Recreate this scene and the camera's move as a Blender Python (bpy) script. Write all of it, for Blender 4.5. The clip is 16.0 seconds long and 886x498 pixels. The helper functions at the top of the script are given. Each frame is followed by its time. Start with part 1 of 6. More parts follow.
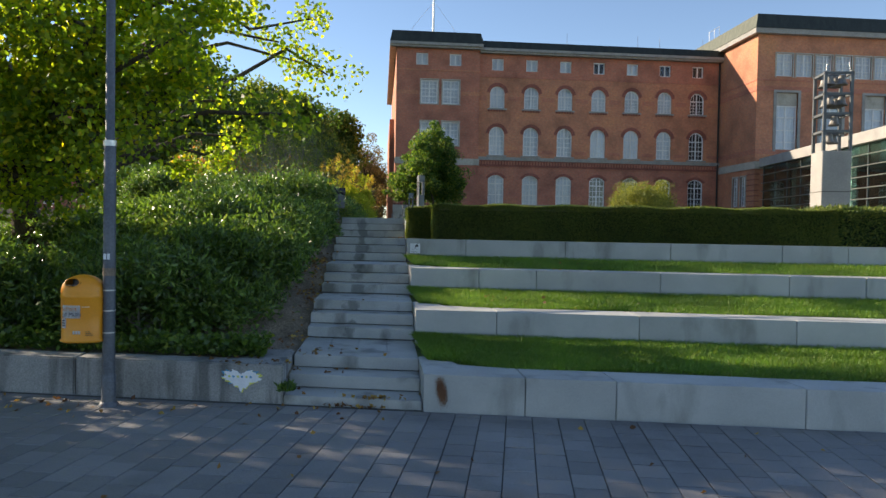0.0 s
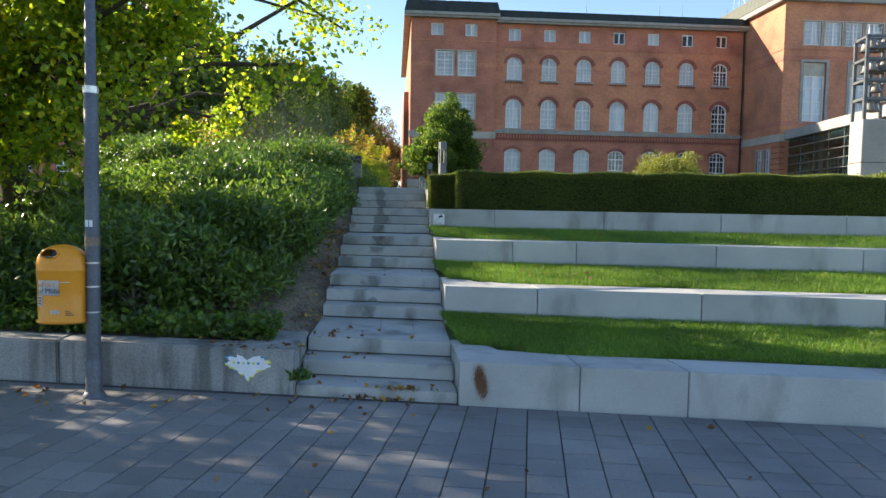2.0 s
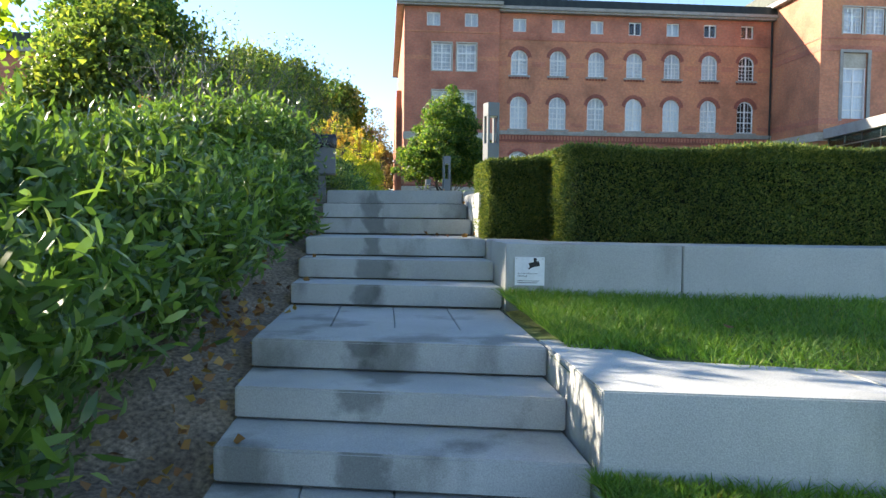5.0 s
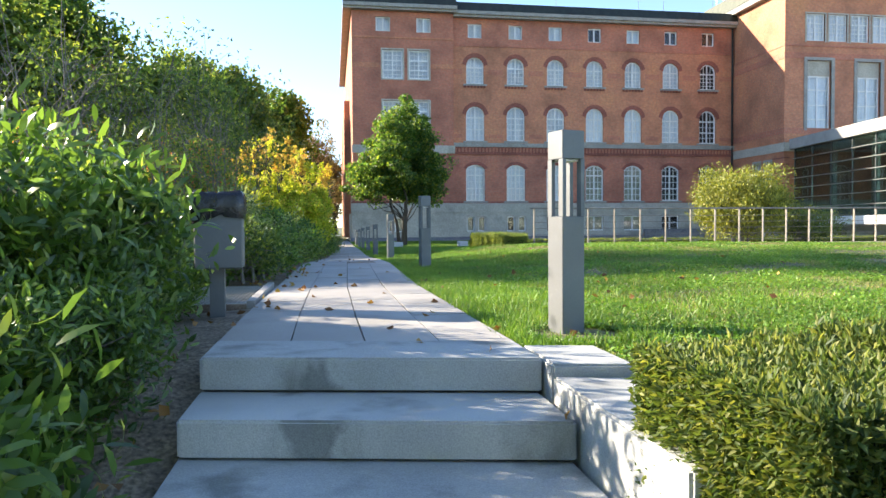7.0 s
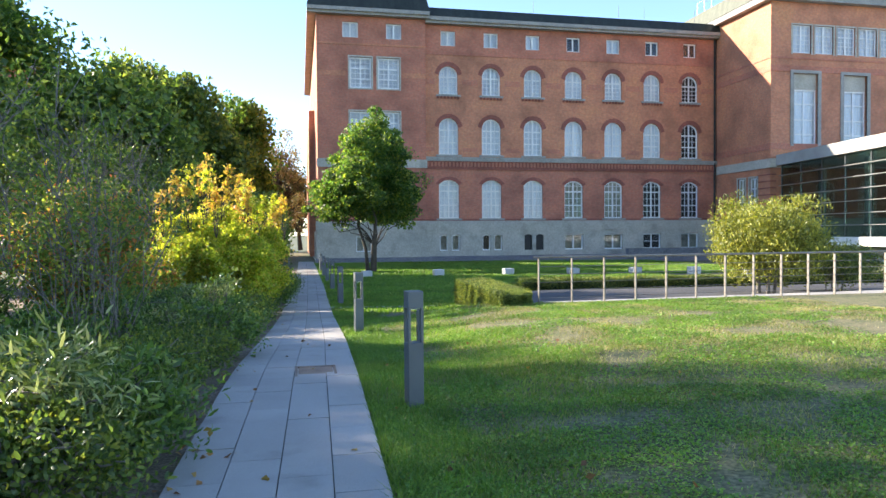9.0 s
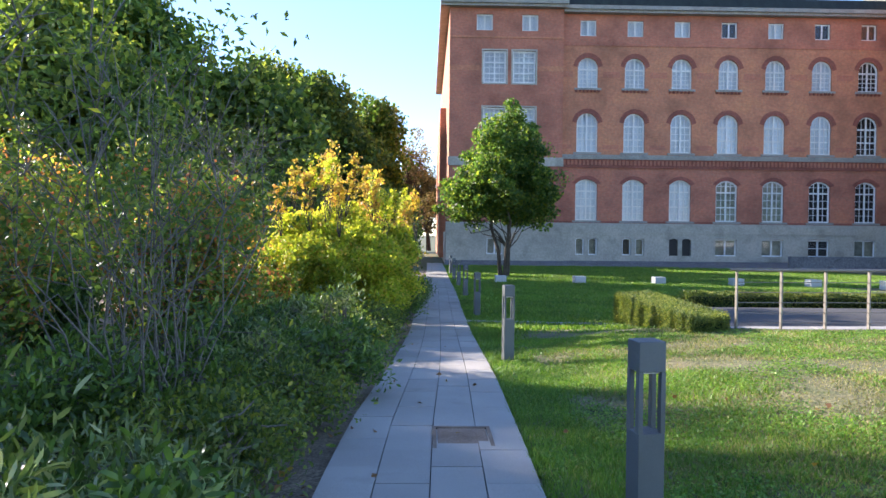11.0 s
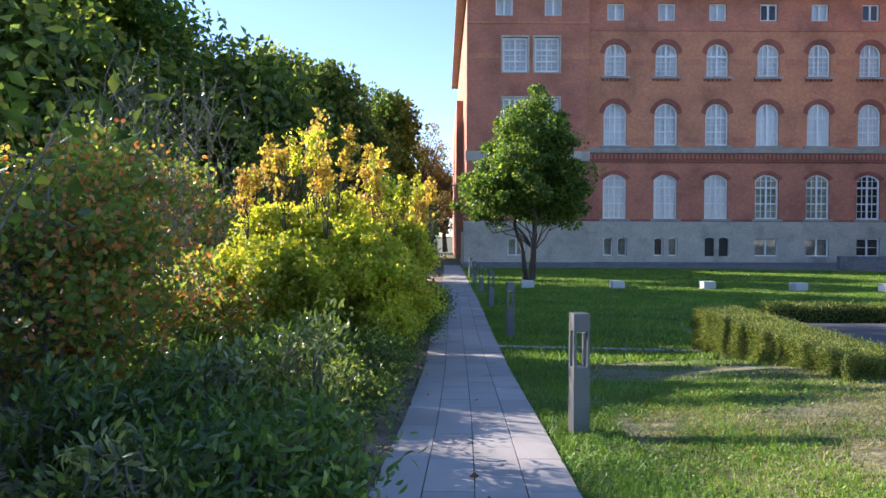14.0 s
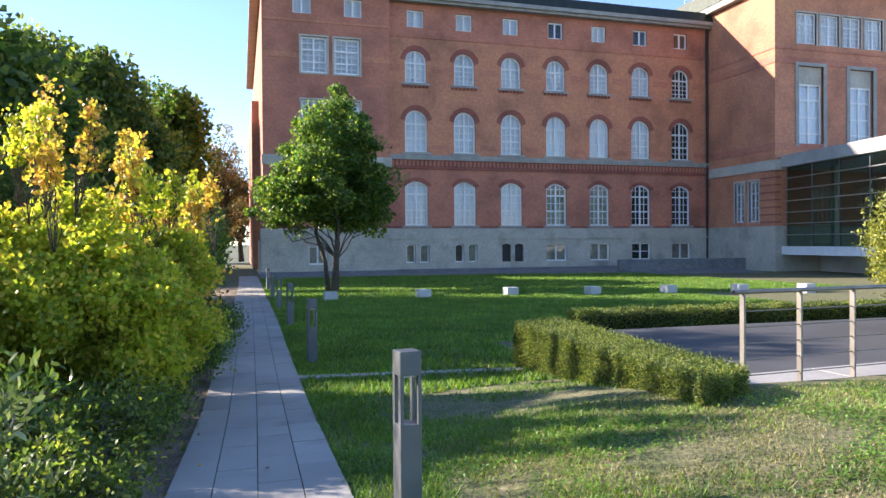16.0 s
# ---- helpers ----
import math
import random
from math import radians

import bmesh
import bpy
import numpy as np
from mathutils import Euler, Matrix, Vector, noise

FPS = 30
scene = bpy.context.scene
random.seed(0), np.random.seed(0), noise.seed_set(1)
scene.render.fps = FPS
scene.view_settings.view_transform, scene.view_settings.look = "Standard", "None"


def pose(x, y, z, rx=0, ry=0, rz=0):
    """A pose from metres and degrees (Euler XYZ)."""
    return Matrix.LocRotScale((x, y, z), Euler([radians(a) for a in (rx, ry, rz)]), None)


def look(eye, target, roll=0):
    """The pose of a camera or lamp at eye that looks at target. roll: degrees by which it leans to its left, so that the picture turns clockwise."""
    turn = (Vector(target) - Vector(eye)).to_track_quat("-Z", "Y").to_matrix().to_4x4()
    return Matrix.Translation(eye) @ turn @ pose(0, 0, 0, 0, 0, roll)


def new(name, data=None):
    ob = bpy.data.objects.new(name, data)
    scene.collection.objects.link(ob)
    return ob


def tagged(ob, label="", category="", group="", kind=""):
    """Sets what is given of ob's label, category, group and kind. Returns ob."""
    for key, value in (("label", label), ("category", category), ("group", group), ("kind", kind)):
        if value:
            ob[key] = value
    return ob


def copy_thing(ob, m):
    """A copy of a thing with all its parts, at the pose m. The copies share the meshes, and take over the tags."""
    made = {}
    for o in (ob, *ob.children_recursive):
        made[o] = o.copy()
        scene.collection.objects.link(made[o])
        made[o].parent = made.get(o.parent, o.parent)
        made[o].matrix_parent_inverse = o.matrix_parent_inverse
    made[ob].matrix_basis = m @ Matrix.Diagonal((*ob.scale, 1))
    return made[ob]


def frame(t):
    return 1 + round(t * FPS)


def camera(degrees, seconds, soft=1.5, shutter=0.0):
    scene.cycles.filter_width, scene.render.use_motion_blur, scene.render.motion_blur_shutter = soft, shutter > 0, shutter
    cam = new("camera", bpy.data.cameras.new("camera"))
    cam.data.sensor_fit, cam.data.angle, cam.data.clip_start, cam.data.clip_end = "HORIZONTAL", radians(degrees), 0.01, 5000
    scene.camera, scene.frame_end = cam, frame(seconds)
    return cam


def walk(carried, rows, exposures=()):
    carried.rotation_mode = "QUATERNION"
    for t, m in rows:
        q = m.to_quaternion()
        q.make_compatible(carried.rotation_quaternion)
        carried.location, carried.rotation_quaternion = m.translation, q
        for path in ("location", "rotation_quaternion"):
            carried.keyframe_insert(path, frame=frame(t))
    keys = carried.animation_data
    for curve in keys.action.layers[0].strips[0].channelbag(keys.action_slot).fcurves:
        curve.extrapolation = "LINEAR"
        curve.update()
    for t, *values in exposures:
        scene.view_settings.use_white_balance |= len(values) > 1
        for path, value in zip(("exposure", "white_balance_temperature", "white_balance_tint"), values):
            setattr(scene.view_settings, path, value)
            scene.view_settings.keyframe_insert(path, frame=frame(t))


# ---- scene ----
cam = camera(65.2, 16.0)
PATH = [
    (0, (0.379, -2.196, 1.931), (0.56, -0.205, 1.884), 1.0),
    (0.5, (0.354, -2.17, 1.933), (0.524, -0.178, 1.882), 1.0),
    (1, (0.31, -2.152, 1.927), (0.466, -0.159, 1.87), 1.1),
    (1.5, (0.271, -1.83, 1.864), (0.421, 0.162, 1.776), 1.1),
    (2, (0.247, -1.082, 1.811), (0.391, 0.909, 1.694), 1.0),
    (2.5, (0.186, -0.169, 1.773), (0.322, 1.823, 1.657), 0.7),
    (3, (0.16, 1.076, 1.694), (0.296, 3.066, 1.548), 0.6),
    (3.2, (0.166, 1.592, 1.66), (0.295, 3.584, 1.527), 0.4),
    (5.3, (0.06, 7.47, 2.05), (0.244, 9.46, 1.97), 0.4),
    (5.5, (0.039, 7.955, 2.108), (0.25, 9.942, 2.037), 0.0),
    (6, (0.036, 9.072, 2.378), (0.329, 11.05, 2.309), -0.0),
    (6.5, (0.063, 10.122, 2.609), (0.366, 12.098, 2.552), -0.5),
    (7, (0.051, 11.167, 2.805), (0.364, 13.141, 2.739), -0.4),
    (7.5, (0.139, 12.192, 3.095), (0.459, 14.165, 3.027), -0.6),
    (8, (0.182, 13.253, 3.231), (0.501, 15.226, 3.159), -0.2),
    (8.5, (0.338, 14.293, 3.505), (0.749, 16.25, 3.448), -0.8),
    (9, (0.366, 15.004, 3.792), (0.77, 16.962, 3.747), -0.4),
    (9.5, (0.38, 15.787, 3.82), (0.778, 17.747, 3.78), -0.4),
    (10, (0.331, 16.421, 3.847), (0.578, 18.405, 3.811), -0.2),
    (10.2, (0.302, 16.693, 3.816), (0.447, 18.687, 3.778), 0.1),
    (12.3, (0.213, 19.405, 3.797), (0.219, 21.405, 3.754), 0.5),
    (12.5, (0.221, 19.647, 3.797), (0.222, 21.647, 3.758), 0.3),
    (13, (0.191, 20.239, 3.801), (0.189, 22.238, 3.76), 0.2),
    (13.5, (0.196, 20.817, 3.792), (0.196, 22.817, 3.747), 0.1),
    (14, (0.167, 21.351, 3.792), (0.166, 23.35, 3.752), 0.2),
    (14.5, (0.169, 21.872, 3.795), (0.172, 23.872, 3.757), 0.1),
    (15, (0.2, 22.404, 3.817), (0.219, 24.404, 3.781), 0.1),
    (15.5, (0.272, 22.893, 3.801), (0.481, 24.882, 3.771), -0.0),
    (16, (0.347, 23.101, 3.807), (0.907, 25.021, 3.788), -0.4),
]
EXPOSURES = [(0.0, 0.9, 7400, 13), (1.5, 1.15, 7200, 13), (3.0, 1.85, 7200, 12), (5.5, 1.8, 6800, 12), (6.5, 1.95, 7000, 12), (7.5, 1.92, 6900, 12), (10.0, 1.98, 6500, 15), (12.5, 1.5, 6200, 22), (14.5, 1.48, 6300, 22), (15.5, 1.42, 6300, 20), (16.0, 1.68, 6400, 18)]
walk(cam, [(t, look(eye, target, roll)) for t, eye, target, roll in PATH], EXPOSURES)

# ---- light ----
SUN_TO = Vector((-0.80, 0.40, 0.39)).normalized()      # towards the sun: low, beyond the trees
world = bpy.data.worlds.new("sky")
scene.world = world
world.use_nodes = True
wn = world.node_tree
sky = wn.nodes.new("ShaderNodeTexSky")
sky.sky_type = "NISHITA"
sky.sun_disc = False
sky.sun_elevation = math.asin(SUN_TO.z)
sky.sun_rotation = math.atan2(SUN_TO.x, SUN_TO.y)
sky.altitude = 1200
sky.air_density, sky.dust_density, sky.ozone_density = 1.0, 0.0, 3.2
wn.links.new(sky.outputs[0], wn.nodes["Background"].inputs[0])
wn.nodes["Background"].inputs[1].default_value = 0.12
sun = new("sun", bpy.data.lights.new("sun", "SUN"))
sun.data.energy, sun.data.angle, sun.data.color = 5.0, radians(0.6), (1.0, 0.90, 0.76)
sun.matrix_world = look((0, 0, 60), Vector((0, 0, 60)) - SUN_TO)

# ---- materials ----


def node_mat(name):
    m = bpy.data.materials.new(name)
    m.use_nodes = True
    nt = m.node_tree
    return m, nt, nt.nodes["Principled BSDF"]


def ramp_of(nt, stops):
    r = nt.nodes.new("ShaderNodeValToRGB")
    el = r.color_ramp.elements
    while len(el) < len(stops):
        el.new(0.5)
    for e, (p, c) in zip(el, stops):
        e.position, e.color = p, (*c, 1)
    return r


def mul_rgb(nt, a, b, fac=1.0):
    n = nt.nodes.new("ShaderNodeMix")
    n.data_type, n.blend_type = "RGBA", "MULTIPLY"
    n.inputs[0].default_value = fac
    nt.links.new(a, n.inputs[6])
    nt.links.new(b, n.inputs[7])
    return n.outputs[2]


def surface(name, c1, c2, scale=3.0, fine=60.0, rough=0.8, bump=0.15, metal=0.0, vary=0.0, speck=0.25, stretch=(1, 1, 1), stain=None):
    """A surface with large patches, fine grain, relief and, if asked, differences from piece to piece and stains."""
    m, nt, b = node_mat(name)
    geo = nt.nodes.new("ShaderNodeNewGeometry")
    mp = nt.nodes.new("ShaderNodeMapping")
    mp.inputs["Scale"].default_value = stretch
    nt.links.new(geo.outputs["Position"], mp.inputs[0])
    big = nt.nodes.new("ShaderNodeTexNoise")
    big.inputs["Scale"].default_value, big.inputs["Detail"].default_value = scale, 6
    nt.links.new(mp.outputs[0], big.inputs[0])
    ramp = ramp_of(nt, [(0.3, c1), (0.7, c2)])
    nt.links.new(big.outputs[0], ramp.inputs[0])
    small = nt.nodes.new("ShaderNodeTexNoise")
    small.inputs["Scale"].default_value, small.inputs["Detail"].default_value = fine, 3
    nt.links.new(geo.outputs["Position"], small.inputs[0])
    grain = ramp_of(nt, [(0.32, (1 - speck,) * 3), (0.68, (1 + speck,) * 3)])
    nt.links.new(small.outputs[0], grain.inputs[0])
    out = mul_rgb(nt, ramp.outputs[0], grain.outputs[0])
    if vary:
        inf = nt.nodes.new("ShaderNodeObjectInfo")
        vr = ramp_of(nt, [(0, (1 - vary,) * 3), (1, (1 + vary,) * 3)])
        nt.links.new(inf.outputs["Random"], vr.inputs[0])
        out = mul_rgb(nt, out, vr.outputs[0])
    if stain:
        st = nt.nodes.new("ShaderNodeTexNoise")
        st.inputs["Scale"].default_value, st.inputs["Detail"].default_value = stain[0], 5
        mp2 = nt.nodes.new("ShaderNodeMapping")
        mp2.inputs["Scale"].default_value = stain[3] if len(stain) > 3 else (1, 1, 1)
        nt.links.new(geo.outputs["Position"], mp2.inputs[0])
        nt.links.new(mp2.outputs[0], st.inputs[0])
        sr = ramp_of(nt, [(stain[1], (1, 1, 1)), (stain[1] + 0.14, stain[2])])
        nt.links.new(st.outputs[0], sr.inputs[0])
        out = mul_rgb(nt, out, sr.outputs[0])
    nt.links.new(out, b.inputs["Base Color"])
    b.inputs["Roughness"].default_value, b.inputs["Metallic"].default_value = rough, metal
    if bump:
        bp = nt.nodes.new("ShaderNodeBump")
        bp.inputs["Strength"].default_value, bp.inputs["Distance"].default_value = bump, 0.01
        nt.links.new(small.outputs[0], bp.inputs["Height"])
        nt.links.new(bp.outputs[0], b.inputs["Normal"])
    return m


def leafy(name, stops, through_amount=0.35, rough=0.45, glow=(1.0, 1.0, 0.55)):
    """Leaves: each one its own shade, some light passing through."""
    m, nt, b = node_mat(name)
    geo = nt.nodes.new("ShaderNodeNewGeometry")
    ramp = ramp_of(nt, stops)
    nt.links.new(geo.outputs["Random Per Island"], ramp.inputs[0])
    nz = nt.nodes.new("ShaderNodeTexNoise")
    nz.inputs["Scale"].default_value = 0.9
    nt.links.new(geo.outputs["Position"], nz.inputs[0])
    nr = ramp_of(nt, [(0.3, (0.7, 0.72, 0.7)), (0.7, (1.25, 1.2, 1.1))])
    nt.links.new(nz.outputs[0], nr.inputs[0])
    out = mul_rgb(nt, ramp.outputs[0], nr.outputs[0])
    nt.links.new(out, b.inputs["Base Color"])
    b.inputs["Roughness"].default_value = rough
    tr = nt.nodes.new("ShaderNodeBsdfTranslucent")
    tint = nt.nodes.new("ShaderNodeRGB")
    tint.outputs[0].default_value = (*[g * 1.9 for g in glow], 1)
    nt.links.new(mul_rgb(nt, out, tint.outputs[0]), tr.inputs[0])
    mix = nt.nodes.new("ShaderNodeMixShader")
    mix.inputs[0].default_value = through_amount
    nt.links.new(b.outputs[0], mix.inputs[1])
    nt.links.new(tr.outputs[0], mix.inputs[2])
    nt.links.new(mix.outputs[0], nt.nodes["Material Output"].inputs[0])
    return m


def brickwork(name, c1, c2, c3, mortar, course=0.075, length=0.25, patch=0.35):
    """Brick walls seen from afar: courses, single bricks, large uneven patches."""
    m, nt, b = node_mat(name)
    geo = nt.nodes.new("ShaderNodeNewGeometry")
    sep = nt.nodes.new("ShaderNodeSeparateXYZ")
    nt.links.new(geo.outputs["Position"], sep.inputs[0])
    add = nt.nodes.new("ShaderNodeMath")
    nt.links.new(sep.outputs[0], add.inputs[0])
    nt.links.new(sep.outputs[1], add.inputs[1])
    com = nt.nodes.new("ShaderNodeCombineXYZ")
    nt.links.new(add.outputs[0], com.inputs[0])
    nt.links.new(sep.outputs[2], com.inputs[1])
    br = nt.nodes.new("ShaderNodeTexBrick")
    for key, value in (("Scale", 1.0), ("Brick Width", length), ("Row Height", course), ("Mortar Size", 0.009), ("Mortar Smooth", 0.3)):
        br.inputs[key].default_value = value
    br.inputs["Color1"].default_value, br.inputs["Color2"].default_value, br.inputs["Mortar"].default_value = (*c1, 1), (*c2, 1), (*mortar, 1)
    nt.links.new(com.outputs[0], br.inputs[0])
    nz = nt.nodes.new("ShaderNodeTexNoise")
    nz.inputs["Scale"].default_value, nz.inputs["Detail"].default_value = 0.45, 7
    nt.links.new(geo.outputs["Position"], nz.inputs[0])
    r = ramp_of(nt, [(0.3, (1 - patch,) * 3), (0.55, (1, 1, 1)), (0.75, c3)])
    nt.links.new(nz.outputs[0], r.inputs[0])
    n2 = nt.nodes.new("ShaderNodeTexNoise")
    n2.inputs["Scale"].default_value, n2.inputs["Detail"].default_value = 5.0, 6
    nt.links.new(geo.outputs["Position"], n2.inputs[0])
    r2 = ramp_of(nt, [(0.3, (0.86,) * 3), (0.7, (1.12,) * 3)])
    nt.links.new(n2.outputs[0], r2.inputs[0])
    out = mul_rgb(nt, mul_rgb(nt, br.outputs[0], r.outputs[0]), r2.outputs[0])
    nt.links.new(out, b.inputs["Base Color"])
    b.inputs["Roughness"].default_value = 0.85
    bp = nt.nodes.new("ShaderNodeBump")
    bp.inputs["Strength"].default_value, bp.inputs["Distance"].default_value = 0.15, 0.02
    nt.links.new(n2.outputs[0], bp.inputs["Height"])
    nt.links.new(bp.outputs[0], b.inputs["Normal"])
    return m


GRANITE = surface("granite", (0.34, 0.352, 0.34), (0.44, 0.45, 0.432), 1.6, 170, 0.75, 0.2, vary=0.06, speck=0.16, stain=(2.2, 0.56, (0.62, 0.62, 0.6), (1, 1, 0.35)))
GRANITE_WORN = surface("granite_worn", (0.32, 0.332, 0.32), (0.43, 0.44, 0.422), 2.0, 170, 0.72, 0.2, vary=0.06, speck=0.16, stain=(2.6, 0.53, (0.5, 0.5, 0.48), (1, 1, 0.5)))


def damp_streak(m, at_x, from_y):
    """A dark damp trace that runs down the stairs near one line."""
    nt = m.node_tree
    b = nt.nodes["Principled BSDF"]
    src = b.inputs["Base Color"].links[0].from_socket
    geo = nt.nodes.new("ShaderNodeNewGeometry")
    sep = nt.nodes.new("ShaderNodeSeparateXYZ")
    nt.links.new(geo.outputs["Position"], sep.inputs[0])
    nz = nt.nodes.new("ShaderNodeTexNoise")
    nz.inputs["Scale"].default_value, nz.inputs["Detail"].default_value = 3.5, 5
    nt.links.new(geo.outputs["Position"], nz.inputs[0])

    def calc(op, a, c):
        n = nt.nodes.new("ShaderNodeMath")
        n.operation = op
        for i, v in enumerate((a, c)):
            if isinstance(v, (int, float)):
                n.inputs[i].default_value = v
            else:
                nt.links.new(v, n.inputs[i])
        return n.outputs[0]
    d = calc("ABSOLUTE", calc("SUBTRACT", sep.outputs[0], at_x), 0)
    d = calc("ADD", d, calc("MULTIPLY", calc("SUBTRACT", nz.outputs[0], 0.5), 0.6))
    d = calc("ADD", d, calc("LESS_THAN", sep.outputs[1], from_y))
    nrm = nt.nodes.new("ShaderNodeSeparateXYZ")
    nt.links.new(geo.outputs["Normal"], nrm.inputs[0])
    d = calc("ADD", d, calc("MULTIPLY", calc("GREATER_THAN", nrm.outputs[2], 0.5), 0.3))
    r = ramp_of(nt, [(0.04, (0.5, 0.51, 0.51)), (0.1, (1, 1, 1))])
    nt.links.new(d, r.inputs[0])
    nt.links.new(mul_rgb(nt, src, r.outputs[0]), b.inputs["Base Color"])


damp_streak(GRANITE_WORN, 0.0, 7.0)
OLD_CONCRETE = surface("old_concrete", (0.20, 0.205, 0.2), (0.34, 0.34, 0.325), 1.8, 60, 0.85, 0.3, speck=0.2, stain=(3.0, 0.48, (0.5, 0.5, 0.5), (1.6, 1.6, 0.2)))
PAVER = surface("paver", (0.155, 0.156, 0.158), (0.222, 0.22, 0.215), 0.8, 120, 0.7, 0.2, vary=0.16, speck=0.2, stain=(1.2, 0.55, (0.75, 0.75, 0.75)))
SLAB = surface("path_slab", (0.285, 0.272, 0.248), (0.375, 0.358, 0.33), 0.9, 150, 0.8, 0.15, vary=0.09, speck=0.12, stain=(1.5, 0.6, (0.72, 0.72, 0.7)))
JOINT = surface("joint_sand", (0.05, 0.05, 0.045), (0.1, 0.095, 0.085), 5, 90, 0.95, 0.2)
SOIL = surface("soil", (0.13, 0.098, 0.066), (0.28, 0.22, 0.155), 4, 45, 0.95, 1.0, speck=0.5)
LAWN = surface("lawn_ground", (0.075, 0.095, 0.03), (0.165, 0.145, 0.075), 3.5, 28, 0.95, 1.0, speck=0.55)
TERRACE = surface("terrace_ground", (0.05, 0.085, 0.016), (0.10, 0.13, 0.03), 1.4, 50, 0.95, 0.6, speck=0.45)
FAR_GROUND = surface("far_ground", (0.07, 0.09, 0.035), (0.12, 0.12, 0.06), 0.06, 2, 0.95, 0.0)
ASPHALT = surface("asphalt", (0.05, 0.052, 0.056), (0.075, 0.076, 0.08), 0.8, 200, 0.8, 0.3, speck=0.3)
COBBLE = surface("cobbles", (0.13, 0.13, 0.14), (0.2, 0.2, 0.2), 1.5, 9, 0.8, 0.6, speck=0.35)
BRICK = brickwork("red_brick", (0.52, 0.18, 0.11), (0.44, 0.145, 0.093), (1.12, 1.12, 1.0), (0.36, 0.20, 0.14))
BRICK_ORANGE = brickwork("orange_brick", (0.58, 0.225, 0.12), (0.50, 0.185, 0.104), (1.1, 1.15, 1.0), (0.40, 0.22, 0.14))
BRICK_DARK = brickwork("dark_brick", (0.34, 0.10, 0.068), (0.28, 0.085, 0.06), (1.1, 1.1, 1.1), (0.18, 0.09, 0.07))
SANDSTONE = surface("sandstone", (0.36, 0.34, 0.29), (0.47, 0.44, 0.37), 0.7, 8, 0.85, 0.2, speck=0.12, stain=(0.8, 0.55, (0.75, 0.76, 0.74)))
STONE_GREY = surface("grey_stone", (0.24, 0.235, 0.22), (0.33, 0.32, 0.29), 1.2, 9, 0.85, 0.2, speck=0.15)
ROOF = surface("dark_copper", (0.018, 0.024, 0.02), (0.035, 0.042, 0.035), 0.7, 6, 0.55, 0.1, metal=0.3, speck=0.2, stretch=(3, 3, 0.3))
ROOF_GREEN = surface("green_copper", (0.055, 0.065, 0.04), (0.09, 0.10, 0.065), 0.8, 6, 0.6, 0.1, speck=0.2, stretch=(3, 3, 0.3))
WHITE_WOOD = surface("white_paint", (0.72, 0.73, 0.73), (0.82, 0.82, 0.81), 3, 30, 0.45, 0.05, speck=0.05)
CURTAIN = surface("curtain", (0.54, 0.58, 0.63), (0.76, 0.78, 0.81), 1.6, 14, 0.9, 0.1, speck=0.1, stretch=(4, 4, 0.3), vary=0.12)
# room sheets: the gloom or brightness indoors is put into the colour
ROOM_SHADE = surface("painted_dark_room", (0.02, 0.02, 0.022), (0.05, 0.05, 0.05), 0.6, 4, 0.9, 0.0)
ROOM_WARM = surface("painted_lit_room", (0.25, 0.25, 0.2), (0.42, 0.4, 0.33), 0.5, 3, 0.9, 0.0)
POST_GREY = surface("grey_coated_metal", (0.105, 0.115, 0.12), (0.14, 0.15, 0.155), 2.5, 200, 0.5, 0.08, metal=0.2, speck=0.08, stain=(7, 0.62, (1.35, 1.3, 1.25)))
POLE_GREY = surface("galvanised_pole", (0.075, 0.085, 0.105), (0.12, 0.132, 0.15), 2.5, 40, 0.5, 0.1, metal=0.35, speck=0.15)
STEEL = surface("stainless_steel", (0.45, 0.45, 0.44), (0.6, 0.6, 0.58), 4, 90, 0.35, 0.03, metal=0.85, speck=0.06)
CONCRETE = surface("pale_concrete", (0.42, 0.42, 0.41), (0.54, 0.535, 0.52), 1.0, 20, 0.8, 0.15, speck=0.1)
RAIL_STEEL = surface("weathered_steel", (0.17, 0.155, 0.135), (0.26, 0.24, 0.21), 4, 90, 0.45, 0.03, metal=0.5, speck=0.08)
CONCRETE_GREY = surface("tower_concrete", (0.27, 0.26, 0.245), (0.36, 0.35, 0.325), 0.9, 20, 0.8, 0.15, speck=0.1)
ORANGE = surface("orange_plastic", (0.74, 0.26, 0.012), (0.82, 0.32, 0.02), 2, 60, 0.38, 0.03, speck=0.05, stain=(9, 0.66, (0.7, 0.68, 0.65)))
BLACK_BAG = surface("black_bag", (0.008, 0.008, 0.01), (0.02, 0.02, 0.024), 6, 60, 0.25, 0.4, speck=0.1)
BLACK = surface("black", (0.012, 0.012, 0.012), (0.02, 0.02, 0.02), 3, 40, 0.6, 0.05)
PAPER = surface("paper_sticker", (0.68, 0.70, 0.72), (0.80, 0.81, 0.82), 9, 60, 0.6, 0.05, speck=0.05)
PRINT = surface("dark_print", (0.03, 0.04, 0.08), (0.06, 0.07, 0.11), 9, 60, 0.6, 0.0)
PRINT_ORANGE = surface("orange_print", (0.7, 0.28, 0.08), (0.75, 0.33, 0.1), 9, 60, 0.6, 0.0)
PRINT_BLUE = surface("blue_print", (0.03, 0.25, 0.42), (0.05, 0.3, 0.5), 9, 60, 0.6, 0.0)
PRINT_YELLOW = surface("yellow_print", (0.62, 0.62, 0.12), (0.7, 0.68, 0.15), 9, 60, 0.6, 0.0)
RUST = surface("rust_stain", (0.10, 0.04, 0.018), (0.17, 0.075, 0.035), 6, 60, 0.85, 0.1, speck=0.3)
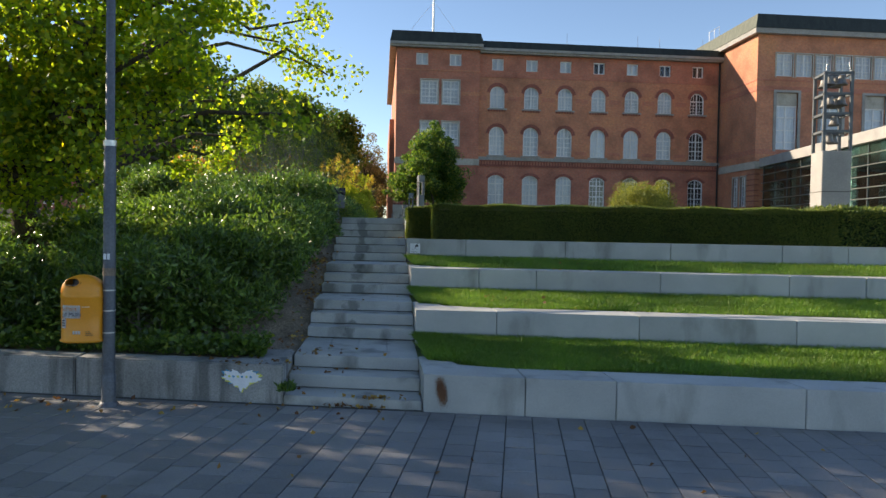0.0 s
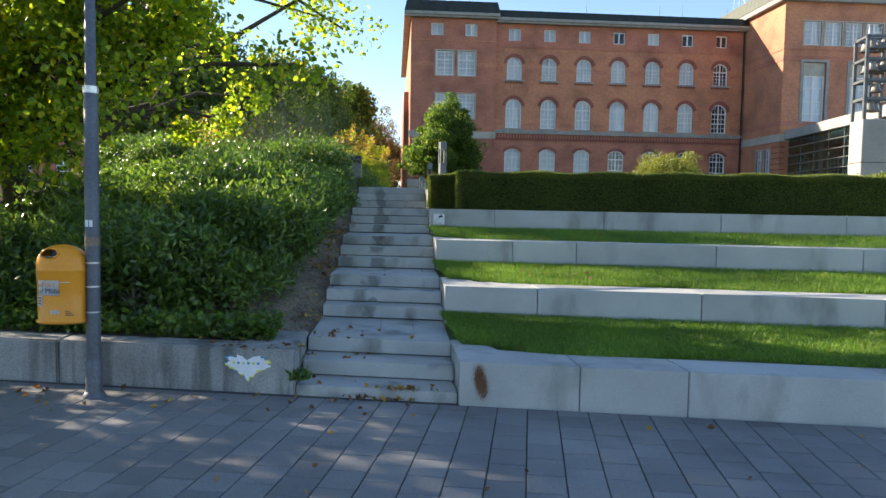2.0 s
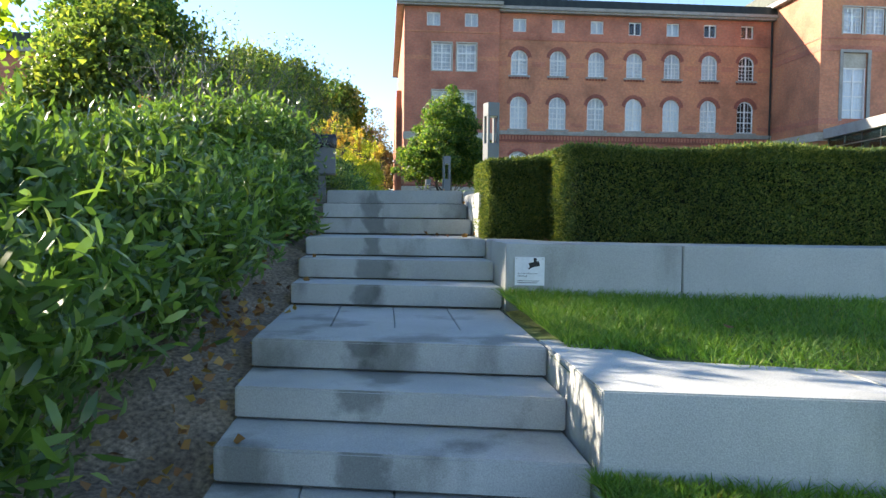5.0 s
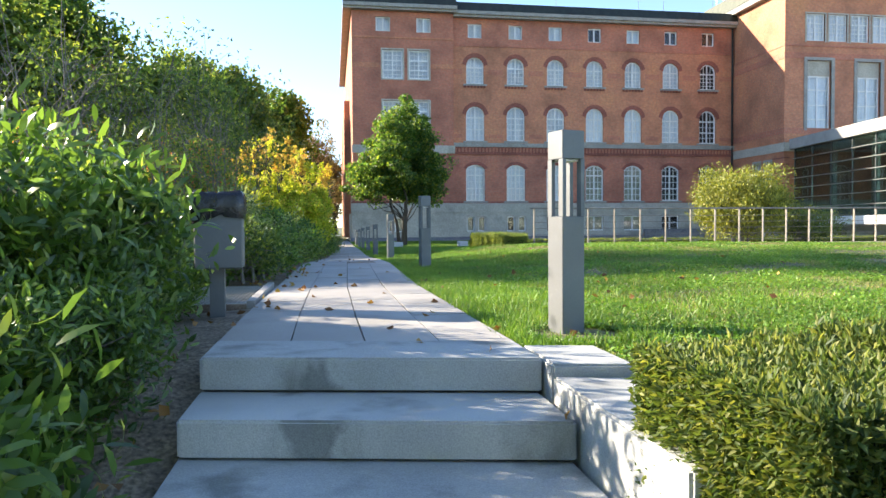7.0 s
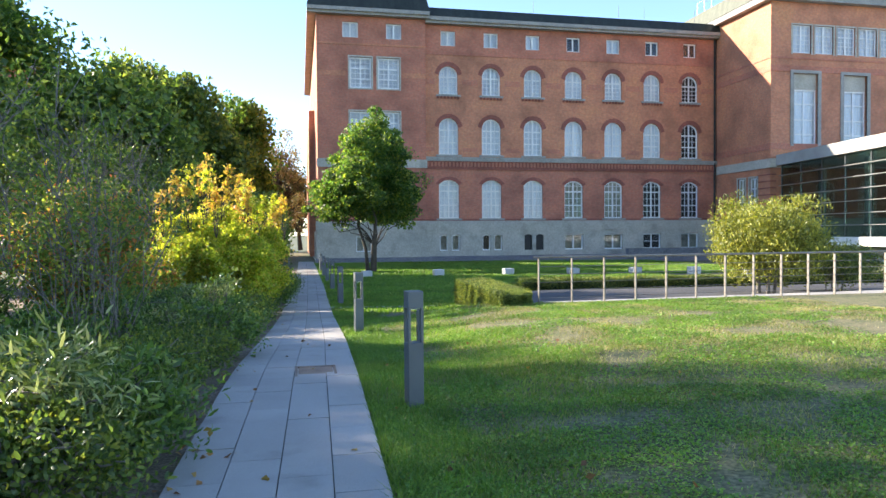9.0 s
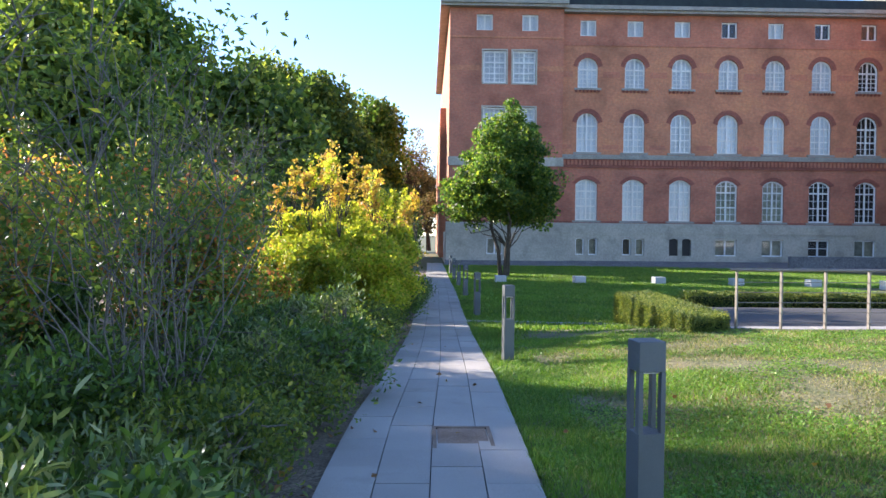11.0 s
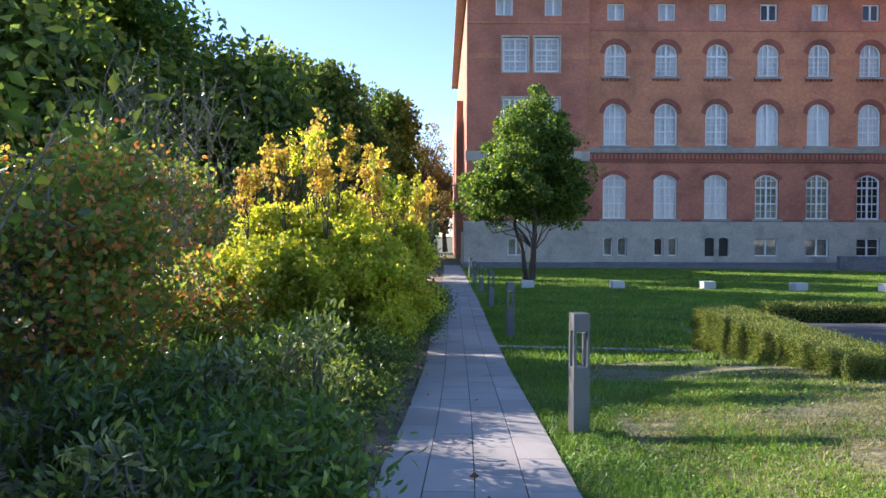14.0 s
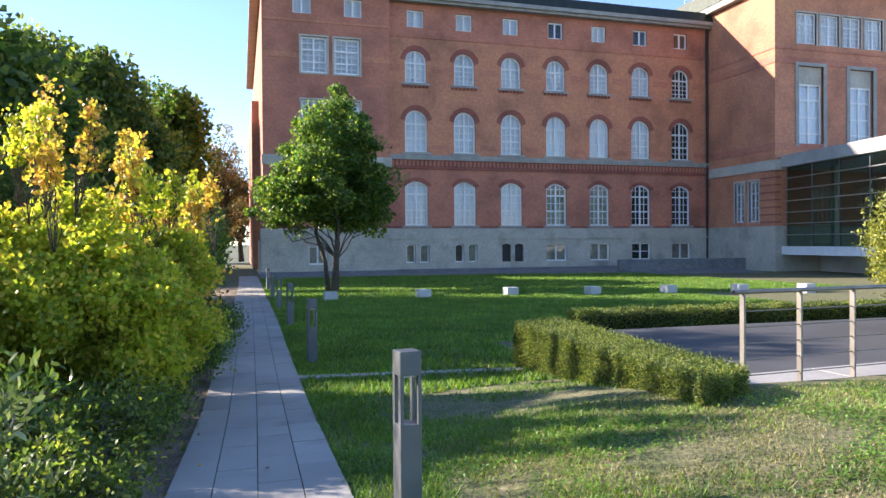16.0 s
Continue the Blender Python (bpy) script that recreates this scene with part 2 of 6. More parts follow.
RUSTY_IRON = surface("rusty_iron", (0.16, 0.11, 0.08), (0.26, 0.2, 0.15), 5, 60, 0.7, 0.2, metal=0.4)
BRONZE = surface("bell_bronze", (0.16, 0.15, 0.13), (0.3, 0.29, 0.27), 3, 30, 0.45, 0.05, metal=0.7)
BARK = surface("bark", (0.045, 0.035, 0.025), (0.10, 0.08, 0.06), 5, 40, 0.95, 0.8, speck=0.4, stretch=(3, 3, 0.6))
TWIG = surface("grey_twig", (0.11, 0.095, 0.082), (0.2, 0.178, 0.155), 5, 40, 0.9, 0.4, speck=0.3)
LEAF_OAK = leafy("oak_leaves", [(0.0, (0.075, 0.135, 0.022)), (0.55, (0.16, 0.235, 0.03)), (0.88, (0.28, 0.32, 0.036)), (1.0, (0.42, 0.35, 0.038))], 0.68, glow=(1.4, 1.38, 0.5))
LEAF_LAUREL = leafy("laurel_leaves", [(0.0, (0.038, 0.08, 0.022)), (0.5, (0.078, 0.15, 0.032)), (0.9, (0.135, 0.22, 0.042)), (1.0, (0.24, 0.3, 0.07))], 0.42, 0.3)
LEAF_DARK = leafy("dark_leaves", [(0.0, (0.045, 0.085, 0.022)), (0.6, (0.105, 0.165, 0.036)), (1.0, (0.25, 0.28, 0.05))], 0.5)
LEAF_MAPLE = leafy("maple_leaves", [(0.0, (0.045, 0.095, 0.024)), (0.7, (0.09, 0.175, 0.034)), (1.0, (0.26, 0.30, 0.048))], 0.52)
LEAF_YELLOW = leafy("yellow_leaves", [(0.0, (0.17, 0.25, 0.02)), (0.5, (0.35, 0.40, 0.04)), (0.85, (0.50, 0.47, 0.055)), (1.0, (0.52, 0.36, 0.09))], 0.55)
LEAF_AMBER = leafy("amber_leaves", [(0.0, (0.42, 0.38, 0.05)), (0.6, (0.46, 0.33, 0.07)), (1.0, (0.40, 0.2, 0.08))], 0.5)
LEAF_BROWNING = leafy("browning_leaves", [(0.0, (0.10, 0.11, 0.05)), (0.6, (0.17, 0.145, 0.085)), (1.0, (0.22, 0.16, 0.10))], 0.4)
LEAF_RED = leafy("reddening_leaves", [(0.0, (0.08, 0.14, 0.03)), (0.66, (0.19, 0.26, 0.045)), (0.82, (0.44, 0.24, 0.07)), (1.0, (0.44, 0.12, 0.06))], 0.52)
LEAF_WILLOW = leafy("narrow_leaves", [(0.0, (0.056, 0.096, 0.029)), (0.6, (0.136, 0.192, 0.056)), (1.0, (0.352, 0.384, 0.192))], 0.3, 0.35)
LEAF_YEW = leafy("yew_needles", [(0.0, (0.045, 0.085, 0.025)), (0.6, (0.125, 0.175, 0.042)), (1.0, (0.27, 0.28, 0.07))], 0.36, 0.6)
LEAF_GOLDYEW = leafy("golden_yew", [(0.0, (0.080, 0.104, 0.019)), (0.6, (0.208, 0.232, 0.035)), (1.0, (0.384, 0.368, 0.056))], 0.3, 0.5)
LEAF_DRY = leafy("fallen_leaves", [(0.0, (0.10, 0.04, 0.02)), (0.6, (0.26, 0.13, 0.04)), (1.0, (0.42, 0.28, 0.06))], 0.2, 0.7)
# near-black green: the shade deep in a hedge, put into the colour
HEDGE_SHADE = surface("hedge_shade", (0.012, 0.02, 0.006), (0.03, 0.045, 0.012), 9, 60, 0.95, 0.8, speck=0.5)
GRASS = leafy("grass_blades", [(0.0, (0.065, 0.15, 0.02)), (0.6, (0.12, 0.24, 0.03)), (0.95, (0.2, 0.31, 0.048)), (1.0, (0.32, 0.29, 0.1))], 0.32, 0.55)
GRASS_DRY = leafy("dry_lawn_blades", [(0.0, (0.08, 0.16, 0.032)), (0.55, (0.17, 0.23, 0.06)), (0.85, (0.26, 0.26, 0.10)), (1.0, (0.36, 0.30, 0.17))], 0.4, 0.6)

GRASS_STRAW = leafy("straw_blades", [(0.0, (0.10, 0.16, 0.04)), (0.4, (0.21, 0.22, 0.085)), (0.8, (0.31, 0.27, 0.14)), (1.0, (0.38, 0.32, 0.2))], 0.3, 0.65)

CLOVER = leafy("clover_leaves", [(0.0, (0.07, 0.17, 0.025)), (0.6, (0.13, 0.26, 0.035)), (0.95, (0.21, 0.34, 0.055)), (1.0, (0.3, 0.3, 0.1))], 0.35, 0.5)


def glassy(name, tint, dark):
    m, nt, b = node_mat(name)
    b.inputs["Base Color"].default_value = (*tint, 1)
    b.inputs["Roughness"].default_value = 0.02
    b.inputs["Transmission Weight"].default_value = dark
    b.inputs["IOR"].default_value = 1.5
    return m


GLASS = glassy("window_glass", (0.92, 0.95, 0.95), 1.0)
GREEN_GLASS = glassy("green_tinted_glass", (0.2, 0.36, 0.32), 1.0)

# ---- shape helpers ----


def part(name, bm, material, parent=None, label=""):
    me = bm
    if isinstance(bm, bmesh.types.BMesh):
        me = bpy.data.meshes.new(name)
        bm.to_mesh(me)
        bm.free()
    if material and not me.materials:
        me.materials.append(material)
    ob = new(name, me)
    ob.parent = parent
    if label:
        tagged(ob, label)
    return ob


def thing(name, label, category, group="", kind="", at=(0, 0, 0)):
    ob = new(name)
    ob.location = at
    return tagged(ob, label, category, group, kind)


def box(bm, x0, x1, y0, y1, z0, z1, bevel=0.0, turn=0.0):
    m = Matrix.Translation(((x0 + x1) / 2, (y0 + y1) / 2, (z0 + z1) / 2)) @ Matrix.Rotation(turn, 4, "Z") @ Matrix.Diagonal((x1 - x0, y1 - y0, z1 - z0, 1))
    vs = bmesh.ops.create_cube(bm, size=1, matrix=m)["verts"]
    if bevel:
        es = list({e for v in vs for e in v.link_edges})
        bmesh.ops.bevel(bm, geom=es, offset=bevel, segments=1, affect="EDGES")
    return bm


def boxed(name, dims, material, parent=None, label="", bevel=0.0):
    return part(name, box(bmesh.new(), *dims, bevel), material, parent, label)


def prism(bm, loop, z0, z1, bevel=0.0):
    """A slab over a loop of (x, y) corners."""
    top = [bm.verts.new((x, y, z1)) for x, y in loop]
    low = [bm.verts.new((x, y, z0)) for x, y in loop]
    bm.faces.new(top)
    bm.faces.new(low[::-1])
    n = len(loop)
    for i in range(n):
        bm.faces.new((low[i], low[(i + 1) % n], top[(i + 1) % n], top[i]))
    bmesh.ops.recalc_face_normals(bm, faces=bm.faces)
    if bevel:
        es = [e for e in bm.edges if e.verts[0] in top and e.verts[1] in top or (e.verts[0] in top) != (e.verts[1] in top)]
        bmesh.ops.bevel(bm, geom=es, offset=bevel, segments=2, affect="EDGES")
    return bm


def raw_mesh(name, verts, faces):
    """A mesh from arrays; faces is an (n, k) array."""
    me = bpy.data.meshes.new(name)
    verts, faces = np.asarray(verts, np.float32), np.asarray(faces, np.int32)
    n, k = faces.shape
    me.vertices.add(len(verts))
    me.vertices.foreach_set("co", verts.ravel())
    me.loops.add(n * k)
    me.loops.foreach_set("vertex_index", faces.ravel())
    me.polygons.add(n)
    me.polygons.foreach_set("loop_start", np.arange(0, n * k, k, dtype=np.int32))
    me.polygons.foreach_set("loop_total", np.full(n, k, np.int32))
    me.update(calc_edges=True)
    return me


def unit(a):
    return a / np.maximum(np.linalg.norm(a, axis=1, keepdims=True), 1e-6)


def leaf_mesh(name, at, way, length, width, rng, fold=0.25, face=None, full=False):
    """Folded leaves at the given places, pointing the given ways; full ones have a rounder outline."""
    n = len(at)
    way = unit(way)
    side = unit(np.cross(way, unit(rng.normal(size=(n, 3))) if face is None else unit(face)))
    up = np.cross(side, way)
    length = np.broadcast_to(length, n)[:, None] * rng.uniform(0.7, 1.25, (n, 1))
    width = np.broadcast_to(width, n)[:, None] * rng.uniform(0.75, 1.2, (n, 1))
    if full:
        v = np.empty((n, 6, 3), np.float32)
        v[:, 0] = at
        for k, t, w, drop in ((1, 0.3, 0.42, 0.01), (2, 0.68, 0.4, 0.05), (4, 0.68, -0.4, 0.05), (5, 0.3, -0.42, 0.01)):
            v[:, k] = at + way * length * t + side * width * w + up * (width * fold * abs(w) * 2 - length * drop)
        v[:, 3] = at + way * length - up * length * 0.14
        i = np.arange(n)[:, None] * 6
        f = np.concatenate([i + [0, 1, 5], i + [1, 2, 5], i + [2, 4, 5], i + [2, 3, 4]], 1).reshape(-1, 3)
        return raw_mesh(name, v.reshape(-1, 3), f)
    v = np.empty((n, 4, 3), np.float32)
    v[:, 0] = at
    v[:, 1] = at + way * length * 0.45 + side * width * 0.5 + up * width * fold
    v[:, 2] = at + way * length - up * length * 0.12
    v[:, 3] = at + way * length * 0.45 - side * width * 0.5 + up * width * fold
    i = np.arange(n)[:, None] * 4
    f = np.concatenate([i + [0, 1, 2], i + [0, 2, 3]], 1).reshape(-1, 3)
    return raw_mesh(name, v.reshape(-1, 3), f)


class Tubes:
    """Gathers tapered round limbs into one mesh."""

    def __init__(self, sides=6):
        self.v, self.f, self.sides = [], [], sides

    def add(self, pts, radii):
        pts = [Vector(p) for p in pts]
        s = self.sides
        for i, p in enumerate(pts):
            d = (pts[min(i + 1, len(pts) - 1)] - pts[max(i - 1, 0)]).normalized()
            a = d.orthogonal().normalized() if i == 0 else (a - d * a.dot(d)).normalized()
            b = d.cross(a)
            for k in range(s):
                t = 2 * math.pi * k / s
                self.v.append(p + (a * math.cos(t) + b * math.sin(t)) * radii[i])
        base = len(self.v) - s * len(pts)
        for i in range(len(pts) - 1):
            for k in range(s):
                q = base + i * s
                self.f.append((q + k, q + (k + 1) % s, q + s + (k + 1) % s, q + s + k))
        return self

    def mesh(self, name):
        me = raw_mesh(name, [tuple(v) for v in self.v], self.f)
        me.polygons.foreach_set("use_smooth", np.ones(len(me.polygons), bool))
        return me


def bent(a, b, rng, wobble=0.12, n=4):
    """A limb's line from a to b, sagging and wandering a little."""
    a, b = np.array(a, float), np.array(b, float)
    d = np.linalg.norm(b - a)
    out = []
    for i in range(n + 1):
        t = i / n
        p = a + (b - a) * t + rng.normal(size=3) * wobble * d * math.sin(math.pi * t) * 0.5
        p[2] += 0.12 * d * math.sin(math.pi * t)
        out.append(p)
    return out


def tree(name, at, height, crown, trunk_r, clumps, per, leaf, material, label, seed, stems=1, clump_r=0.5, hollow=0.45, category="tree", twig_material=None, up=0.2, extra=(), group="", taper=0.3):
    """crown: centre x, y, z above the foot, then its three half sizes. leaf: length, width."""
    rng = np.random.default_rng(seed)
    root = thing(name, label, category, group, at=at)
    lobes = crown if isinstance(crown[0], (tuple, list)) else [crown]
    vol = np.array([l[3] * l[4] * l[5] for l in lobes]) ** 0.75
    pick = rng.choice(len(lobes), clumps, p=vol / vol.sum())
    L = np.array(lobes, float)[pick]
    d = unit(rng.normal(size=(clumps, 3)))
    lumps = unit(rng.normal(size=(9, 3)))
    swell = 0.72 + 0.42 * np.max(np.clip(d @ lumps.T, 0, 1) ** 5, axis=1) - 0.18 * rng.random(clumps)
    r = (hollow + (1 - hollow) * rng.random(clumps) ** 0.6) * swell
    thin = 1 - taper * np.clip(d[:, 2], 0, 1) ** 1.1
    centres = L[:, :3] + d * r[:, None] * L[:, 3:] * np.column_stack([thin, thin, np.ones(clumps)])
    cx, cy, cz = L[:, :3].mean(axis=0)
    rx, ry, rz = [max(l[k] for l in lobes) for k in (3, 4, 5)]
    if len(extra):
        centres = np.concatenate([centres, np.array(extra, float)])
    tubes = Tubes(6)
    top = np.array([cx * 0.7, cy * 0.7, cz + rz * 0.55])
    lines = []
    for s in range(stems):
        a = 2 * math.pi * s / max(stems, 1) + 0.6
        off = np.array([math.cos(a), math.sin(a), 0]) * (0.22 * (stems > 1))
        end = top + np.array([math.cos(a) * rx, math.sin(a) * ry, 0]) * (0.3 * (stems > 1))
        line = bent(off, end, rng, 0.05, 6)
        lines.append(line)
        tubes.add(line, [trunk_r * (1 - 0.8 * i / 6) * (1.25 if i == 0 else 1) for i in range(7)])
    for i, c in enumerate(centres):
        if i % max(1, len(centres) // 70) and i < clumps:
            continue
        line = lines[i % stems]
        k = min(5, max(1, int(6 * (c[2] - 0.25 * rz) / max(top[2], 0.1) * 0.75)))
        l2 = bent(line[k], c, rng, 0.14, 4)
        r0 = trunk_r * 0.38 * (1 - 0.12 * k)
        tubes.add(l2, [r0 * (1 - 0.2 * j) + 0.004 for j in range(5)])
    part("trunk", tubes.mesh("trunk"), twig_material or BARK, root)
    n = len(centres) * per
    idx = np.repeat(np.arange(len(centres)), per)
    size = rng.uniform(0.45, 1.5, len(centres))[idx]
    spread = unit(rng.normal(size=(n, 3))) * rng.random((n, 1)) ** 0.45 * [1, 1, 0.7]
    p = centres[idx] + spread * (clump_r * size)[:, None]
    way = unit(spread) * 0.45 + rng.normal(size=(n, 3)) * 0.7 + [0, 0, up]
    face = unit(spread) + rng.normal(size=(n, 3)) * 0.55 + [0, 0, 0.45]
    part("crown", leaf_mesh("crown", p, way, leaf[0], leaf[1], rng, face=face, full=leaf[0] < 0.16), material, root)
    return root


def grass_mesh(name, xy, z, rng, h=(0.05, 0.1), w=0.007, lean=0.5):
    n = len(xy)
    base = np.column_stack([xy, z])
    a = rng.uniform(0, 2 * math.pi, n)
    side = np.column_stack([np.cos(a), np.sin(a), np.zeros(n)]) * (w * rng.uniform(0.6, 1.3, n))[:, None]
    hh = rng.uniform(*h, n)
    tip = base + np.column_stack([rng.normal(size=n) * lean * hh, rng.normal(size=n) * lean * hh, hh])
    v = np.stack([base - side, base + side, tip], 1).reshape(-1, 3)
    return raw_mesh(name, v, np.arange(3 * n).reshape(-1, 3))


def patchy(xy, rng, scale, keep=0.5):
    """Keeps points in uneven patches."""
    k = np.array([noise.noise(Vector((x * scale, y * scale, 3.3))) for x, y in xy])
    return k + rng.normal(size=len(xy)) * 0.12 > (0.5 - keep)


# ---- the plan: terraces run askew to the path ----
SKEW = -0.2
XL, XR = -0.57, 1.06          # the stairs' two edges
Z0 = 0.065                    # the pavement


def xr(y):
    """The stairs' edge towards the terraces."""
    return 0.845 + 0.0075 * (y - 5.2)


def xl(y):
    """The stairs' edge towards the planted bank."""
    return -0.63 + 0.0125 * (y - 5.2)



def sk(x, y):
    """The height of y at x along a terrace line that crosses the stairs' edge at y."""
    return y + SKEW * (x - XR)


def gz(y):
    """The garden's height along the path."""
    return float(np.interp(y, [14.0, 22.5, 27.5, 30.5, 34.8, 41, 46.5, 50, 57, 73], [2.25, 2.2, 2.05, 1.95, 1.83, 1.76, 1.70, 1.62, 1.56, 1.52]))


STEP_Y = [5.01, 5.42, 5.82, 7.18, 7.54, 7.94, 9.15, 9.53, 9.91, 11.27, 11.66, 12.09, 13.11, 13.49, 13.92]
STEP_Z = [0.15 * (i + 1) for i in range(15)]
WALL_Y = [4.95, 6.98, 9.08, 11.2]
WALL_Z = [0.45, 0.9, 1.35, 1.8]

# the ground: one sheet, low along the street, rising under the terraces, level behind
gb = bmesh.new()
ys = [-900, -40, 4.9, 6.3, 8.7, 10.9, 12.9, 14.7, 22.5, 28, 34, 45, 73, 1500]
zs = [Z0 - 0.07, Z0 - 0.07, Z0 - 0.07, 0.0, 0.2, 0.6, 1.0, 1.7, 2.0, 1.88, 1.68, 1.55, 1.4, 1.3]
rows = [[gb.verts.new((x, y + (SKEW * max(min(x, 30), -30) if 0 < y < 14 else 0), z)) for x in (-1500, -30, 0, 30, 1500)] for y, z in zip(ys, zs)]
for r0, r1 in zip(rows, rows[1:]):
    for i in range(4):
        gb.faces.new((r0[i], r0[i + 1], r1[i + 1], r1[i]))
tagged(part("ground", gb, FAR_GROUND), "grassy and earthen ground that rises from the street to the garden", "ground", kind="structure")

# the stairs
stairs = thing("stairs", "grey granite garden stairs in short flights, streaked with damp", "stairs", kind="structure")
for i, (y, z) in enumerate(zip(STEP_Y, STEP_Z)):
    deep = 0.46
    e, l = xr(y), xl(y)
    loop = [(l, sk(l, y)), (e, sk(e, y)), (e, sk(e, y) + deep), (l, sk(l, y) + deep)]
    part("step", prism(bmesh.new(), loop, z - 0.137, z, 0.010), GRANITE_WORN, stairs)
    back = [(l + 0.01, sk(l, y) + 0.035), (e - 0.01, sk(e, y) + 0.035), (e - 0.01, sk(e, y) + 0.3), (l + 0.01, sk(l, y) + 0.3)]
    part("mortar_bed", prism(bmesh.new(), back, z - 0.155, z - 0.136), JOINT, stairs, "dark recessed joint")
# landing slabs between the flights
for i in (2, 5, 8, 11):
    y0, y1, z = STEP_Y[i] + 0.465, STEP_Y[i + 1] + 0.06, STEP_Z[i] - 0.004
    xs = np.linspace(xl(y0), xr(y0), 5)
    for k in range(4):
        if y1 - y0 < 0.05:
            continue
        a, b = xs[k] + 0.002, xs[k + 1] - 0.002
        loop = [(a, sk(a, y0)), (b, sk(b, y0)), (b, sk(b, y1)), (a, sk(a, y1))]
        part("landing_slab", prism(bmesh.new(), loop, z - 0.08, z, 0.004), GRANITE_WORN, stairs)

# the terrace walls of granite blocks, and the low wall on the other side
LENGTHS = [[1.04, 0.9, 1.8, 1.8], [1.06, 1.8, 1.9, 1.9], [1.1, 0.9, 1.9, 1.9], [1.12, 1.85, 1.9, 1.95]]
for w, (y, z) in enumerate(zip(WALL_Y, WALL_Z)):
    wall = thing("terrace_wall", "low terrace wall of pale grey granite blocks before grass", "wall", "terrace walls", "structure")
    x, k = xr(y) + 0.012, 0
    deep = 0.52
    while x < 27:
        ln = LENGTHS[w][k % 4] 
        a, b = x, x + ln - 0.008
        back = deep if k else deep + 0.02
        loop = [(a, sk(a, y)), (b, sk(b, y)), (b, sk(b, y) + back), (a, sk(a, y) + back)]
        if k == 0:
            loop = [(a, sk(a, y)), (b, sk(b, y)), (b, sk(b, y) + deep), (a + 0.42, sk(a, y) + deep), (a + 0.30, sk(a, y) + 1.0), (a, sk(a, y) + 1.05)]
        part("stone_block", prism(bmesh.new(), loop, z - 0.5, z, 0.006), GRANITE, wall)
        x, k = x + ln, k + 1
# the cheek beside the last flight
cheek = thing("cheek_wall", "pale granite cheek wall beside the topmost steps", "wall", kind="structure")
e = xr(14)
part("stone_block", prism(bmesh.new(), [(e + 0.01, 12.75), (e + 0.30, 12.68), (e + 0.30, 13.77), (e + 0.01, 13.84)], 1.6, 2.195, 0.01), GRANITE, cheek)
part("stone_block", prism(bmesh.new(), [(e + 0.01, 13.85), (e + 0.34, 13.78), (e + 0.34, 14.24), (e + 0.01, 14.31)], 1.7, 2.244, 0.01), GRANITE, cheek)
# low wall on the planted side
lw = thing("planter_wall", "low dark-streaked concrete wall holding the planted bank", "wall", kind="structure")
x = xl(5) - 0.012
for ln in (2.35, 2.6, 2.6, 2.6, 2.6):
    a, b = x - ln + 0.01, x
    y = 5.02
    loop = [(a, sk(a, y)), (b, sk(b, y)), (b, sk(b, y) + 0.36), (a, sk(a, y) + 0.36)]
    if b > -0.7:
        loop = [(a, sk(a, y)), (b, sk(b, y)), (b, sk(b, y) + 1.05), (b - 0.34, sk(b, y) + 1.05), (b - 0.62, sk(b - 0.62, y) + 0.36), (a, sk(a, y) + 0.36)]
    part("wall_section", prism(bmesh.new(), loop, Z0 - 0.2, 0.47, 0.018), OLD_CONCRETE, lw)
    x -= ln

# grass steps between the walls
rng = np.random.default_rng(11)
for w in range(3):
    y0, y1 = WALL_Y[w] + 0.42, WALL_Y[w + 1] + 0.06
    z0, z1 = WALL_Z[w] - 0.03, WALL_Z[w] + 0.11
    bm = bmesh.new()
    nx, ny = 30, 5

    def terrace_point(i, j):
        y = y0 + (y1 - y0) * j / ny
        x = xr(y) + 0.003 + i * 0.87
        return bm.verts.new((x, sk(x, y), z0 + (z1 - z0) * j / ny * min(1, 0.2 + i) + 0.02 * min(1, i) * noise.noise(Vector((i * 0.9, j * 0.7, w)))))
    grid = [[terrace_point(i, j) for j in range(ny + 1)] for i in range(nx + 1)]
    for i in range(nx):
        for j in range(ny):
            bm.faces.new((grid[i][j], grid[i + 1][j], grid[i + 1][j + 1], grid[i][j + 1]))
    strip = tagged(part("grass_terrace", bm, TERRACE), "strip of lush green grass behind the granite wall", "grass", "grass terraces", "structure")
    n = [85000, 70000, 55000][w]
    px = xr(y0) + 0.01 + rng.random(n) ** 1.5 * [9, 11, 14][w]
    tt = rng.random(n)
    front = 0.04 + 0.1 * (1 + np.sin(px * 2.3)) / 2
    edge = np.where(px < xr(y0) + 0.75, 0.12 - 0.12 * np.clip((px - xr(y0) - 0.35) / 0.4, 0, 1), 0)
    tt = front + edge + (1 - front - edge) * tt
    py = y0 + (y1 - y0 - 0.05) * tt + SKEW * (px - XR)
    keep = px > xr(y0) + 0.14 - 0.14 * tt
    me = grass_mesh("blades", np.column_stack([px, py])[keep], (z0 + (z1 - z0) * tt - 0.005)[keep], rng, (0.03, 0.085), 0.0055, 0.8)
    tagged(part("blades", me, GRASS, strip), kind="stuff")
# earth strip under the hedge
bm = prism(bmesh.new(), [(0.93, sk(0.93, 11.66)), (28, sk(28, 11.66)), (28, sk(28, 13.2)), (0.93, sk(0.93, 13.2))], 1.5, 1.79)
tagged(part("hedge_bed", bm, SOIL), "dark bed of earth and needles under the clipped hedge", "bed", kind="structure")

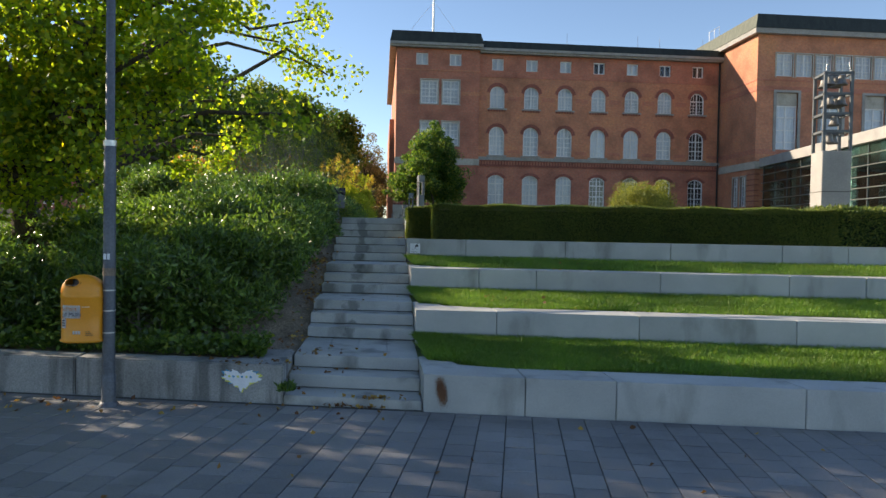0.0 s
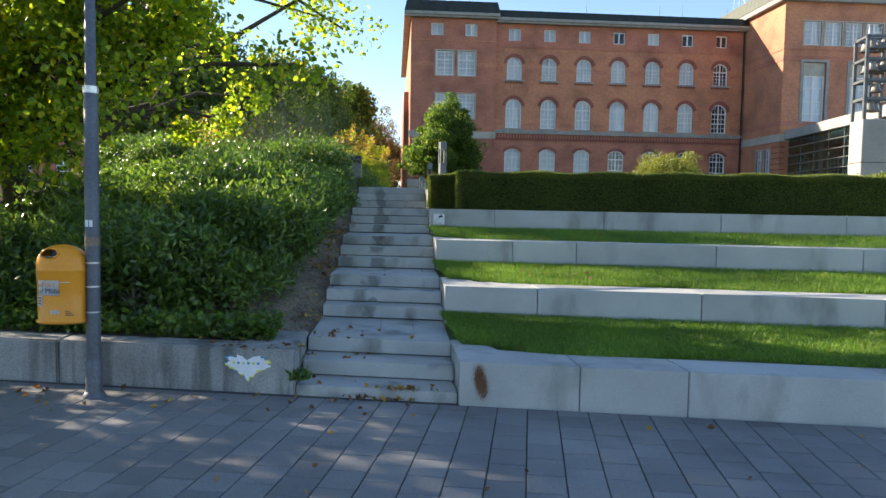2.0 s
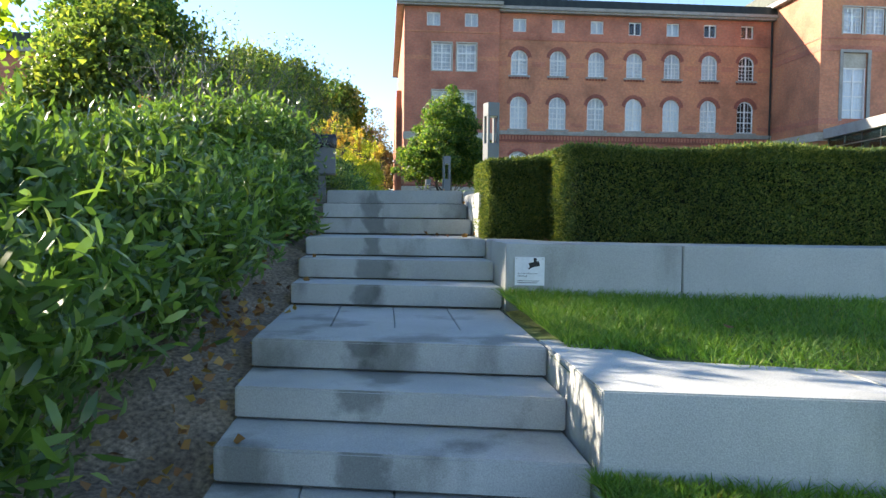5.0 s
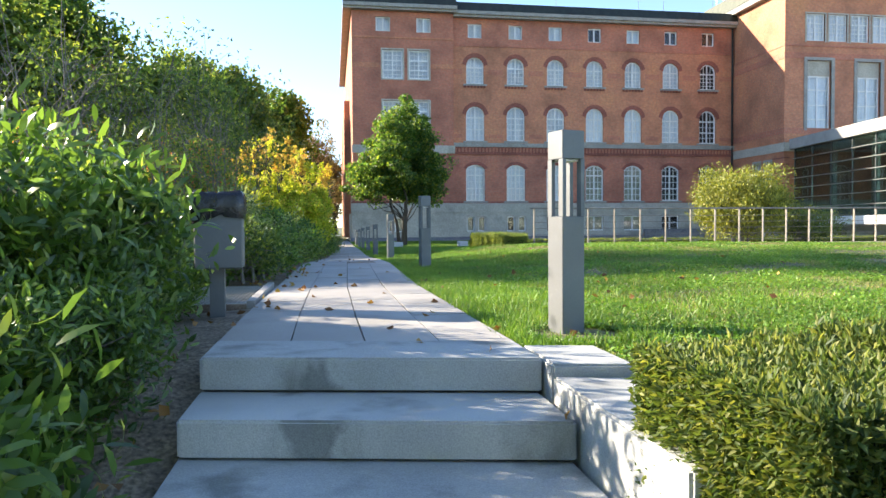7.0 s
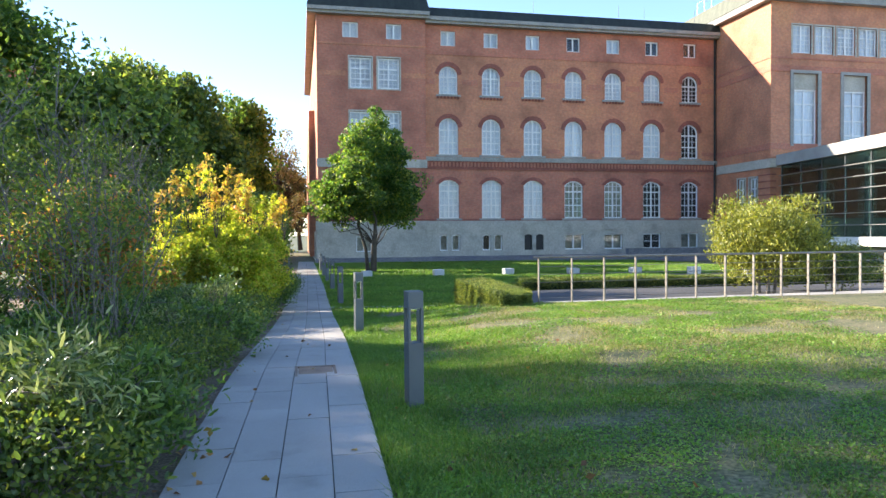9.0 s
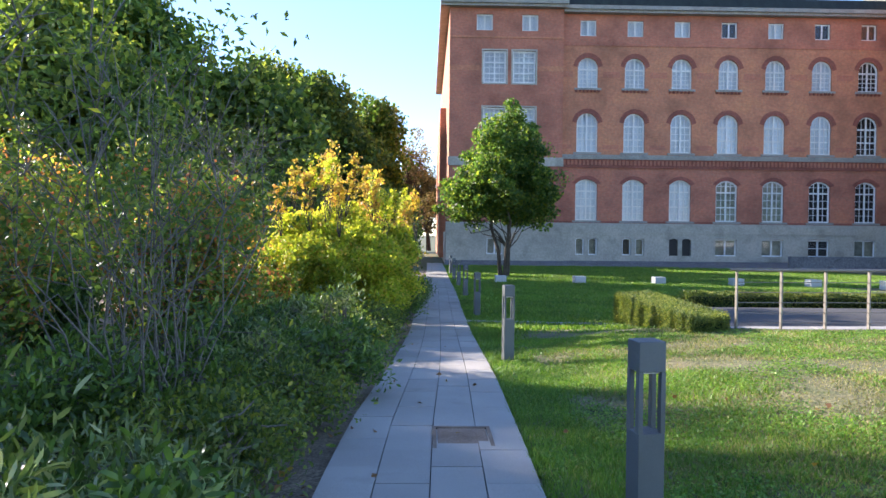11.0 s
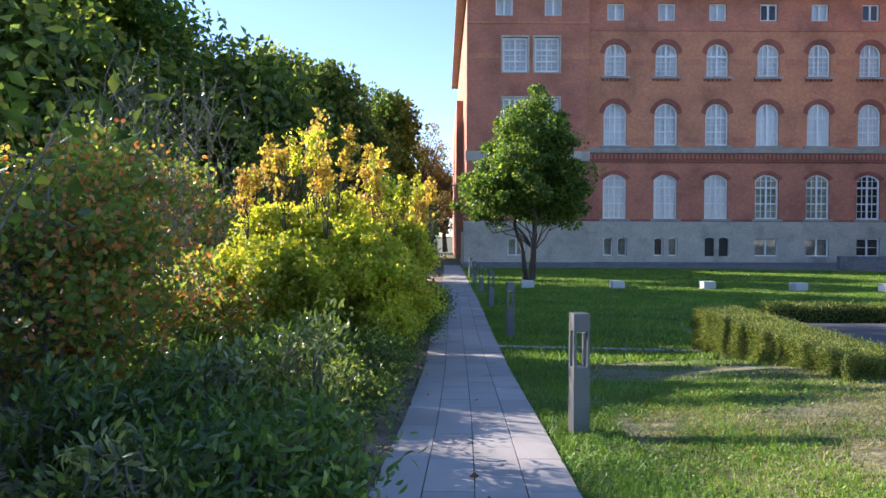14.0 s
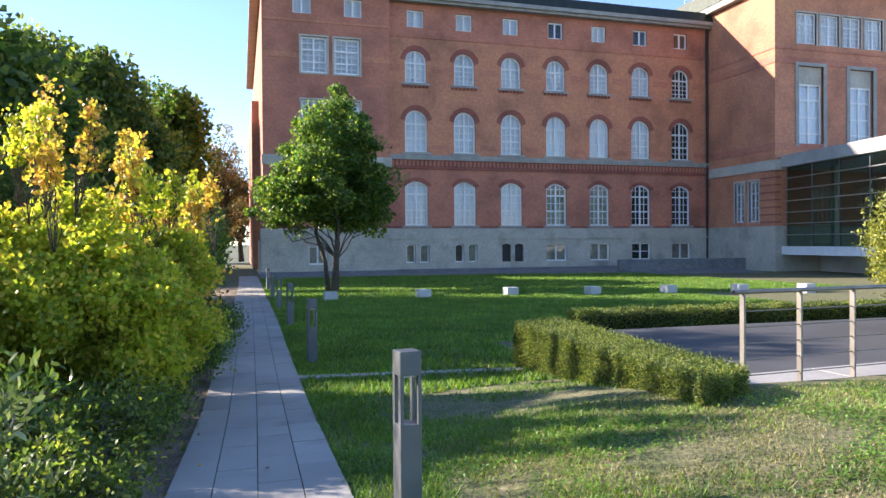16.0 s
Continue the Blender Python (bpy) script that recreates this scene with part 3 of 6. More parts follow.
# the garden behind: lawn, beds, path
LAWN_Y = [12.95, 14, 14.2, 14.3, 14.5, 15, 16, 17, 18, 19.5, 21, 23, 25, 27, 28.2, 29.2, 29.6, 29.95, 31, 32, 33, 34, 36, 38, 41, 45, 50, 56, 64, 72.4]


def lawn_z(x, y):
    """The lawn swells away from the path and drops to the drive behind the railing."""
    t = min(1, max(0, (x - 1.5) / 3.0))
    far_end = 29.9 if x > 5.2 else 32.5
    hump = float(np.interp(y, [14, 18, 23, 29.2, far_end], [0, 0.1, 0.26, 0.34, 0])) * t * t * (3 - 2 * t)
    return gz(y) - 0.045 + hump + 0.015 * noise.noise(Vector((x * 0.6, y * 0.6, 0)))


bm = bmesh.new()
LX = [0.9, 1.25, 1.6, 2.0, 2.5, 3, 3.5, 4, 4.5, 5.19, 5.21, 6.5, 8, 10, 14, 20, 30, 45]


def lawn_point(x, y):
    px = max(x, path_edges(y)[1] + 0.005) if x < 1.5 and y > 14.25 else x + (0.36 if y < 14.25 and x < 1.3 else 0)
    return bm.verts.new((px, y + (SKEW * (x - XR) if y < 14 else 0), lawn_z(x, y)))


def path_edges(y):
    return (float(np.interp(y, [14.3, 17.7, 23.8, 28, 31, 42, 62], [-0.535, -0.51, -0.43, -0.2, -0.1, 0.0, 0.2])), float(np.interp(y, [14.3, 18, 22.8, 26, 31, 42, 62], [0.91, 0.87, 1.0, 1.08, 1.10, 1.28, 1.45])))


grid = [[lawn_point(x, y) for y in LAWN_Y] for x in LX]
for i in range(len(LX) - 1):
    for j in range(len(LAWN_Y) - 1):
        bm.faces.new((grid[i][j], grid[i + 1][j], grid[i + 1][j + 1], grid[i][j + 1]))
lawn = tagged(part("lawn", bm, LAWN), "sunlit lawn, lush by the path and worn dry in patches further out", "lawn", kind="structure")

# soil bed on the planted side: bank and path border
bm = bmesh.new()
BX = [XL - 0.005, -1.0, -1.6, -2.6, -4, -7, -12]
BY = [5.6, 6.0, 6.5, 7.0, 7.5, 8.0, 8.5, 9, 9.5, 10, 10.5, 11, 11.5, 12, 12.5, 13, 13.5, 14, 14.8, 16, 19, 22, 26, 30, 35, 42, 52, 62]


def bed_z(x, y):
    if y < 14.8:
        yy = y - SKEW * (x - XR) * (1.0 if x > -1.2 else 0.75)
        return float(np.interp(yy, [5.4, 5.85, 7.15, 7.95, 9.15, 9.9, 11.27, 12.1, 13.1, 13.95], [0.40, 0.43, 0.46, 0.90, 0.95, 1.35, 1.40, 1.80, 1.85, 2.2])) - 0.02 + 0.03 * noise.noise(Vector((x * 1.3, y * 1.3, 1))) + (-0.1 if x > -0.6 else 0)
    if x > -0.6:
        return gz(y) - 0.035
    return gz(y) - 0.06 + 0.05 * noise.noise(Vector((x * 1.1, y * 1.1, 2))) + 0.05 * min(3, max(0, -1 - x))


def bed_x(x, y):
    if x > -0.6:
        return path_edges(y)[0] + 0.1 if y > 14.5 else xl(y)
    return x


def bed_y(x, y):
    return y + SKEW * (x - XL) * max(0.0, (14.8 - y) / 9.2)


grid = [[bm.verts.new((bed_x(x, y), bed_y(x, y), bed_z(x, bed_y(x, y)))) for y in BY] for x in BX]
for i in range(len(BX) - 1):
    for j in range(len(BY) - 1):
        bm.faces.new((grid[i + 1][j], grid[i][j], grid[i][j + 1], grid[i + 1][j + 1]))
tagged(part("planting_bed", bm, SOIL), "dark mulched soil bed under the shrubs", "bed", kind="structure")

# ---- the large building ----
FY = 72.94                    # the front
BASE = 1.7


def arch_loop(x0, x1, z0, z1, rise):
    """An opening's outline: straight sides, a round or flat-arched head of that rise."""
    pts = [(x0, z0), (x1, z0)]
    if rise <= 0:
        return pts + [(x1, z1), (x0, z1)]
    h = (x1 - x0) / 2
    r = (h * h + rise * rise) / (2 * rise)
    cz, a = z1 - r, math.asin(min(1, h / r))
    n = 10
    return pts + [((x0 + x1) / 2 + r * math.sin(a - 2 * a * i / n), cz + r * math.cos(a - 2 * a * i / n)) for i in range(n + 1)]


def wall_mesh(outer, holes, depth, place):
    """A wall face with openings and their reveals. place turns (along, up, in) into a point."""
    bm = bmesh.new()
    edges = []
    for loop in [outer] + holes:
        vs = [bm.verts.new((u, v, 0)) for u, v in loop]
        edges += [bm.edges.new((vs[i], vs[(i + 1) % len(vs)])) for i in range(len(vs))]
    bmesh.ops.triangle_fill(bm, edges=edges, use_beauty=True, normal=(0, 0, 1))
    for loop in holes:
        a = [bm.verts.new((u, v, 0)) for u, v in loop]
        b = [bm.verts.new((u, v, depth)) for u, v in loop]
        for i in range(len(loop)):
            k = (i + 1) % len(loop)
            bm.faces.new((a[i], a[k], b[k], b[i]))
    bmesh.ops.remove_doubles(bm, verts=bm.verts, dist=0.0005)
    for v in bm.verts:
        v.co = place(*v.co)
    return bm


def window_meshes(w, h, rise, cols, rows_at, frame_w=0.1, deep=0.1, mid=True):
    """Frame, with bars, and pane of a window whose lower left corner is at 0; along x, front at y = 0."""
    bm = bmesh.new()
    o, i_ = arch_loop(0, w, 0, h, rise), arch_loop(frame_w, w - frame_w, frame_w, h - frame_w, max(0, rise - frame_w * 0.6) if rise else 0)
    for y0, y1 in ((0, deep),):
        A = [bm.verts.new((x, y0, z)) for x, z in o]
        B = [bm.verts.new((x, y0, z)) for x, z in i_]
        C = [bm.verts.new((x, y1, z)) for x, z in i_]
        n = len(o)
        for k in range(n):
            j = (k + 1) % n
            bm.faces.new((A[k], A[j], B[j], B[k]))
            bm.faces.new((B[k], B[j], C[j], C[k]))

    def head(x):
        if rise <= 0:
            return h - frame_w
        hw = w / 2
        r = (hw * hw + rise * rise) / (2 * rise)
        return h - r + math.sqrt(max(0, r * r - (x - hw) ** 2)) - frame_w
    fm = bpy.data.meshes.new("frame")
    bm.to_mesh(fm)
    bm.free()
    bars = []

    def bar(*dims):
        me = bpy.data.meshes.new("glazing_bar")
        b_ = box(bmesh.new(), *dims)
        b_.to_mesh(me)
        b_.free()
        me.materials.append(WHITE_WOOD)
        bars.append(me)
    if mid:
        bar(w / 2 - 0.06, w / 2 + 0.06, 0.005, deep, frame_w, head(w / 2))
    for z, t in rows_at:
        if z < h - 0.1:
            bar(frame_w, w - frame_w, 0.01, deep, z - t, z + t)
    for k in range(1, cols):
        x = frame_w + (w - 2 * frame_w) * k / cols
        if abs(x - w / 2) > 0.1:
            bar(x - 0.022, x + 0.022, 0.03, deep - 0.02, frame_w, head(x))
    bm = bmesh.new()
    bm.faces.new([bm.verts.new((x, deep * 0.6, z)) for x, z in i_])
    pm = bpy.data.meshes.new("pane")
    bm.to_mesh(pm)
    bm.free()
    bm = bmesh.new()
    bm.faces.new([bm.verts.new((x, deep + 0.12, z)) for x, z in arch_loop(0.02, w - 0.02, 0.02, h - 0.02, rise)])
    cm = bpy.data.meshes.new("curtain")
    bm.to_mesh(cm)
    bm.free()
    for me, mt in ((fm, WHITE_WOOD), (pm, GLASS), (cm, None)):
        if mt:
            me.materials.append(mt)
    return fm, pm, cm, bars


def set_window(parent, meshes, at, turn=0.0, curtain=None, label=""):
    fm, pm, cm, bars = meshes
    w = new("window", fm)
    w.parent = parent
    w.matrix_basis = Matrix.Translation(at) @ Matrix.Rotation(turn, 4, "Z")
    for me in bars:
        new("glazing_bar", me).parent = w
    p = new("pane", pm)
    p.parent = w
    p.visible_shadow = False
    # a curtain, or a flat sheet with a room's darkness or brightness painted in
    if curtain:
        key = cm.name + curtain.name
        me = CURTAINS.get(key)
        if not me:
            me = CURTAINS[key] = cm.copy()
            me.materials.append(curtain)
        c = new("curtain", me)
        c.parent = w
    if label:
        tagged(w, label)
    return w


CURTAINS = {}
house = thing("brick_building", "large red brick public building with round-arched white windows and stone base", "building")
PITCH = 3.775
AX = [12.02 + PITCH * i for i in range(7)]        # left edges of the seven window bays
W_ATTIC = (1.28, 1.27, 0)
W_R3, W_R2, W_G = (1.62, 2.42, 0.8), (1.70, 3.12, 0.84), (1.75, 3.3, 0.42)
spots = []
for i, x in enumerate(AX):
    c = x + 0.86
    spots += [("attic", c - 0.64, 19.72), ("r3", c - 0.81, 15.6), ("r2", c - 0.85, 10.5), ("g", c - 0.87, 5.06)]
dims = {"attic": W_ATTIC, "r3": W_R3, "r2": W_R2, "g": W_G, "bay": (1.82, 2.55, 0), "bayatt": (1.28, 1.27, 0)}
bay_spots = [("bayatt", 3.95, 19.95), ("bayatt", 7.55, 19.95), ("bay", 4.5, 15.82), ("bay", 6.83, 15.82), ("bay", 4.5, 11.72 - 0.35), ("bay", 6.83, 11.72 - 0.35)]
mesh_of = {
    "attic": window_meshes(1.28, 1.27, 0, 2, [], 0.1), "bayatt": window_meshes(1.28, 1.27, 0, 2, [], 0.1),
    "r3": window_meshes(1.62, 2.42, 0.8, 4, [(1.5, 0.06), (0.75, 0.02), (1.1, 0.02), (0.4, 0.02)], 0.11),
    "r2": window_meshes(1.70, 3.12, 0.84, 4, [(2.1, 0.06), (1.05, 0.05), (1.55, 0.02), (0.55, 0.02)], 0.11),
    "g": window_meshes(1.75, 3.3, 0.42, 4, [(2.35, 0.06), (1.15, 0.05), (1.75, 0.02), (0.6, 0.02), (2.85, 0.02)], 0.11),
    "bay": window_meshes(1.82, 2.55, 0, 4, [(1.65, 0.06), (0.8, 0.05), (2.1, 0.02), (1.25, 0.02), (0.4, 0.02)], 0.14),
}
BX0, BX1, MX1 = 1.85, 10.85, 38.2       # bay, then main front
front = lambda u, v, d: Vector((u, FY + d, v))
bay_front = lambda u, v, d: Vector((u, FY - 0.35 + d, v))
loops = {"attic": [], "upper": [], "lower": []}
for kind, x, z in spots:
    w, h, r = dims[kind]
    loops["attic" if z > 19 else "upper" if z > 9 else "lower"].append(arch_loop(x, x + w, z, z + h, r))
part("wall", wall_mesh([(BX1, 9.3), (MX1, 9.3), (MX1, 19.0), (BX1, 19.0)], loops["upper"], 0.28, front), BRICK_ORANGE, house)
part("wall", wall_mesh([(BX1, 19.0), (MX1, 19.0), (MX1, 21.45), (BX1, 21.45)], loops["attic"], 0.28, front), BRICK, house)
part("wall", wall_mesh([(BX1, 4.85), (MX1, 4.85), (MX1, 9.3), (BX1, 9.3)], loops["lower"], 0.28, front), BRICK, house)
part("wall", wall_mesh([(BX0, 4.85), (BX1, 4.85), (BX1, 21.7), (BX0, 21.7)], [arch_loop(x, x + dims[k][0], z, z + dims[k][1], 0) for k, x, z in bay_spots], 0.3, bay_front), BRICK, house)
boxed("wall", (BX1 - 0.3, BX1, FY - 0.346, FY + 0.3, 4.85, 21.7), BRICK, house)
boxed("wall", (BX0, BX0 + 0.4, FY - 0.34, FY + 34, 4.85, 21.7), BRICK_ORANGE, house)
boxed("wall", (BX0 - 0.55, BX0 + 0.2, FY + 9, FY + 33, 1.7, 15.5), BRICK_ORANGE, house, "projecting side bay")
# base of pale stone with small windows
base_spots = []
for i, x in enumerate(AX):
    c = x + 0.86
    if i in (0, 1, 2):
        base_spots += [(c - 0.85, 2.3, 0.72, 1.38), (c + 0.2, 2.3, 0.72, 1.38)]
    else:
        base_spots.append((c - 0.9, 2.3, 1.75, 1.35))
base_spots += [(4.9, 2.3, 1.3, 1.3)]
base_holes = [arch_loop(x, x + w, z, z + h, 0.12 if w < 1 else 0) for x, z, w, h in base_spots]
part("plinth", wall_mesh([(BX1, BASE - 0.3), (MX1, BASE - 0.3), (MX1, 4.05), (BX1, 4.05)], [h for h, s in zip(base_holes, base_spots) if s[0] > 10], 0.3, lambda u, v, d: Vector((u, FY - 0.12 + d, v))), SANDSTONE, house)
part("plinth", wall_mesh([(BX0 - 0.15, BASE - 0.3), (BX1 + 0.15, BASE - 0.3), (BX1 + 0.15, 4.05), (BX0 - 0.15, 4.05)], [base_holes[-1]], 0.3, lambda u, v, d: Vector((u, FY - 0.5 + d, v))), SANDSTONE, house)
boxed("plinth", (BX0 - 0.15, BX0 + 0.3, FY - 0.49, FY + 34, BASE - 0.3, 4.05), SANDSTONE, house)
boxed("plinth", (BX1, BX1 + 0.15, FY - 0.49, FY - 0.12, BASE - 0.3, 4.05), SANDSTONE, house)
for x0, x1, y in ((BX0 - 0.2, BX1 + 0.2, FY - 0.58), (BX1 + 0.2, MX1, FY - 0.2)):
    boxed("base_cornice", (x0, x1, y, y + 0.6, 4.05, 4.2), SANDSTONE, house)
    boxed("base_course", (x0, x1, y + 0.06, y + 0.6, 4.2, 4.7), SANDSTONE, house)
    boxed("base_moulding", (x0, x1, y + 0.1, y + 0.6, 4.7, 4.86), SANDSTONE, house)
    boxed("string_course", (x0, x1, y + 0.1, y + 0.5, 4.862, 5.02), BRICK_DARK, house)
for k, (x, z, w, h) in enumerate(base_spots):
    y = FY - (0.5 if x < 10 else 0.12) + 0.2
    m = window_meshes(w, h, 0.12 if w < 1 else 0, 2 if w > 1 else 1, [(h * 0.5, 0.03)] if k == 8 else [], 0.09, mid=w > 1)
    if k in (4, 5, 11):
        bm = bmesh.new()
        box(bm, x - 0.05, x + w + 0.05, y, y + 0.05, z, z + h)
        part("grating", bm, BLACK, house, "black louvred grating")
    else:
        set_window(house, m, (x, y, z), 0, [ROOM_WARM, ROOM_SHADE][k % 3 == 2], "small white basement window")
# frieze and bands
for z0, z1, d in ((9.28, 9.42, 0.14), (9.42, 9.95, 0.04), (9.95, 10.1, 0.16)):
    boxed("band", (BX1 + 0.002, MX1, FY - d, FY + 0.1, z0, z1), BRICK_DARK if z0 < 9.9 else STONE_GREY, house)
bm = bmesh.new()
for i in range(86):
    x = BX1 + 0.15 + i * 0.316
    box(bm, x, x + 0.16, FY - 0.12, FY - 0.04, 9.5, 9.86)
tagged(part("corbel_frieze", bm, BRICK, house, "row of small brick corbels"), kind="stuff")
boxed("band", (BX1 + 0.002, MX1, FY - 0.2, FY + 0.1, 10.1, 10.3), STONE_GREY, house, "grey stone sill course")
boxed("band", (BX0 - 0.08, BX1 + 0.08, FY - 0.46, FY - 0.3, 9.3, 10.0), SANDSTONE, house, "pale stone band round the corner bay")
boxed("band", (BX1, MX1, FY - 0.05, FY + 0.1, 18.95, 19.12), BRICK, house)
boxed("band", (BX0, BX1, FY - 0.4, FY - 0.3, 19.35, 19.5), BRICK_ORANGE, house)
boxed("band", (BX0, 4.2, FY - 0.38, FY - 0.3, 16.8, 17.2), BRICK_ORANGE, house)
boxed("band", (8.9, BX1, FY - 0.38, FY - 0.3, 16.8, 17.2), BRICK_ORANGE, house)


def broken_band(z0, z1, kind, gap, out):
    """A raised course between the windows of one row."""
    cuts = [(x - gap, x + dims[k][0] + gap) for k, x, z in spots if k == kind]
    ends = [BX1] + [c for pair in cuts for c in pair] + [MX1]
    for a, b in zip(ends[::2], ends[1::2]):
        boxed("band", (a, b, FY - out, FY + 0.02, z0, z1), BRICK, house)


broken_band(16.45, 16.9, "r3", 0.4, 0.03)
broken_band(10.75, 11.1, "r2", 0.4, 0.03)
for z in (5.9, 6.8, 7.6, 8.4):
    broken_band(z, z + 0.09, "g", 0.3, 0.025)
# hoods and sills
HOODS = {}


def hood_mesh(w, rise, wide):
    bm = bmesh.new()
    a, b = arch_loop(0, w, -0.5, 0, rise), arch_loop(-wide, w + wide, -0.5, wide, rise + wide * 0.6)
    A = [bm.verts.new((x, 0, z)) for x, z in a[2:]]
    B = [bm.verts.new((x, 0, z)) for x, z in b[2:]]
    C = [bm.verts.new((x, 0.06, z)) for x, z in b[2:]]
    for k in range(len(A) - 1):
        bm.faces.new((A[k], A[k + 1], B[k + 1], B[k]))
        bm.faces.new((B[k], B[k + 1], C[k + 1], C[k]))
    me = bpy.data.meshes.new("hood")
    bm.to_mesh(me)
    bm.free()
    me.materials.append(BRICK_DARK)
    return me


for kind, x, z in spots:
    w, h, r = dims[kind]
    if kind in ("r3", "r2", "g"):
        if kind not in HOODS:
            HOODS[kind] = hood_mesh(w, r, 0.36 if kind != "g" else 0.28)
        hd = new("hood", HOODS[kind])
        hd.parent = house
        hd.location = (x, FY - 0.055, z + h)
    i = round((x - 12) / PITCH)
    cur = CURTAIN
    if kind == "g" and i in (3, 4, 5):
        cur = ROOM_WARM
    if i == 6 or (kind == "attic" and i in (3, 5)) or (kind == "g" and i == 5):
        cur = ROOM_SHADE
    w_ob = set_window(house, mesh_of[kind], (x, FY + 0.16, z), 0, cur)
    if kind != "attic":
        boxed("sill", (x - 0.25, x + w + 0.25, FY - 0.14, FY + 0.15, z - 0.16, z), STONE_GREY, w_ob).matrix_parent_inverse = w_ob.matrix_basis.inverted()
    if kind == "r3":
        for k in range(7):
            boxed("corbel", (x - 0.2 + k * 0.3, x - 0.04 + k * 0.3, FY - 0.12, FY + 0.05, z - 0.34, z - 0.162), BRICK_DARK, house)
for kind, x, z in bay_spots:
    w, h, r = dims[kind]
    set_window(house, mesh_of[kind], (x, FY - 0.35 + 0.16, z), 0, CURTAIN)
    if kind == "bay":
        bm = bmesh.new()
        for a, b, c, d in ((x - 0.12, x, z - 0.1, z + h + 0.12), (x + w, x + w + 0.12, z - 0.1, z + h + 0.12), (x, x + w, z + h, z + h + 0.12), (x, x + w, z - 0.1, z)):
            box(bm, a, b, FY - 0.4, FY - 0.25, c, d)
        part("window_surround", bm, SANDSTONE, house, "pale stone window surround")
# roof and eaves
for x0, x1, y, zc, zt in ((BX0, BX1, FY - 0.35, 21.7, 23.4), (BX1, MX1, FY, 21.45, 22.75)):
    over = 0.75
    bm = bmesh.new()
    box(bm, x0 - (over if x0 == BX0 else -0.002), x1 + (0.25 if x0 == BX0 else 0), y - over * 0.75, y + 34, zc, zc + 0.2)
    box(bm, x0 - (over if x0 == BX0 else -0.002), x1 + (0.25 if x0 == BX0 else 0), y - over, y + 34, zc + 0.2, zc + 0.5)
    part("cornice", bm, STONE_GREY, house, "pale stone eaves cornice")
    bm = bmesh.new()
    a = [bm.verts.new(v) for v in ((x0 - over, y - over, zc + 0.5), (x1 + 0.3, y - over, zc + 0.5), (x1 + 0.3, y + 34, zc + 0.5), (x0 - over, y + 34, zc + 0.5))]
    b = [bm.verts.new(v) for v in ((x0 - over + 0.25, y - over + 0.3, zt), (x1, y - over + 0.3, zt), (x1, y + 33, zt + 0.6), (x0 - over + 0.25, y + 33, zt + 0.6))]
    for k in range(4):
        bm.faces.new((a[k], a[(k + 1) % 4], b[(k + 1) % 4], b[k]))
    bm.faces.new(b)
    part("roof", bm, ROOF, house, "dark weathered copper roof edge")
tube = Tubes(8).add([(5.9, FY + 2, 23.3), (5.9, FY + 2, 33)], [0.13, 0.08])
for dx in (-3.2, 3.2):
    tube.add([(5.9, FY + 2, 27.5), (5.9 + dx, FY + 2, 23.4)], [0.015, 0.015])
part("flagpole", tube.mesh("flagpole"), STEEL, house, "bare flagpole with guy wires")
tube = Tubes(6)
for x in (20.5, 31, 36, 28.5):
    tube.add([(x, FY, 22.7), (x, FY, 24.0)], [0.02, 0.015])
tagged(part("lightning_rod", tube.mesh("lightning_rod"), POLE_GREY, house), kind="stuff")
tube = Tubes(8).add([(MX1 - 0.2, FY - 0.12, BASE), (MX1 - 0.2, FY - 0.12, 21.6)], [0.09, 0.09])
part("downpipe", tube.mesh("downpipe"), BLACK, house, "dark downpipe")
# near-black sheet painted as indoor shade behind the windows
boxed("room_backing", (BX0 + 0.5, MX1, FY + 1.3, FY + 1.4, BASE, 21.4), ROOM_SHADE, house)

# the wing that comes forward
WX, WY, WZ = 38.2, 65.3, 22.6
wing = thing("brick_wing", "red brick wing with tall stone-framed windows and copper roof", "building")
side = lambda u, v, d: Vector((WX + d, u, v))
wfront = lambda u, v, d: Vector((u, WY + d, v))
gw = window_meshes(1.0, 3.1, 0, 2, [(2.2, 0.05), (1.1, 0.03), (1.65, 0.02), (0.55, 0.02)], 0.1)
sspots = [(67.0, 5.2), (68.6, 5.2)]
part("wall", wall_mesh([(WY, 4.85), (FY, 4.85), (FY, WZ), (WY, WZ)], [arch_loop(u, u + 1.0, v, v + 3.1, 0) for u, v in sspots], 0.28, side), BRICK_ORANGE, wing)
for u, v in sspots:
    set_window(wing, gw, (WX + 0.12, u + 1.0, v), -math.pi / 2, ROOM_WARM)
    bm = bmesh.new()
    box(bm, WX - 0.05, WX + 0.1, u - 0.14, u, v - 0.1, v + 3.25)
    box(bm, WX - 0.05, WX + 0.1, u + 1.0, u + 1.14, v - 0.1, v + 3.25)
    box(bm, WX - 0.05, WX + 0.1, u, u + 1.0, v + 3.1, v + 3.25)
    part("window_surround", bm, SANDSTONE, wing)
aw = window_meshes(1.75, 2.3, 0, 4, [(1.5, 0.05), (0.75, 0.03), (1.9, 0.02), (1.1, 0.02), (0.4, 0.02)], 0.1)
tw = window_meshes(2.3, 4.6, 0, 2, [(0.9, 0.06), (2.1, 0.06), (3.4, 0.06)], 0.12)
aspots = [(40.2 + 2.12 * i, 18.45) for i in range(13)]
tspots = [(40.3 + 9.55 * i / 2, 10.9) for i in range(6)]
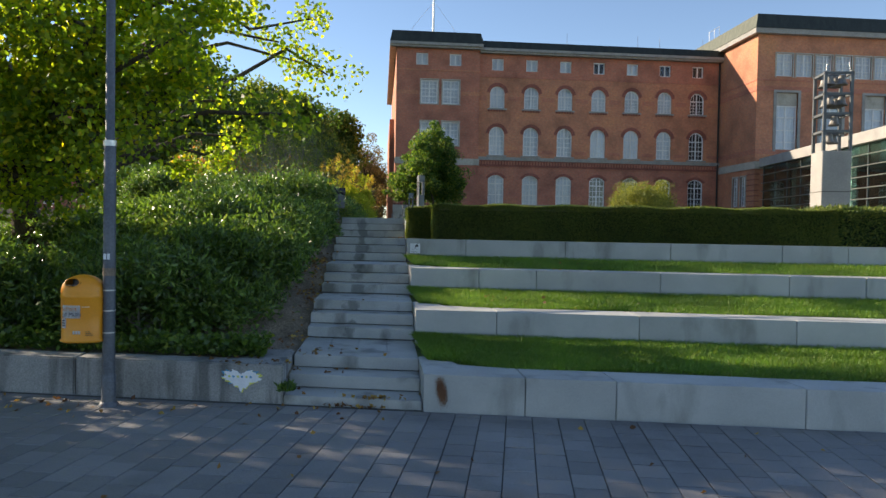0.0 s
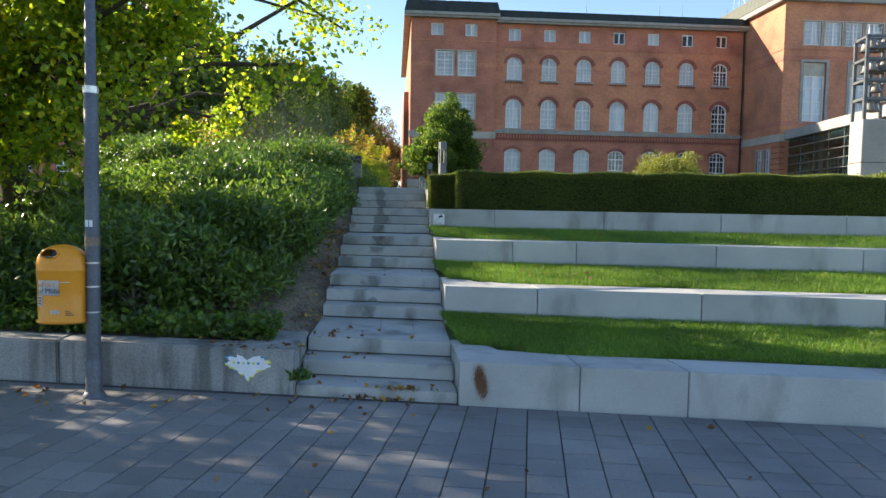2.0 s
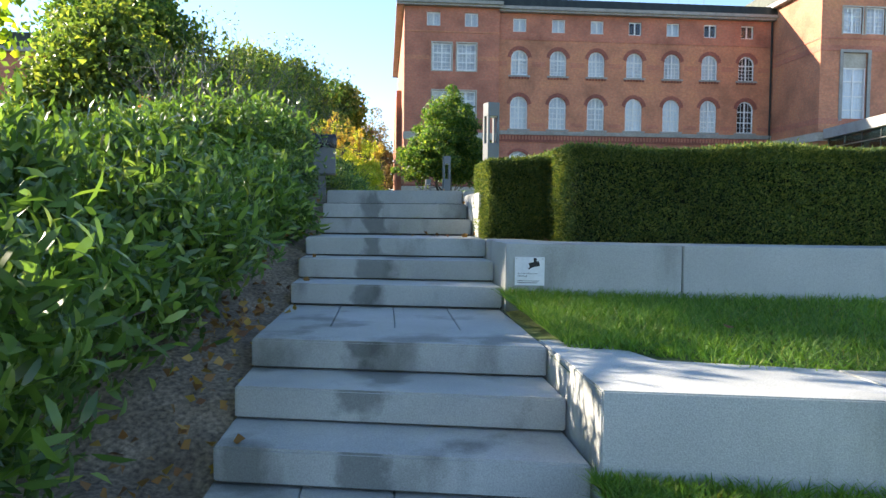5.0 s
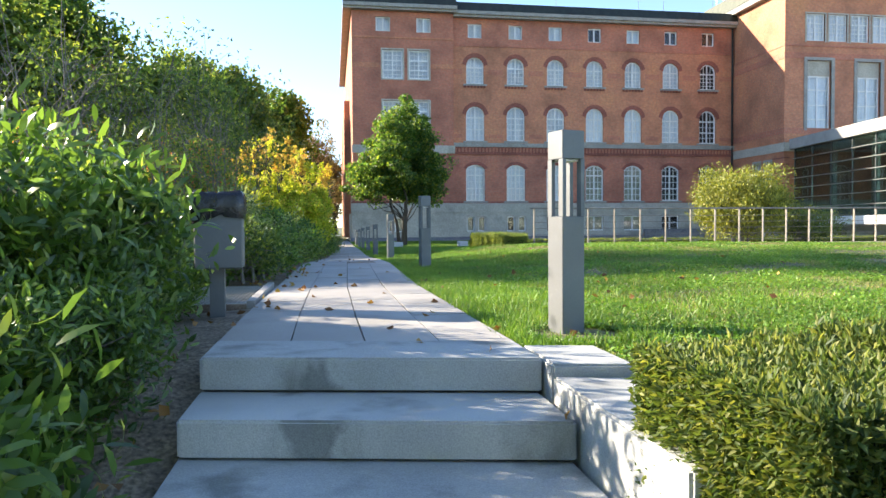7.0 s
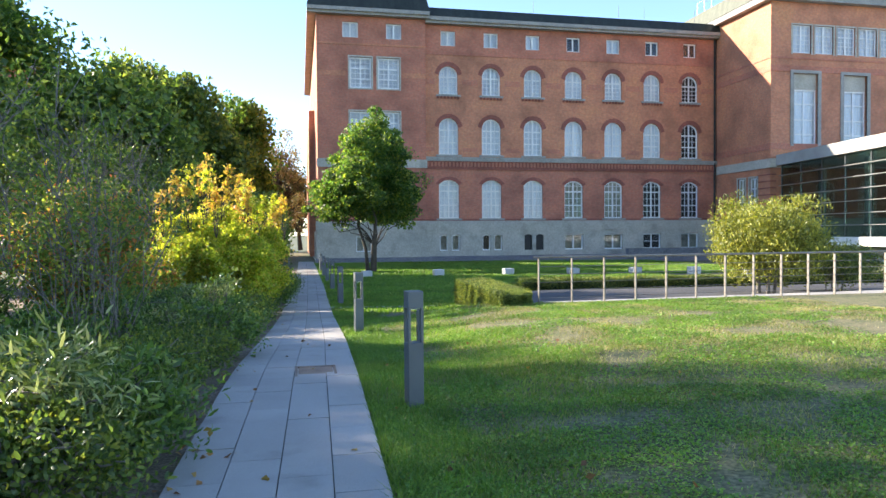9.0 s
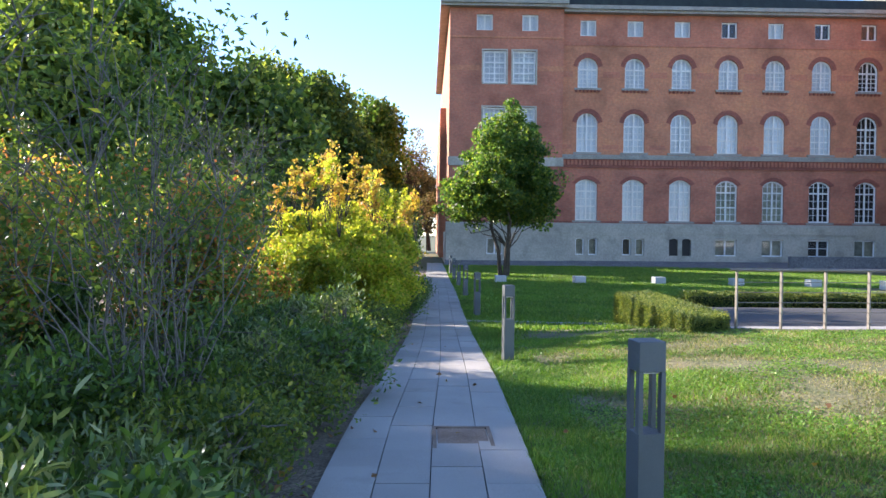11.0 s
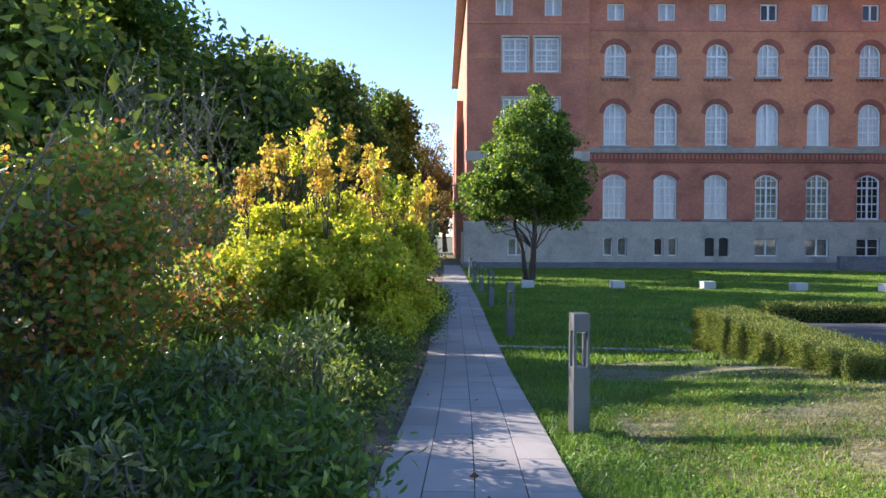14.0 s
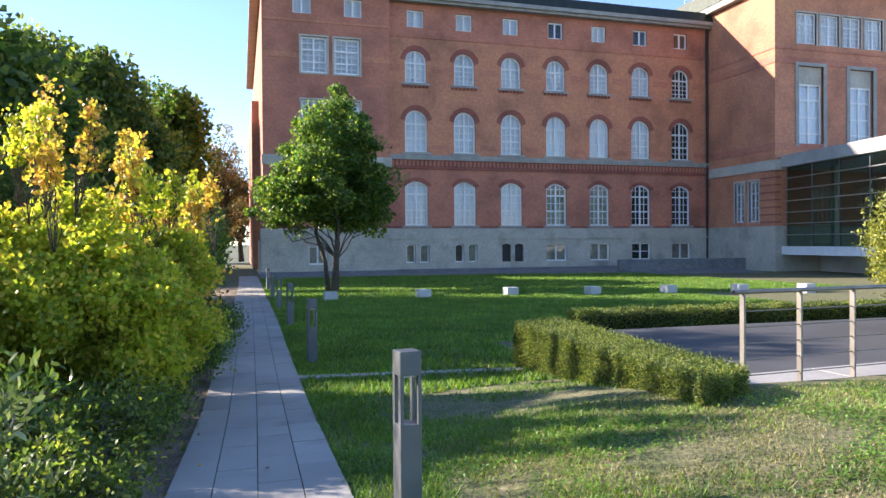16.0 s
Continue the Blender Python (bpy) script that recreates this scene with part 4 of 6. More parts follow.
part("wall", wall_mesh([(WX, 4.85), (75, 4.85), (75, WZ), (WX, WZ)], [arch_loop(u, u + 1.75, v, v + 2.3, 0) for u, v in aspots] + [arch_loop(u, u + 2.3, v, v + 5.9, 0) for u, v in tspots], 0.35, wfront), BRICK_ORANGE, wing)
for u, v in aspots:
    set_window(wing, aw, (u, WY + 0.12, v), 0, CURTAIN)
    bm = bmesh.new()
    for a, b, c, d in ((u - 0.13, u, v - 0.1, v + 2.42), (u + 1.75, u + 1.88, v - 0.1, v + 2.42), (u, u + 1.75, v + 2.3, v + 2.42)):
        box(bm, a, b, WY - 0.05, WY + 0.1, c, d)
    part("window_surround", bm, SANDSTONE, wing)
for u, v in tspots:
    set_window(wing, tw, (u, WY + 0.25, v), 0, CURTAIN)
    boxed("stone_panel", (u, u + 2.3, WY + 0.2, WY + 0.34, v + 4.6, v + 5.9), SANDSTONE, wing)
    bm = bmesh.new()
    for a, b, c, d in ((u - 0.3, u, v - 0.1, v + 6.15), (u + 2.3, u + 2.6, v - 0.1, v + 6.15), (u, u + 2.3, v + 5.9, v + 6.15)):
        box(bm, a, b, WY - 0.08, WY + 0.1, c, d)
    part("window_surround", bm, STONE_GREY, wing, "weathered stone window surround")
bm = bmesh.new()
box(bm, WX - 0.12, 75, WY - 0.15, FY - 0.15, BASE - 0.3, 4.3)
box(bm, WX - 0.06, 75, WY - 0.08, FY - 0.15, 4.3, 4.86)
part("plinth", bm, SANDSTONE, wing)
bm = bmesh.new()
box(bm, WX - 0.1, 75, WY - 0.12, WY + 0.3, 9.0, 9.75)
box(bm, WX - 0.1, WX + 0.2, WY + 0.3, FY - 0.2, 9.0, 9.75)
part("band", bm, SANDSTONE, wing, "pale stone band")
for z0, z1 in ((10.5, 11.0), (16.9, 17.4), (17.95, 18.1)):
    bm = bmesh.new()
    box(bm, WX - 0.05, 75, WY - 0.05, WY + 0.05, z0, z1)
    box(bm, WX - 0.05, WX + 0.05, WY + 0.05, FY - 0.06, z0, z1)
    part("band", bm, BRICK, wing)
bm = bmesh.new()
for k in range(7):
    box(bm, WX - 0.04, WX + 0.5, WY - 0.04, WY + 1.6, 5.1 + k * 0.55, 5.2 + k * 0.55)
part("corner_courses", bm, BRICK_DARK, wing)
bm = bmesh.new()
box(bm, WX - 0.55, 75, WY - 0.55, FY + 20, WZ, WZ + 0.5)
part("cornice", bm, STONE_GREY, wing, "pale stone eaves cornice")
bm = bmesh.new()
a = [bm.verts.new(v) for v in ((WX - 0.6, WY - 0.6, WZ + 0.5), (75, WY - 0.6, WZ + 0.5), (75, FY + 20, WZ + 0.5), (WX - 0.6, FY + 20, WZ + 0.5))]
b = [bm.verts.new(v) for v in ((WX - 0.2, WY - 0.2, WZ + 2.0), (75, WY - 0.2, WZ + 2.0), (75, FY + 20, WZ + 2.0), (WX - 0.2, FY + 20, WZ + 2.0))]
for k in range(4):
    bm.faces.new((a[k], a[(k + 1) % 4], b[(k + 1) % 4], b[k])).material_index = 1 if k == 3 else 0
bm.faces.new(b)
rf = part("roof", bm, ROOF, wing, "dark copper roof, greened on its flank")
rf.data.materials.append(ROOF_GREEN)
tube = Tubes(5)
for k in range(3):
    tube.add([(WX + 0.2, FY + 1 + k * 1.2, WZ + 2), (WX + 0.2, FY + 1 + k * 1.2, WZ + 3.3)], [0.03, 0.03])
tube.add([(WX + 0.2, FY + 1, WZ + 3.3), (WX + 0.2, FY + 3.4, WZ + 3.3)], [0.03, 0.03])
part("roof_rail", tube.mesh("roof_rail"), STEEL, wing)
# near-black sheets, indoor shade as colour
boxed("room_backing", (WX + 0.8, 75, WY + 1.5, WY + 1.6, BASE, WZ), ROOM_SHADE, wing)
boxed("room_backing", (WX + 1.0, WX + 1.1, WY + 1.5, FY, BASE, WZ), ROOM_SHADE, wing)
# the glass pavilion in front of the wing
pav = thing("glass_pavilion", "modern glass-walled pavilion on a raised white slab", "building")
PA, PB = (38.9, 64.9), (35.6, 41.0)      # its long glass side, far and near end
pv = Vector((PB[0] - PA[0], PB[1] - PA[1], 0))
plen = pv.length
pang = math.atan2(pv.y, pv.x)
PM = Matrix.Translation((PA[0], PA[1], 0)) @ Matrix.Rotation(pang, 4, "Z")     # x along the glass, y away from it


def pbox(name, dims, mt, parent, label=""):
    bm = box(bmesh.new(), *dims)
    bm.transform(PM)
    return part(name, bm, mt, parent, label)


pbox("roof", (-0.2, plen + 0.6, -0.35, 22, 9.15, 10.0), CONCRETE_GREY, pav, "pale metal roof edge")
pbox("floor_slab", (-0.2, plen + 0.6, -0.3, 22, 2.75, 3.35), WHITE_WOOD, pav, "white floor slab edge")
pbox("ceiling", (0, plen, 0.3, 21, 9.0, 9.14), CONCRETE, pav)
# back wall coloured near-black to stand for the shaded interior
pbox("back_wall", (0.2, plen, 14, 14.3, 3.35, 9.0), ROOM_SHADE, pav)
pbox("foundation_wall", (0.1, plen, 2.6, 3.0, 1.4, 2.75), CONCRETE, pav)
n_p = 9
for k in range(n_p):
    g = pbox("glass_pane", (plen * k / n_p + 0.03, plen * (k + 1) / n_p - 0.03, 0.04, 0.06, 3.35, 9.15), GREEN_GLASS, pav)
    g.visible_shadow = False
    pbox("mullion", (plen * k / n_p - 0.03, plen * k / n_p + 0.03, 0.0, 0.16, 3.35, 9.15), POST_GREY, pav)
    if k % 2:
        pbox("column", (plen * k / n_p - 0.2, plen * k / n_p + 0.2, 1.6, 2.0, 3.35, 9.0), CONCRETE, pav)
for k in range(1, 7):
    z = 3.35 + 5.8 * k / 7
    pbox("louvre", (0, plen, -0.22, 0.0, z - 0.022, z + 0.022), STEEL, pav, "pale horizontal sun louvre")
# the tower with bells
tower = thing("bell_tower", "slim concrete pillar carrying an open steel frame hung with bells", "tower", at=(20.0, 26.6, 0))
tower.rotation_euler = (0, 0, radians(-12))
boxed("pillar", (-0.6, 0.6, -0.6, 0.6, 1.9, 5.75), CONCRETE_GREY, tower, bevel=0.02)
boxed("pillar_joint", (-0.61, 0.61, -0.61, 0.61, 3.98, 4.01), JOINT, tower)
for sx in (-0.54, 0.54):
    for sy in (-0.54, 0.54):
        boxed("frame_post", (sx - 0.06, sx + 0.06, sy - 0.06, sy + 0.06, 5.75, 9.15), POST_GREY, tower)
for z in (6.6, 7.35, 8.2, 9.09):
    bm = bmesh.new()
    for a in (-0.54, 0.54):
        box(bm, -0.6, 0.6, a - 0.05, a + 0.05, z - 0.05, z + 0.05)
        box(bm, a - 0.05, a + 0.05, -0.6, 0.6, z - 0.05, z + 0.05)
    box(bm, -0.6, 0.6, -0.04, 0.04, z - 0.04, z + 0.04)
    part("frame_ring", bm, POST_GREY, tower)


def bell_mesh():
    bm = bmesh.new()
    prof = [(0.02, 0.0), (0.1, -0.01), (0.14, -0.06), (0.16, -0.2), (0.2, -0.3), (0.26, -0.36), (0.24, -0.37)]
    rings = []
    for r, z in prof:
        rings.append([bm.verts.new((r * math.cos(t * math.pi / 6), r * math.sin(t * math.pi / 6), z)) for t in range(12)])
    for a, b in zip(rings, rings[1:]):
        for k in range(12):
            bm.faces.new((a[k], a[(k + 1) % 12], b[(k + 1) % 12], b[k]))
    bm.faces.new(rings[0])
    me = bpy.data.meshes.new("bell")
    bm.to_mesh(me)
    bm.free()
    me.materials.append(BRONZE)
    return me


BELL = bell_mesh()
for z, spots_b in ((8.15, ((-0.25, -0.3), (0.25, -0.25), (-0.2, 0.25), (0.25, 0.3))), (9.04, ((-0.28, -0.3), (0.22, -0.3), (0.2, 0.25), (-0.25, 0.3))), (7.3, ((0.0, -0.2),)), (6.55, ((0.1, 0.1), (-0.2, -0.2)))):
    for bx, by in spots_b:
        b = new("bell", BELL)
        b.parent = tower
        b.location = (bx, by, z)
        b.scale = (1, 1, 1.15)
for sx in (-0.5, 0.5):
    t_ = Tubes(5).add([(sx, -0.5, 9.1), (sx * 0.9, -0.4, 9.6)], [0.015, 0.01])
    part("spike", t_.mesh("spike"), STEEL, tower)

# ---- street furniture by the pavement ----
pole = thing("lamp_post", "tall grey metal lamp post with worn stickers standing on the pavement", "lamp post", at=(-2.42, 5.28, Z0))
part("shaft", Tubes(14).add([(0, 0, 0), (0, 0, 2.72), (0, 0, 2.76), (0, 0, 9)], [0.062, 0.059, 0.046, 0.04]).mesh("shaft"), POLE_GREY, pole)
part("base_collar", Tubes(14).add([(0, 0, 0), (0, 0, 0.01), (0, 0, 0.05)], [0.1, 0.1, 0.072]).mesh("base_collar"), POLE_GREY, pole)
part("collar", Tubes(14).add([(0, 0, 2.7), (0, 0, 2.76)], [0.065, 0.065]).mesh("collar"), STEEL, pole)
part("base_sleeve", Tubes(14).add([(0, 0, 0), (0, 0, 0.32), (0, 0, 0.335)], [0.07, 0.07, 0.063]).mesh("base_sleeve"), POLE_GREY, pole)
for k in range(2):
    part("number_mark", box(bmesh.new(), -0.035 + k * 0.035, -0.01 + k * 0.035, -0.065, -0.05, 1.53, 1.59), PAPER, pole, "faded pale number bars")
part("sticker_scrap", Tubes(14).add([(0, 0, 1.36), (0, 0, 1.44)], [0.0635, 0.0633]).mesh("sticker_scrap"), RUSTY_IRON, pole, "scraped remains of a sticker")

waste = thing("waste_bin", "orange plastic litter bin with domed top, strapped to the lamp post", "waste bin", at=(-2.675, 5.28, 0.74))
waste.scale = (0.88, 0.88, 0.88)


BIN_PROFILE = [(0.0, 0.2), (0.012, 0.218), (0.03, 0.22), (0.045, 0.205), (0.3, 0.208), (0.52, 0.212), (0.535, 0.218), (0.55, 0.213), (0.6, 0.211), (0.64, 0.205), (0.68, 0.192), (0.71, 0.174), (0.74, 0.146), (0.765, 0.108), (0.783, 0.06), (0.79, 0.0)]


def bin_front(x, z):
    """How far the bin's face stands out at x and z."""
    r = float(np.interp(z, [q[0] for q in BIN_PROFILE], [q[1] for q in BIN_PROFILE]))
    q = min(1, abs(x) / (1.12 * r))
    return -0.82 * r * (1 - q ** 2.6) ** (1 / 2.6)


def bin_body():
    bm = bmesh.new()
    n = 64
    rings = []
    zs_ = sorted(set([q[0] for q in BIN_PROFILE] + [0.57, 0.58, 0.59, 0.61, 0.62, 0.63, 0.65, 0.66, 0.67, 0.69, 0.7, 0.72, 0.73, 0.75, 0.755]))
    for z in zs_:
        r = max(0.002, float(np.interp(z, [q[0] for q in BIN_PROFILE], [q[1] for q in BIN_PROFILE])))
        ring = []
        for t in range(n):
            a = 2 * math.pi * t / n
            c, s = math.cos(a), math.sin(a)
            ring.append(bm.verts.new((r * 1.12 * math.copysign(abs(c) ** 0.77, c), r * 0.82 * math.copysign(abs(s) ** 0.77, s), z)))
        rings.append(ring)
    for a, b in zip(rings, rings[1:]):
        for k in range(n):
            quad = (a[k], a[(k + 1) % n], b[(k + 1) % n], b[k])
            mid = sum((v.co for v in quad), Vector()) / 4
            # the oval mouth
            if mid.y < 0 and ((mid.x + 0.07) / 0.088) ** 2 + ((mid.z - 0.70) / 0.05) ** 2 < 1:
                continue
            bm.faces.new(quad)
    bm.faces.new(rings[0][::-1])
    for f in bm.faces:
        f.smooth = True
    return bm


def lettering(name, words, size, place, mt, parent):
    """Words in the built-in letters, lying on their support."""
    cu = bpy.data.curves.new(name, "FONT")
    cu.body, cu.size, cu.extrude = words, size, 0.0006
    tmp = bpy.data.objects.new(name, cu)
    me = bpy.data.meshes.new_from_object(tmp)
    bpy.data.objects.remove(tmp)
    me.transform(place @ Matrix.Rotation(math.pi / 2, 4, "X"))
    me.materials.clear()
    return part(name, me, mt, parent)


def on_bin(name, x0, x1, z0, z1, mt, out=0.002, label="", rag=0.0):
    """A thin patch that follows the bin's face."""
    bm = bmesh.new()
    nx_, nz_ = 16, 3
    g = [[bm.verts.new((x0 + (x1 - x0) * a / nx_, bin_front(x0 + (x1 - x0) * a / nx_, z0 + (z1 - z0) * b / nz_) - out, z0 + (z1 - z0) * b / nz_ + (rag * (1 if a % 2 else -1) if b in (0, nz_) else 0))) for b in range(nz_ + 1)] for a in range(nx_ + 1)]
    for a in range(nx_):
        for b in range(nz_):
            bm.faces.new((g[a][b], g[a + 1][b], g[a + 1][b + 1], g[a][b + 1]))
    bmesh.ops.solidify(bm, geom=bm.faces[:], thickness=0.001)
    return part(name, bm, mt, waste, label)


part("body", bin_body(), ORANGE, waste)
part("inside", Tubes(16).add([(0, 0.02, 0.3), (0, 0.02, 0.73)], [0.15, 0.12]).mesh("inside"), BLACK, waste, "dark inside of the bin")
ring_pts = []
for k in range(33):
    t = 2 * math.pi * k / 32
    x, z = -0.07 + 0.09 * math.cos(t), 0.70 + 0.052 * math.sin(t)
    ring_pts.append((x, bin_front(x, z) - 0.001, z))
part("mouth_rim", Tubes(6).add(ring_pts, [0.009] * 33).mesh("mouth_rim"), ORANGE, waste)
part("mouth_bar", Tubes(6).add([(-0.15, bin_front(-0.14, 0.672) - 0.002, 0.672), (0.0, bin_front(0.0, 0.672) - 0.002, 0.672)], [0.006, 0.006]).mesh("mouth_bar"), RUSTY_IRON, waste)
on_bin("sticker", -0.175, 0.035, 0.29, 0.44, PAPER, 0.006, "torn white paper sticker", 0.006)
on_bin("sticker", -0.185, -0.13, 0.175, 0.285, PAPER, 0.006, "small white sticker")
for k in range(3):
    on_bin("sticker_print", -0.178, -0.14, 0.2 + k * 0.028, 0.212 + k * 0.028, PRINT, 0.0085)
lettering("sticker_words", "\u00bbPort", 0.07, Matrix.Translation((-0.16, bin_front(0.0, 0.38) - 0.010, 0.377)), PRINT_ORANGE, waste)
lettering("sticker_words", "of M\u00fcll\u00ab", 0.066, Matrix.Translation((-0.165, bin_front(0.0, 0.32) - 0.010, 0.313)), PRINT, waste)
for k in range(3):
    on_bin("white_mark", -0.05 + k * 0.03, -0.026 + k * 0.03, 0.105, 0.145, PAPER, 0.005)
for k in range(3):
    on_bin("small_print", 0.09, 0.165 - 0.015 * k, 0.09 + k * 0.02, 0.098 + k * 0.02, RUSTY_IRON, 0.005)
on_bin("scuff", 0.05, 0.13, 0.418, 0.426, PAPER, 0.005)
for z in (0.1, 0.36, 0.6):
    part("strap", Tubes(14).add([(0.29, 0, z), (0.29, 0, z + 0.016)], [0.074, 0.074]).mesh("strap"), STEEL, waste)
    boxed("bracket", (0.2, 0.25, -0.03, 0.03, z - 0.02, z + 0.04), POLE_GREY, waste)

# heart-shaped torn sticker on the low wall
hs = thing("torn_heart_sticker", "torn white heart-shaped sticker on the low wall", "sticker")
hx, hz = -1.10, 0.30


def on_wall(name, pts, mt, out, parent):
    bm = bmesh.new()
    bm.faces.new([bm.verts.new((x, sk(x, 5.02) - out, z)) for x, z in pts])
    return part(name, bm, mt, parent)


def heart(scale, seed, ragged):
    rs = random.Random(seed)
    pts = []
    for k in range(72):
        t = 2 * math.pi * k / 72
        x = 16 * math.sin(t) ** 3
        z = 12 * math.cos(t) - 5 * math.cos(2 * t) - 2 * math.cos(3 * t) - math.cos(4 * t)
        jag = 1 - ragged * rs.random() * min(1, abs(x) / 6) - (ragged * 0.5 if k % 6 < 2 else 0)
        pts.append((hx + x * jag * 0.0152 * scale, hz + 0.01 + z * jag * 0.0095 * scale))
    return pts


on_wall("lower_paper", heart(1.06, 4, 0.34), PRINT_BLUE, 0.005, hs)
on_wall("lower_paper", [(x + 0.012, z - 0.012) for x, z in heart(0.98, 9, 0.3)], PRINT_YELLOW, 0.0065, hs)
on_wall("paper", heart(1.0, 2, 0.26), PAPER, 0.008, hs)
for k in range(6):
    x0 = hx - 0.14 + k * 0.047
    on_wall("print", [(x0, hz + 0.02), (x0 + 0.024, hz + 0.022), (x0 + 0.02, hz + 0.045), (x0 - 0.004, hz + 0.043)], PRINT_BLUE if k % 2 else PRINT_YELLOW, 0.0095, hs)
# rust stain on the first block: a thin crust of ever finer flecks
rr = np.random.default_rng(3)
bm = bmesh.new()
for k in range(5200):
    a, q = rr.uniform(0, 2 * math.pi), abs(rr.normal()) * 0.5
    x, z = XR - 0.02 + math.cos(a) * q * 0.075 - 0.03 * q * math.sin(a), 0.28 + math.sin(a) * q * 0.19
    if z < Z0 + 0.01 or z > 0.44 or x < xr(5) + 0.02:
        continue
    s_ = rr.uniform(0.002, 0.007) * (1.1 - min(1, q) * 0.85)
    y_ = sk(x, 4.95) - 0.0025 - 0.002 * rr.random()
    bm.faces.new([bm.verts.new((x + s_ * math.cos(t), y_ + s_ * math.cos(t) * SKEW, z + s_ * math.sin(t))) for t in (0.3, 1.7, 2.9, 4.1, 5.3)])
tagged(part("rust_stain", bm, RUST), "brown rust stain low on the granite block", "stain", kind="stuff")

# camera notice on the topmost wall
notice = thing("notice_plate", "white notice plate with a camera symbol fixed to the granite wall", "sign")
ny = sk(1.055, WALL_Y[3])
NM = Matrix.Translation((1.055, ny - 0.004, 1.62)) @ Matrix.Rotation(math.atan(SKEW), 4, "Z") @ Matrix.Scale(0.75, 4)


def nbox(name, dims, mt, label="", turn=0.0, about=(0, 0, 0)):
    bm = box(bmesh.new(), *dims)
    if turn:
        bm.transform(Matrix.Translation(about) @ Matrix.Rotation(turn, 4, "Y") @ Matrix.Translation(-Vector(about)))
    bm.transform(NM)
    return part(name, bm, mt, notice, label)


nbox("plate", (-0.13, 0.13, -0.012, 0.0, -0.125, 0.125), PAPER)
nbox("camera_symbol", (-0.005, 0.085, -0.014, -0.011, 0.038, 0.082), BLACK, turn=radians(-14), about=(0.04, 0, 0.06))
nbox("camera_symbol_arm", (0.035, 0.06, -0.014, -0.011, 0.08, 0.118), BLACK)
nbox("camera_symbol_lens", (-0.012, 0.012, -0.014, -0.011, 0.02, 0.034), BLACK, turn=radians(-40), about=(0, 0, 0.027))
lettering("notice_words", "zu ihrer und unserer", 0.021, NM @ Matrix.Translation((-0.105, -0.0135, -0.026)), BLACK, notice)
lettering("notice_words", "sicherheit", 0.021, NM @ Matrix.Translation((-0.105, -0.0135, -0.048)), BLACK, notice)
for k, w in enumerate((0.19, 0.17)):
    nbox("text_line", (-0.105, -0.105 + w, -0.014, -0.011, -0.088 - k * 0.016, -0.083 - k * 0.016), BLACK)
for sx in (-0.115, 0.115):
    nbox("screw", (sx - 0.005, sx + 0.005, -0.015, -0.011, 0.105, 0.115), STEEL)

# ---- along the path ----


def bollard(at, turn):
    b = thing("path_light", "square grey metal path light with an open lantern head", "bollard light", "lights along the path", at=at)
    b.rotation_euler = (0, 0, turn)
    s = 0.074
    boxed("post", (-s, s, -s, s, -0.2, 0.62), POST_GREY, b, bevel=0.004)
    boxed("cap", (-s, s, -s, s, 0.94, 1.1), POST_GREY, b, bevel=0.004)
    for sx in (-1, 1):
        for sy in (-1, 1):
            boxed("corner_bar", (sx * s - 0.012 - sx * 0.012, sx * s + 0.012 - sx * 0.012, sy * s - 0.02 - sy * 0.02, sy * s + 0.02 - sy * 0.02, 0.62, 0.94), POST_GREY, b)
    boxed("lamp_inset", (-0.05, 0.05, -0.05, 0.05, 0.93, 0.94), WHITE_WOOD, b)
    return b


first = bollard((1.36, 14.95, 2.235), radians(16))
for x, y in ((1.40, 21.4), (1.39, 27.55), (1.47, 34.8), (1.52, 40.9), (1.54, 46.5), (1.56, 52), (1.6, 58)):
    copy_thing(first, pose(x, y, gz(y) - 0.05, 0, 0, 8))

# bin by the path
tb = thing("litter_bin", "grey metal litter bin on a post, lined with a black bag", "waste bin", at=(-0.72, 16.13, gz(16) - 0.13))
tb.rotation_euler = (0, 0, radians(4))
tb.scale = (0.82, 1, 1)
boxed("post", (-0.09, 0.03, 0.0, 0.1, 0.0, 0.45), POST_GREY, tb)
bm = box(bmesh.new(), -0.19, 0.19, -0.14, 0.16, 0.42, 0.9, 0.008)
part("body", bm, POST_GREY, tb)
bm = bmesh.new()
n = 36
rings = []
rr = np.random.default_rng(8)
for j, (z, g) in enumerate(((0.74, 0.012), (0.82, 0.022), (0.915, 0.018), (0.94, 0.0), (0.9, -0.03))):
    ring = []
    for k in range(n):
        t = 2 * math.pi * k / n
        c, s = math.cos(t), math.sin(t)
        q = 1 / max(abs(c) / (0.19 + g), abs(s) / (0.15 + g))
        zz = z + (rr.normal() * 0.006 if j else 0.03 * math.sin(t + 2.2) + 0.016 * math.sin(3 * t) + rr.normal() * 0.006)
        ring.append(bm.verts.new((q * c * rr.uniform(0.985, 1.03), 0.01 + q * s * rr.uniform(0.985, 1.03), zz)))
    rings.append(ring)
for a, b in zip(rings, rings[1:]):
    for k in range(n):
        bm.faces.new((a[k], a[(k + 1) % n], b[(k + 1) % n], b[k]))
for f in bm.faces:
    f.smooth = True
part("bag", bm, BLACK_BAG, tb, "wrinkled black bag")
# grate beside the path
gr = thing("floor_grate", "galvanised steel light-well grate in a pale frame beside the path", "grate")
gx0, gx1, gy0, gy1 = -1.42, -0.6, 16.6, 18.25
gzz = gz(17)
boxed("pit", (gx0, gx1, gy0, gy1, gzz - 0.12, gzz - 0.06), BLACK, gr)
for a in np.arange(gx0 + 0.02, gx1, 0.035):
    boxed("bar", (a, a + 0.006, gy0, gy1, gzz - 0.05, gzz - 0.01), STEEL, gr)
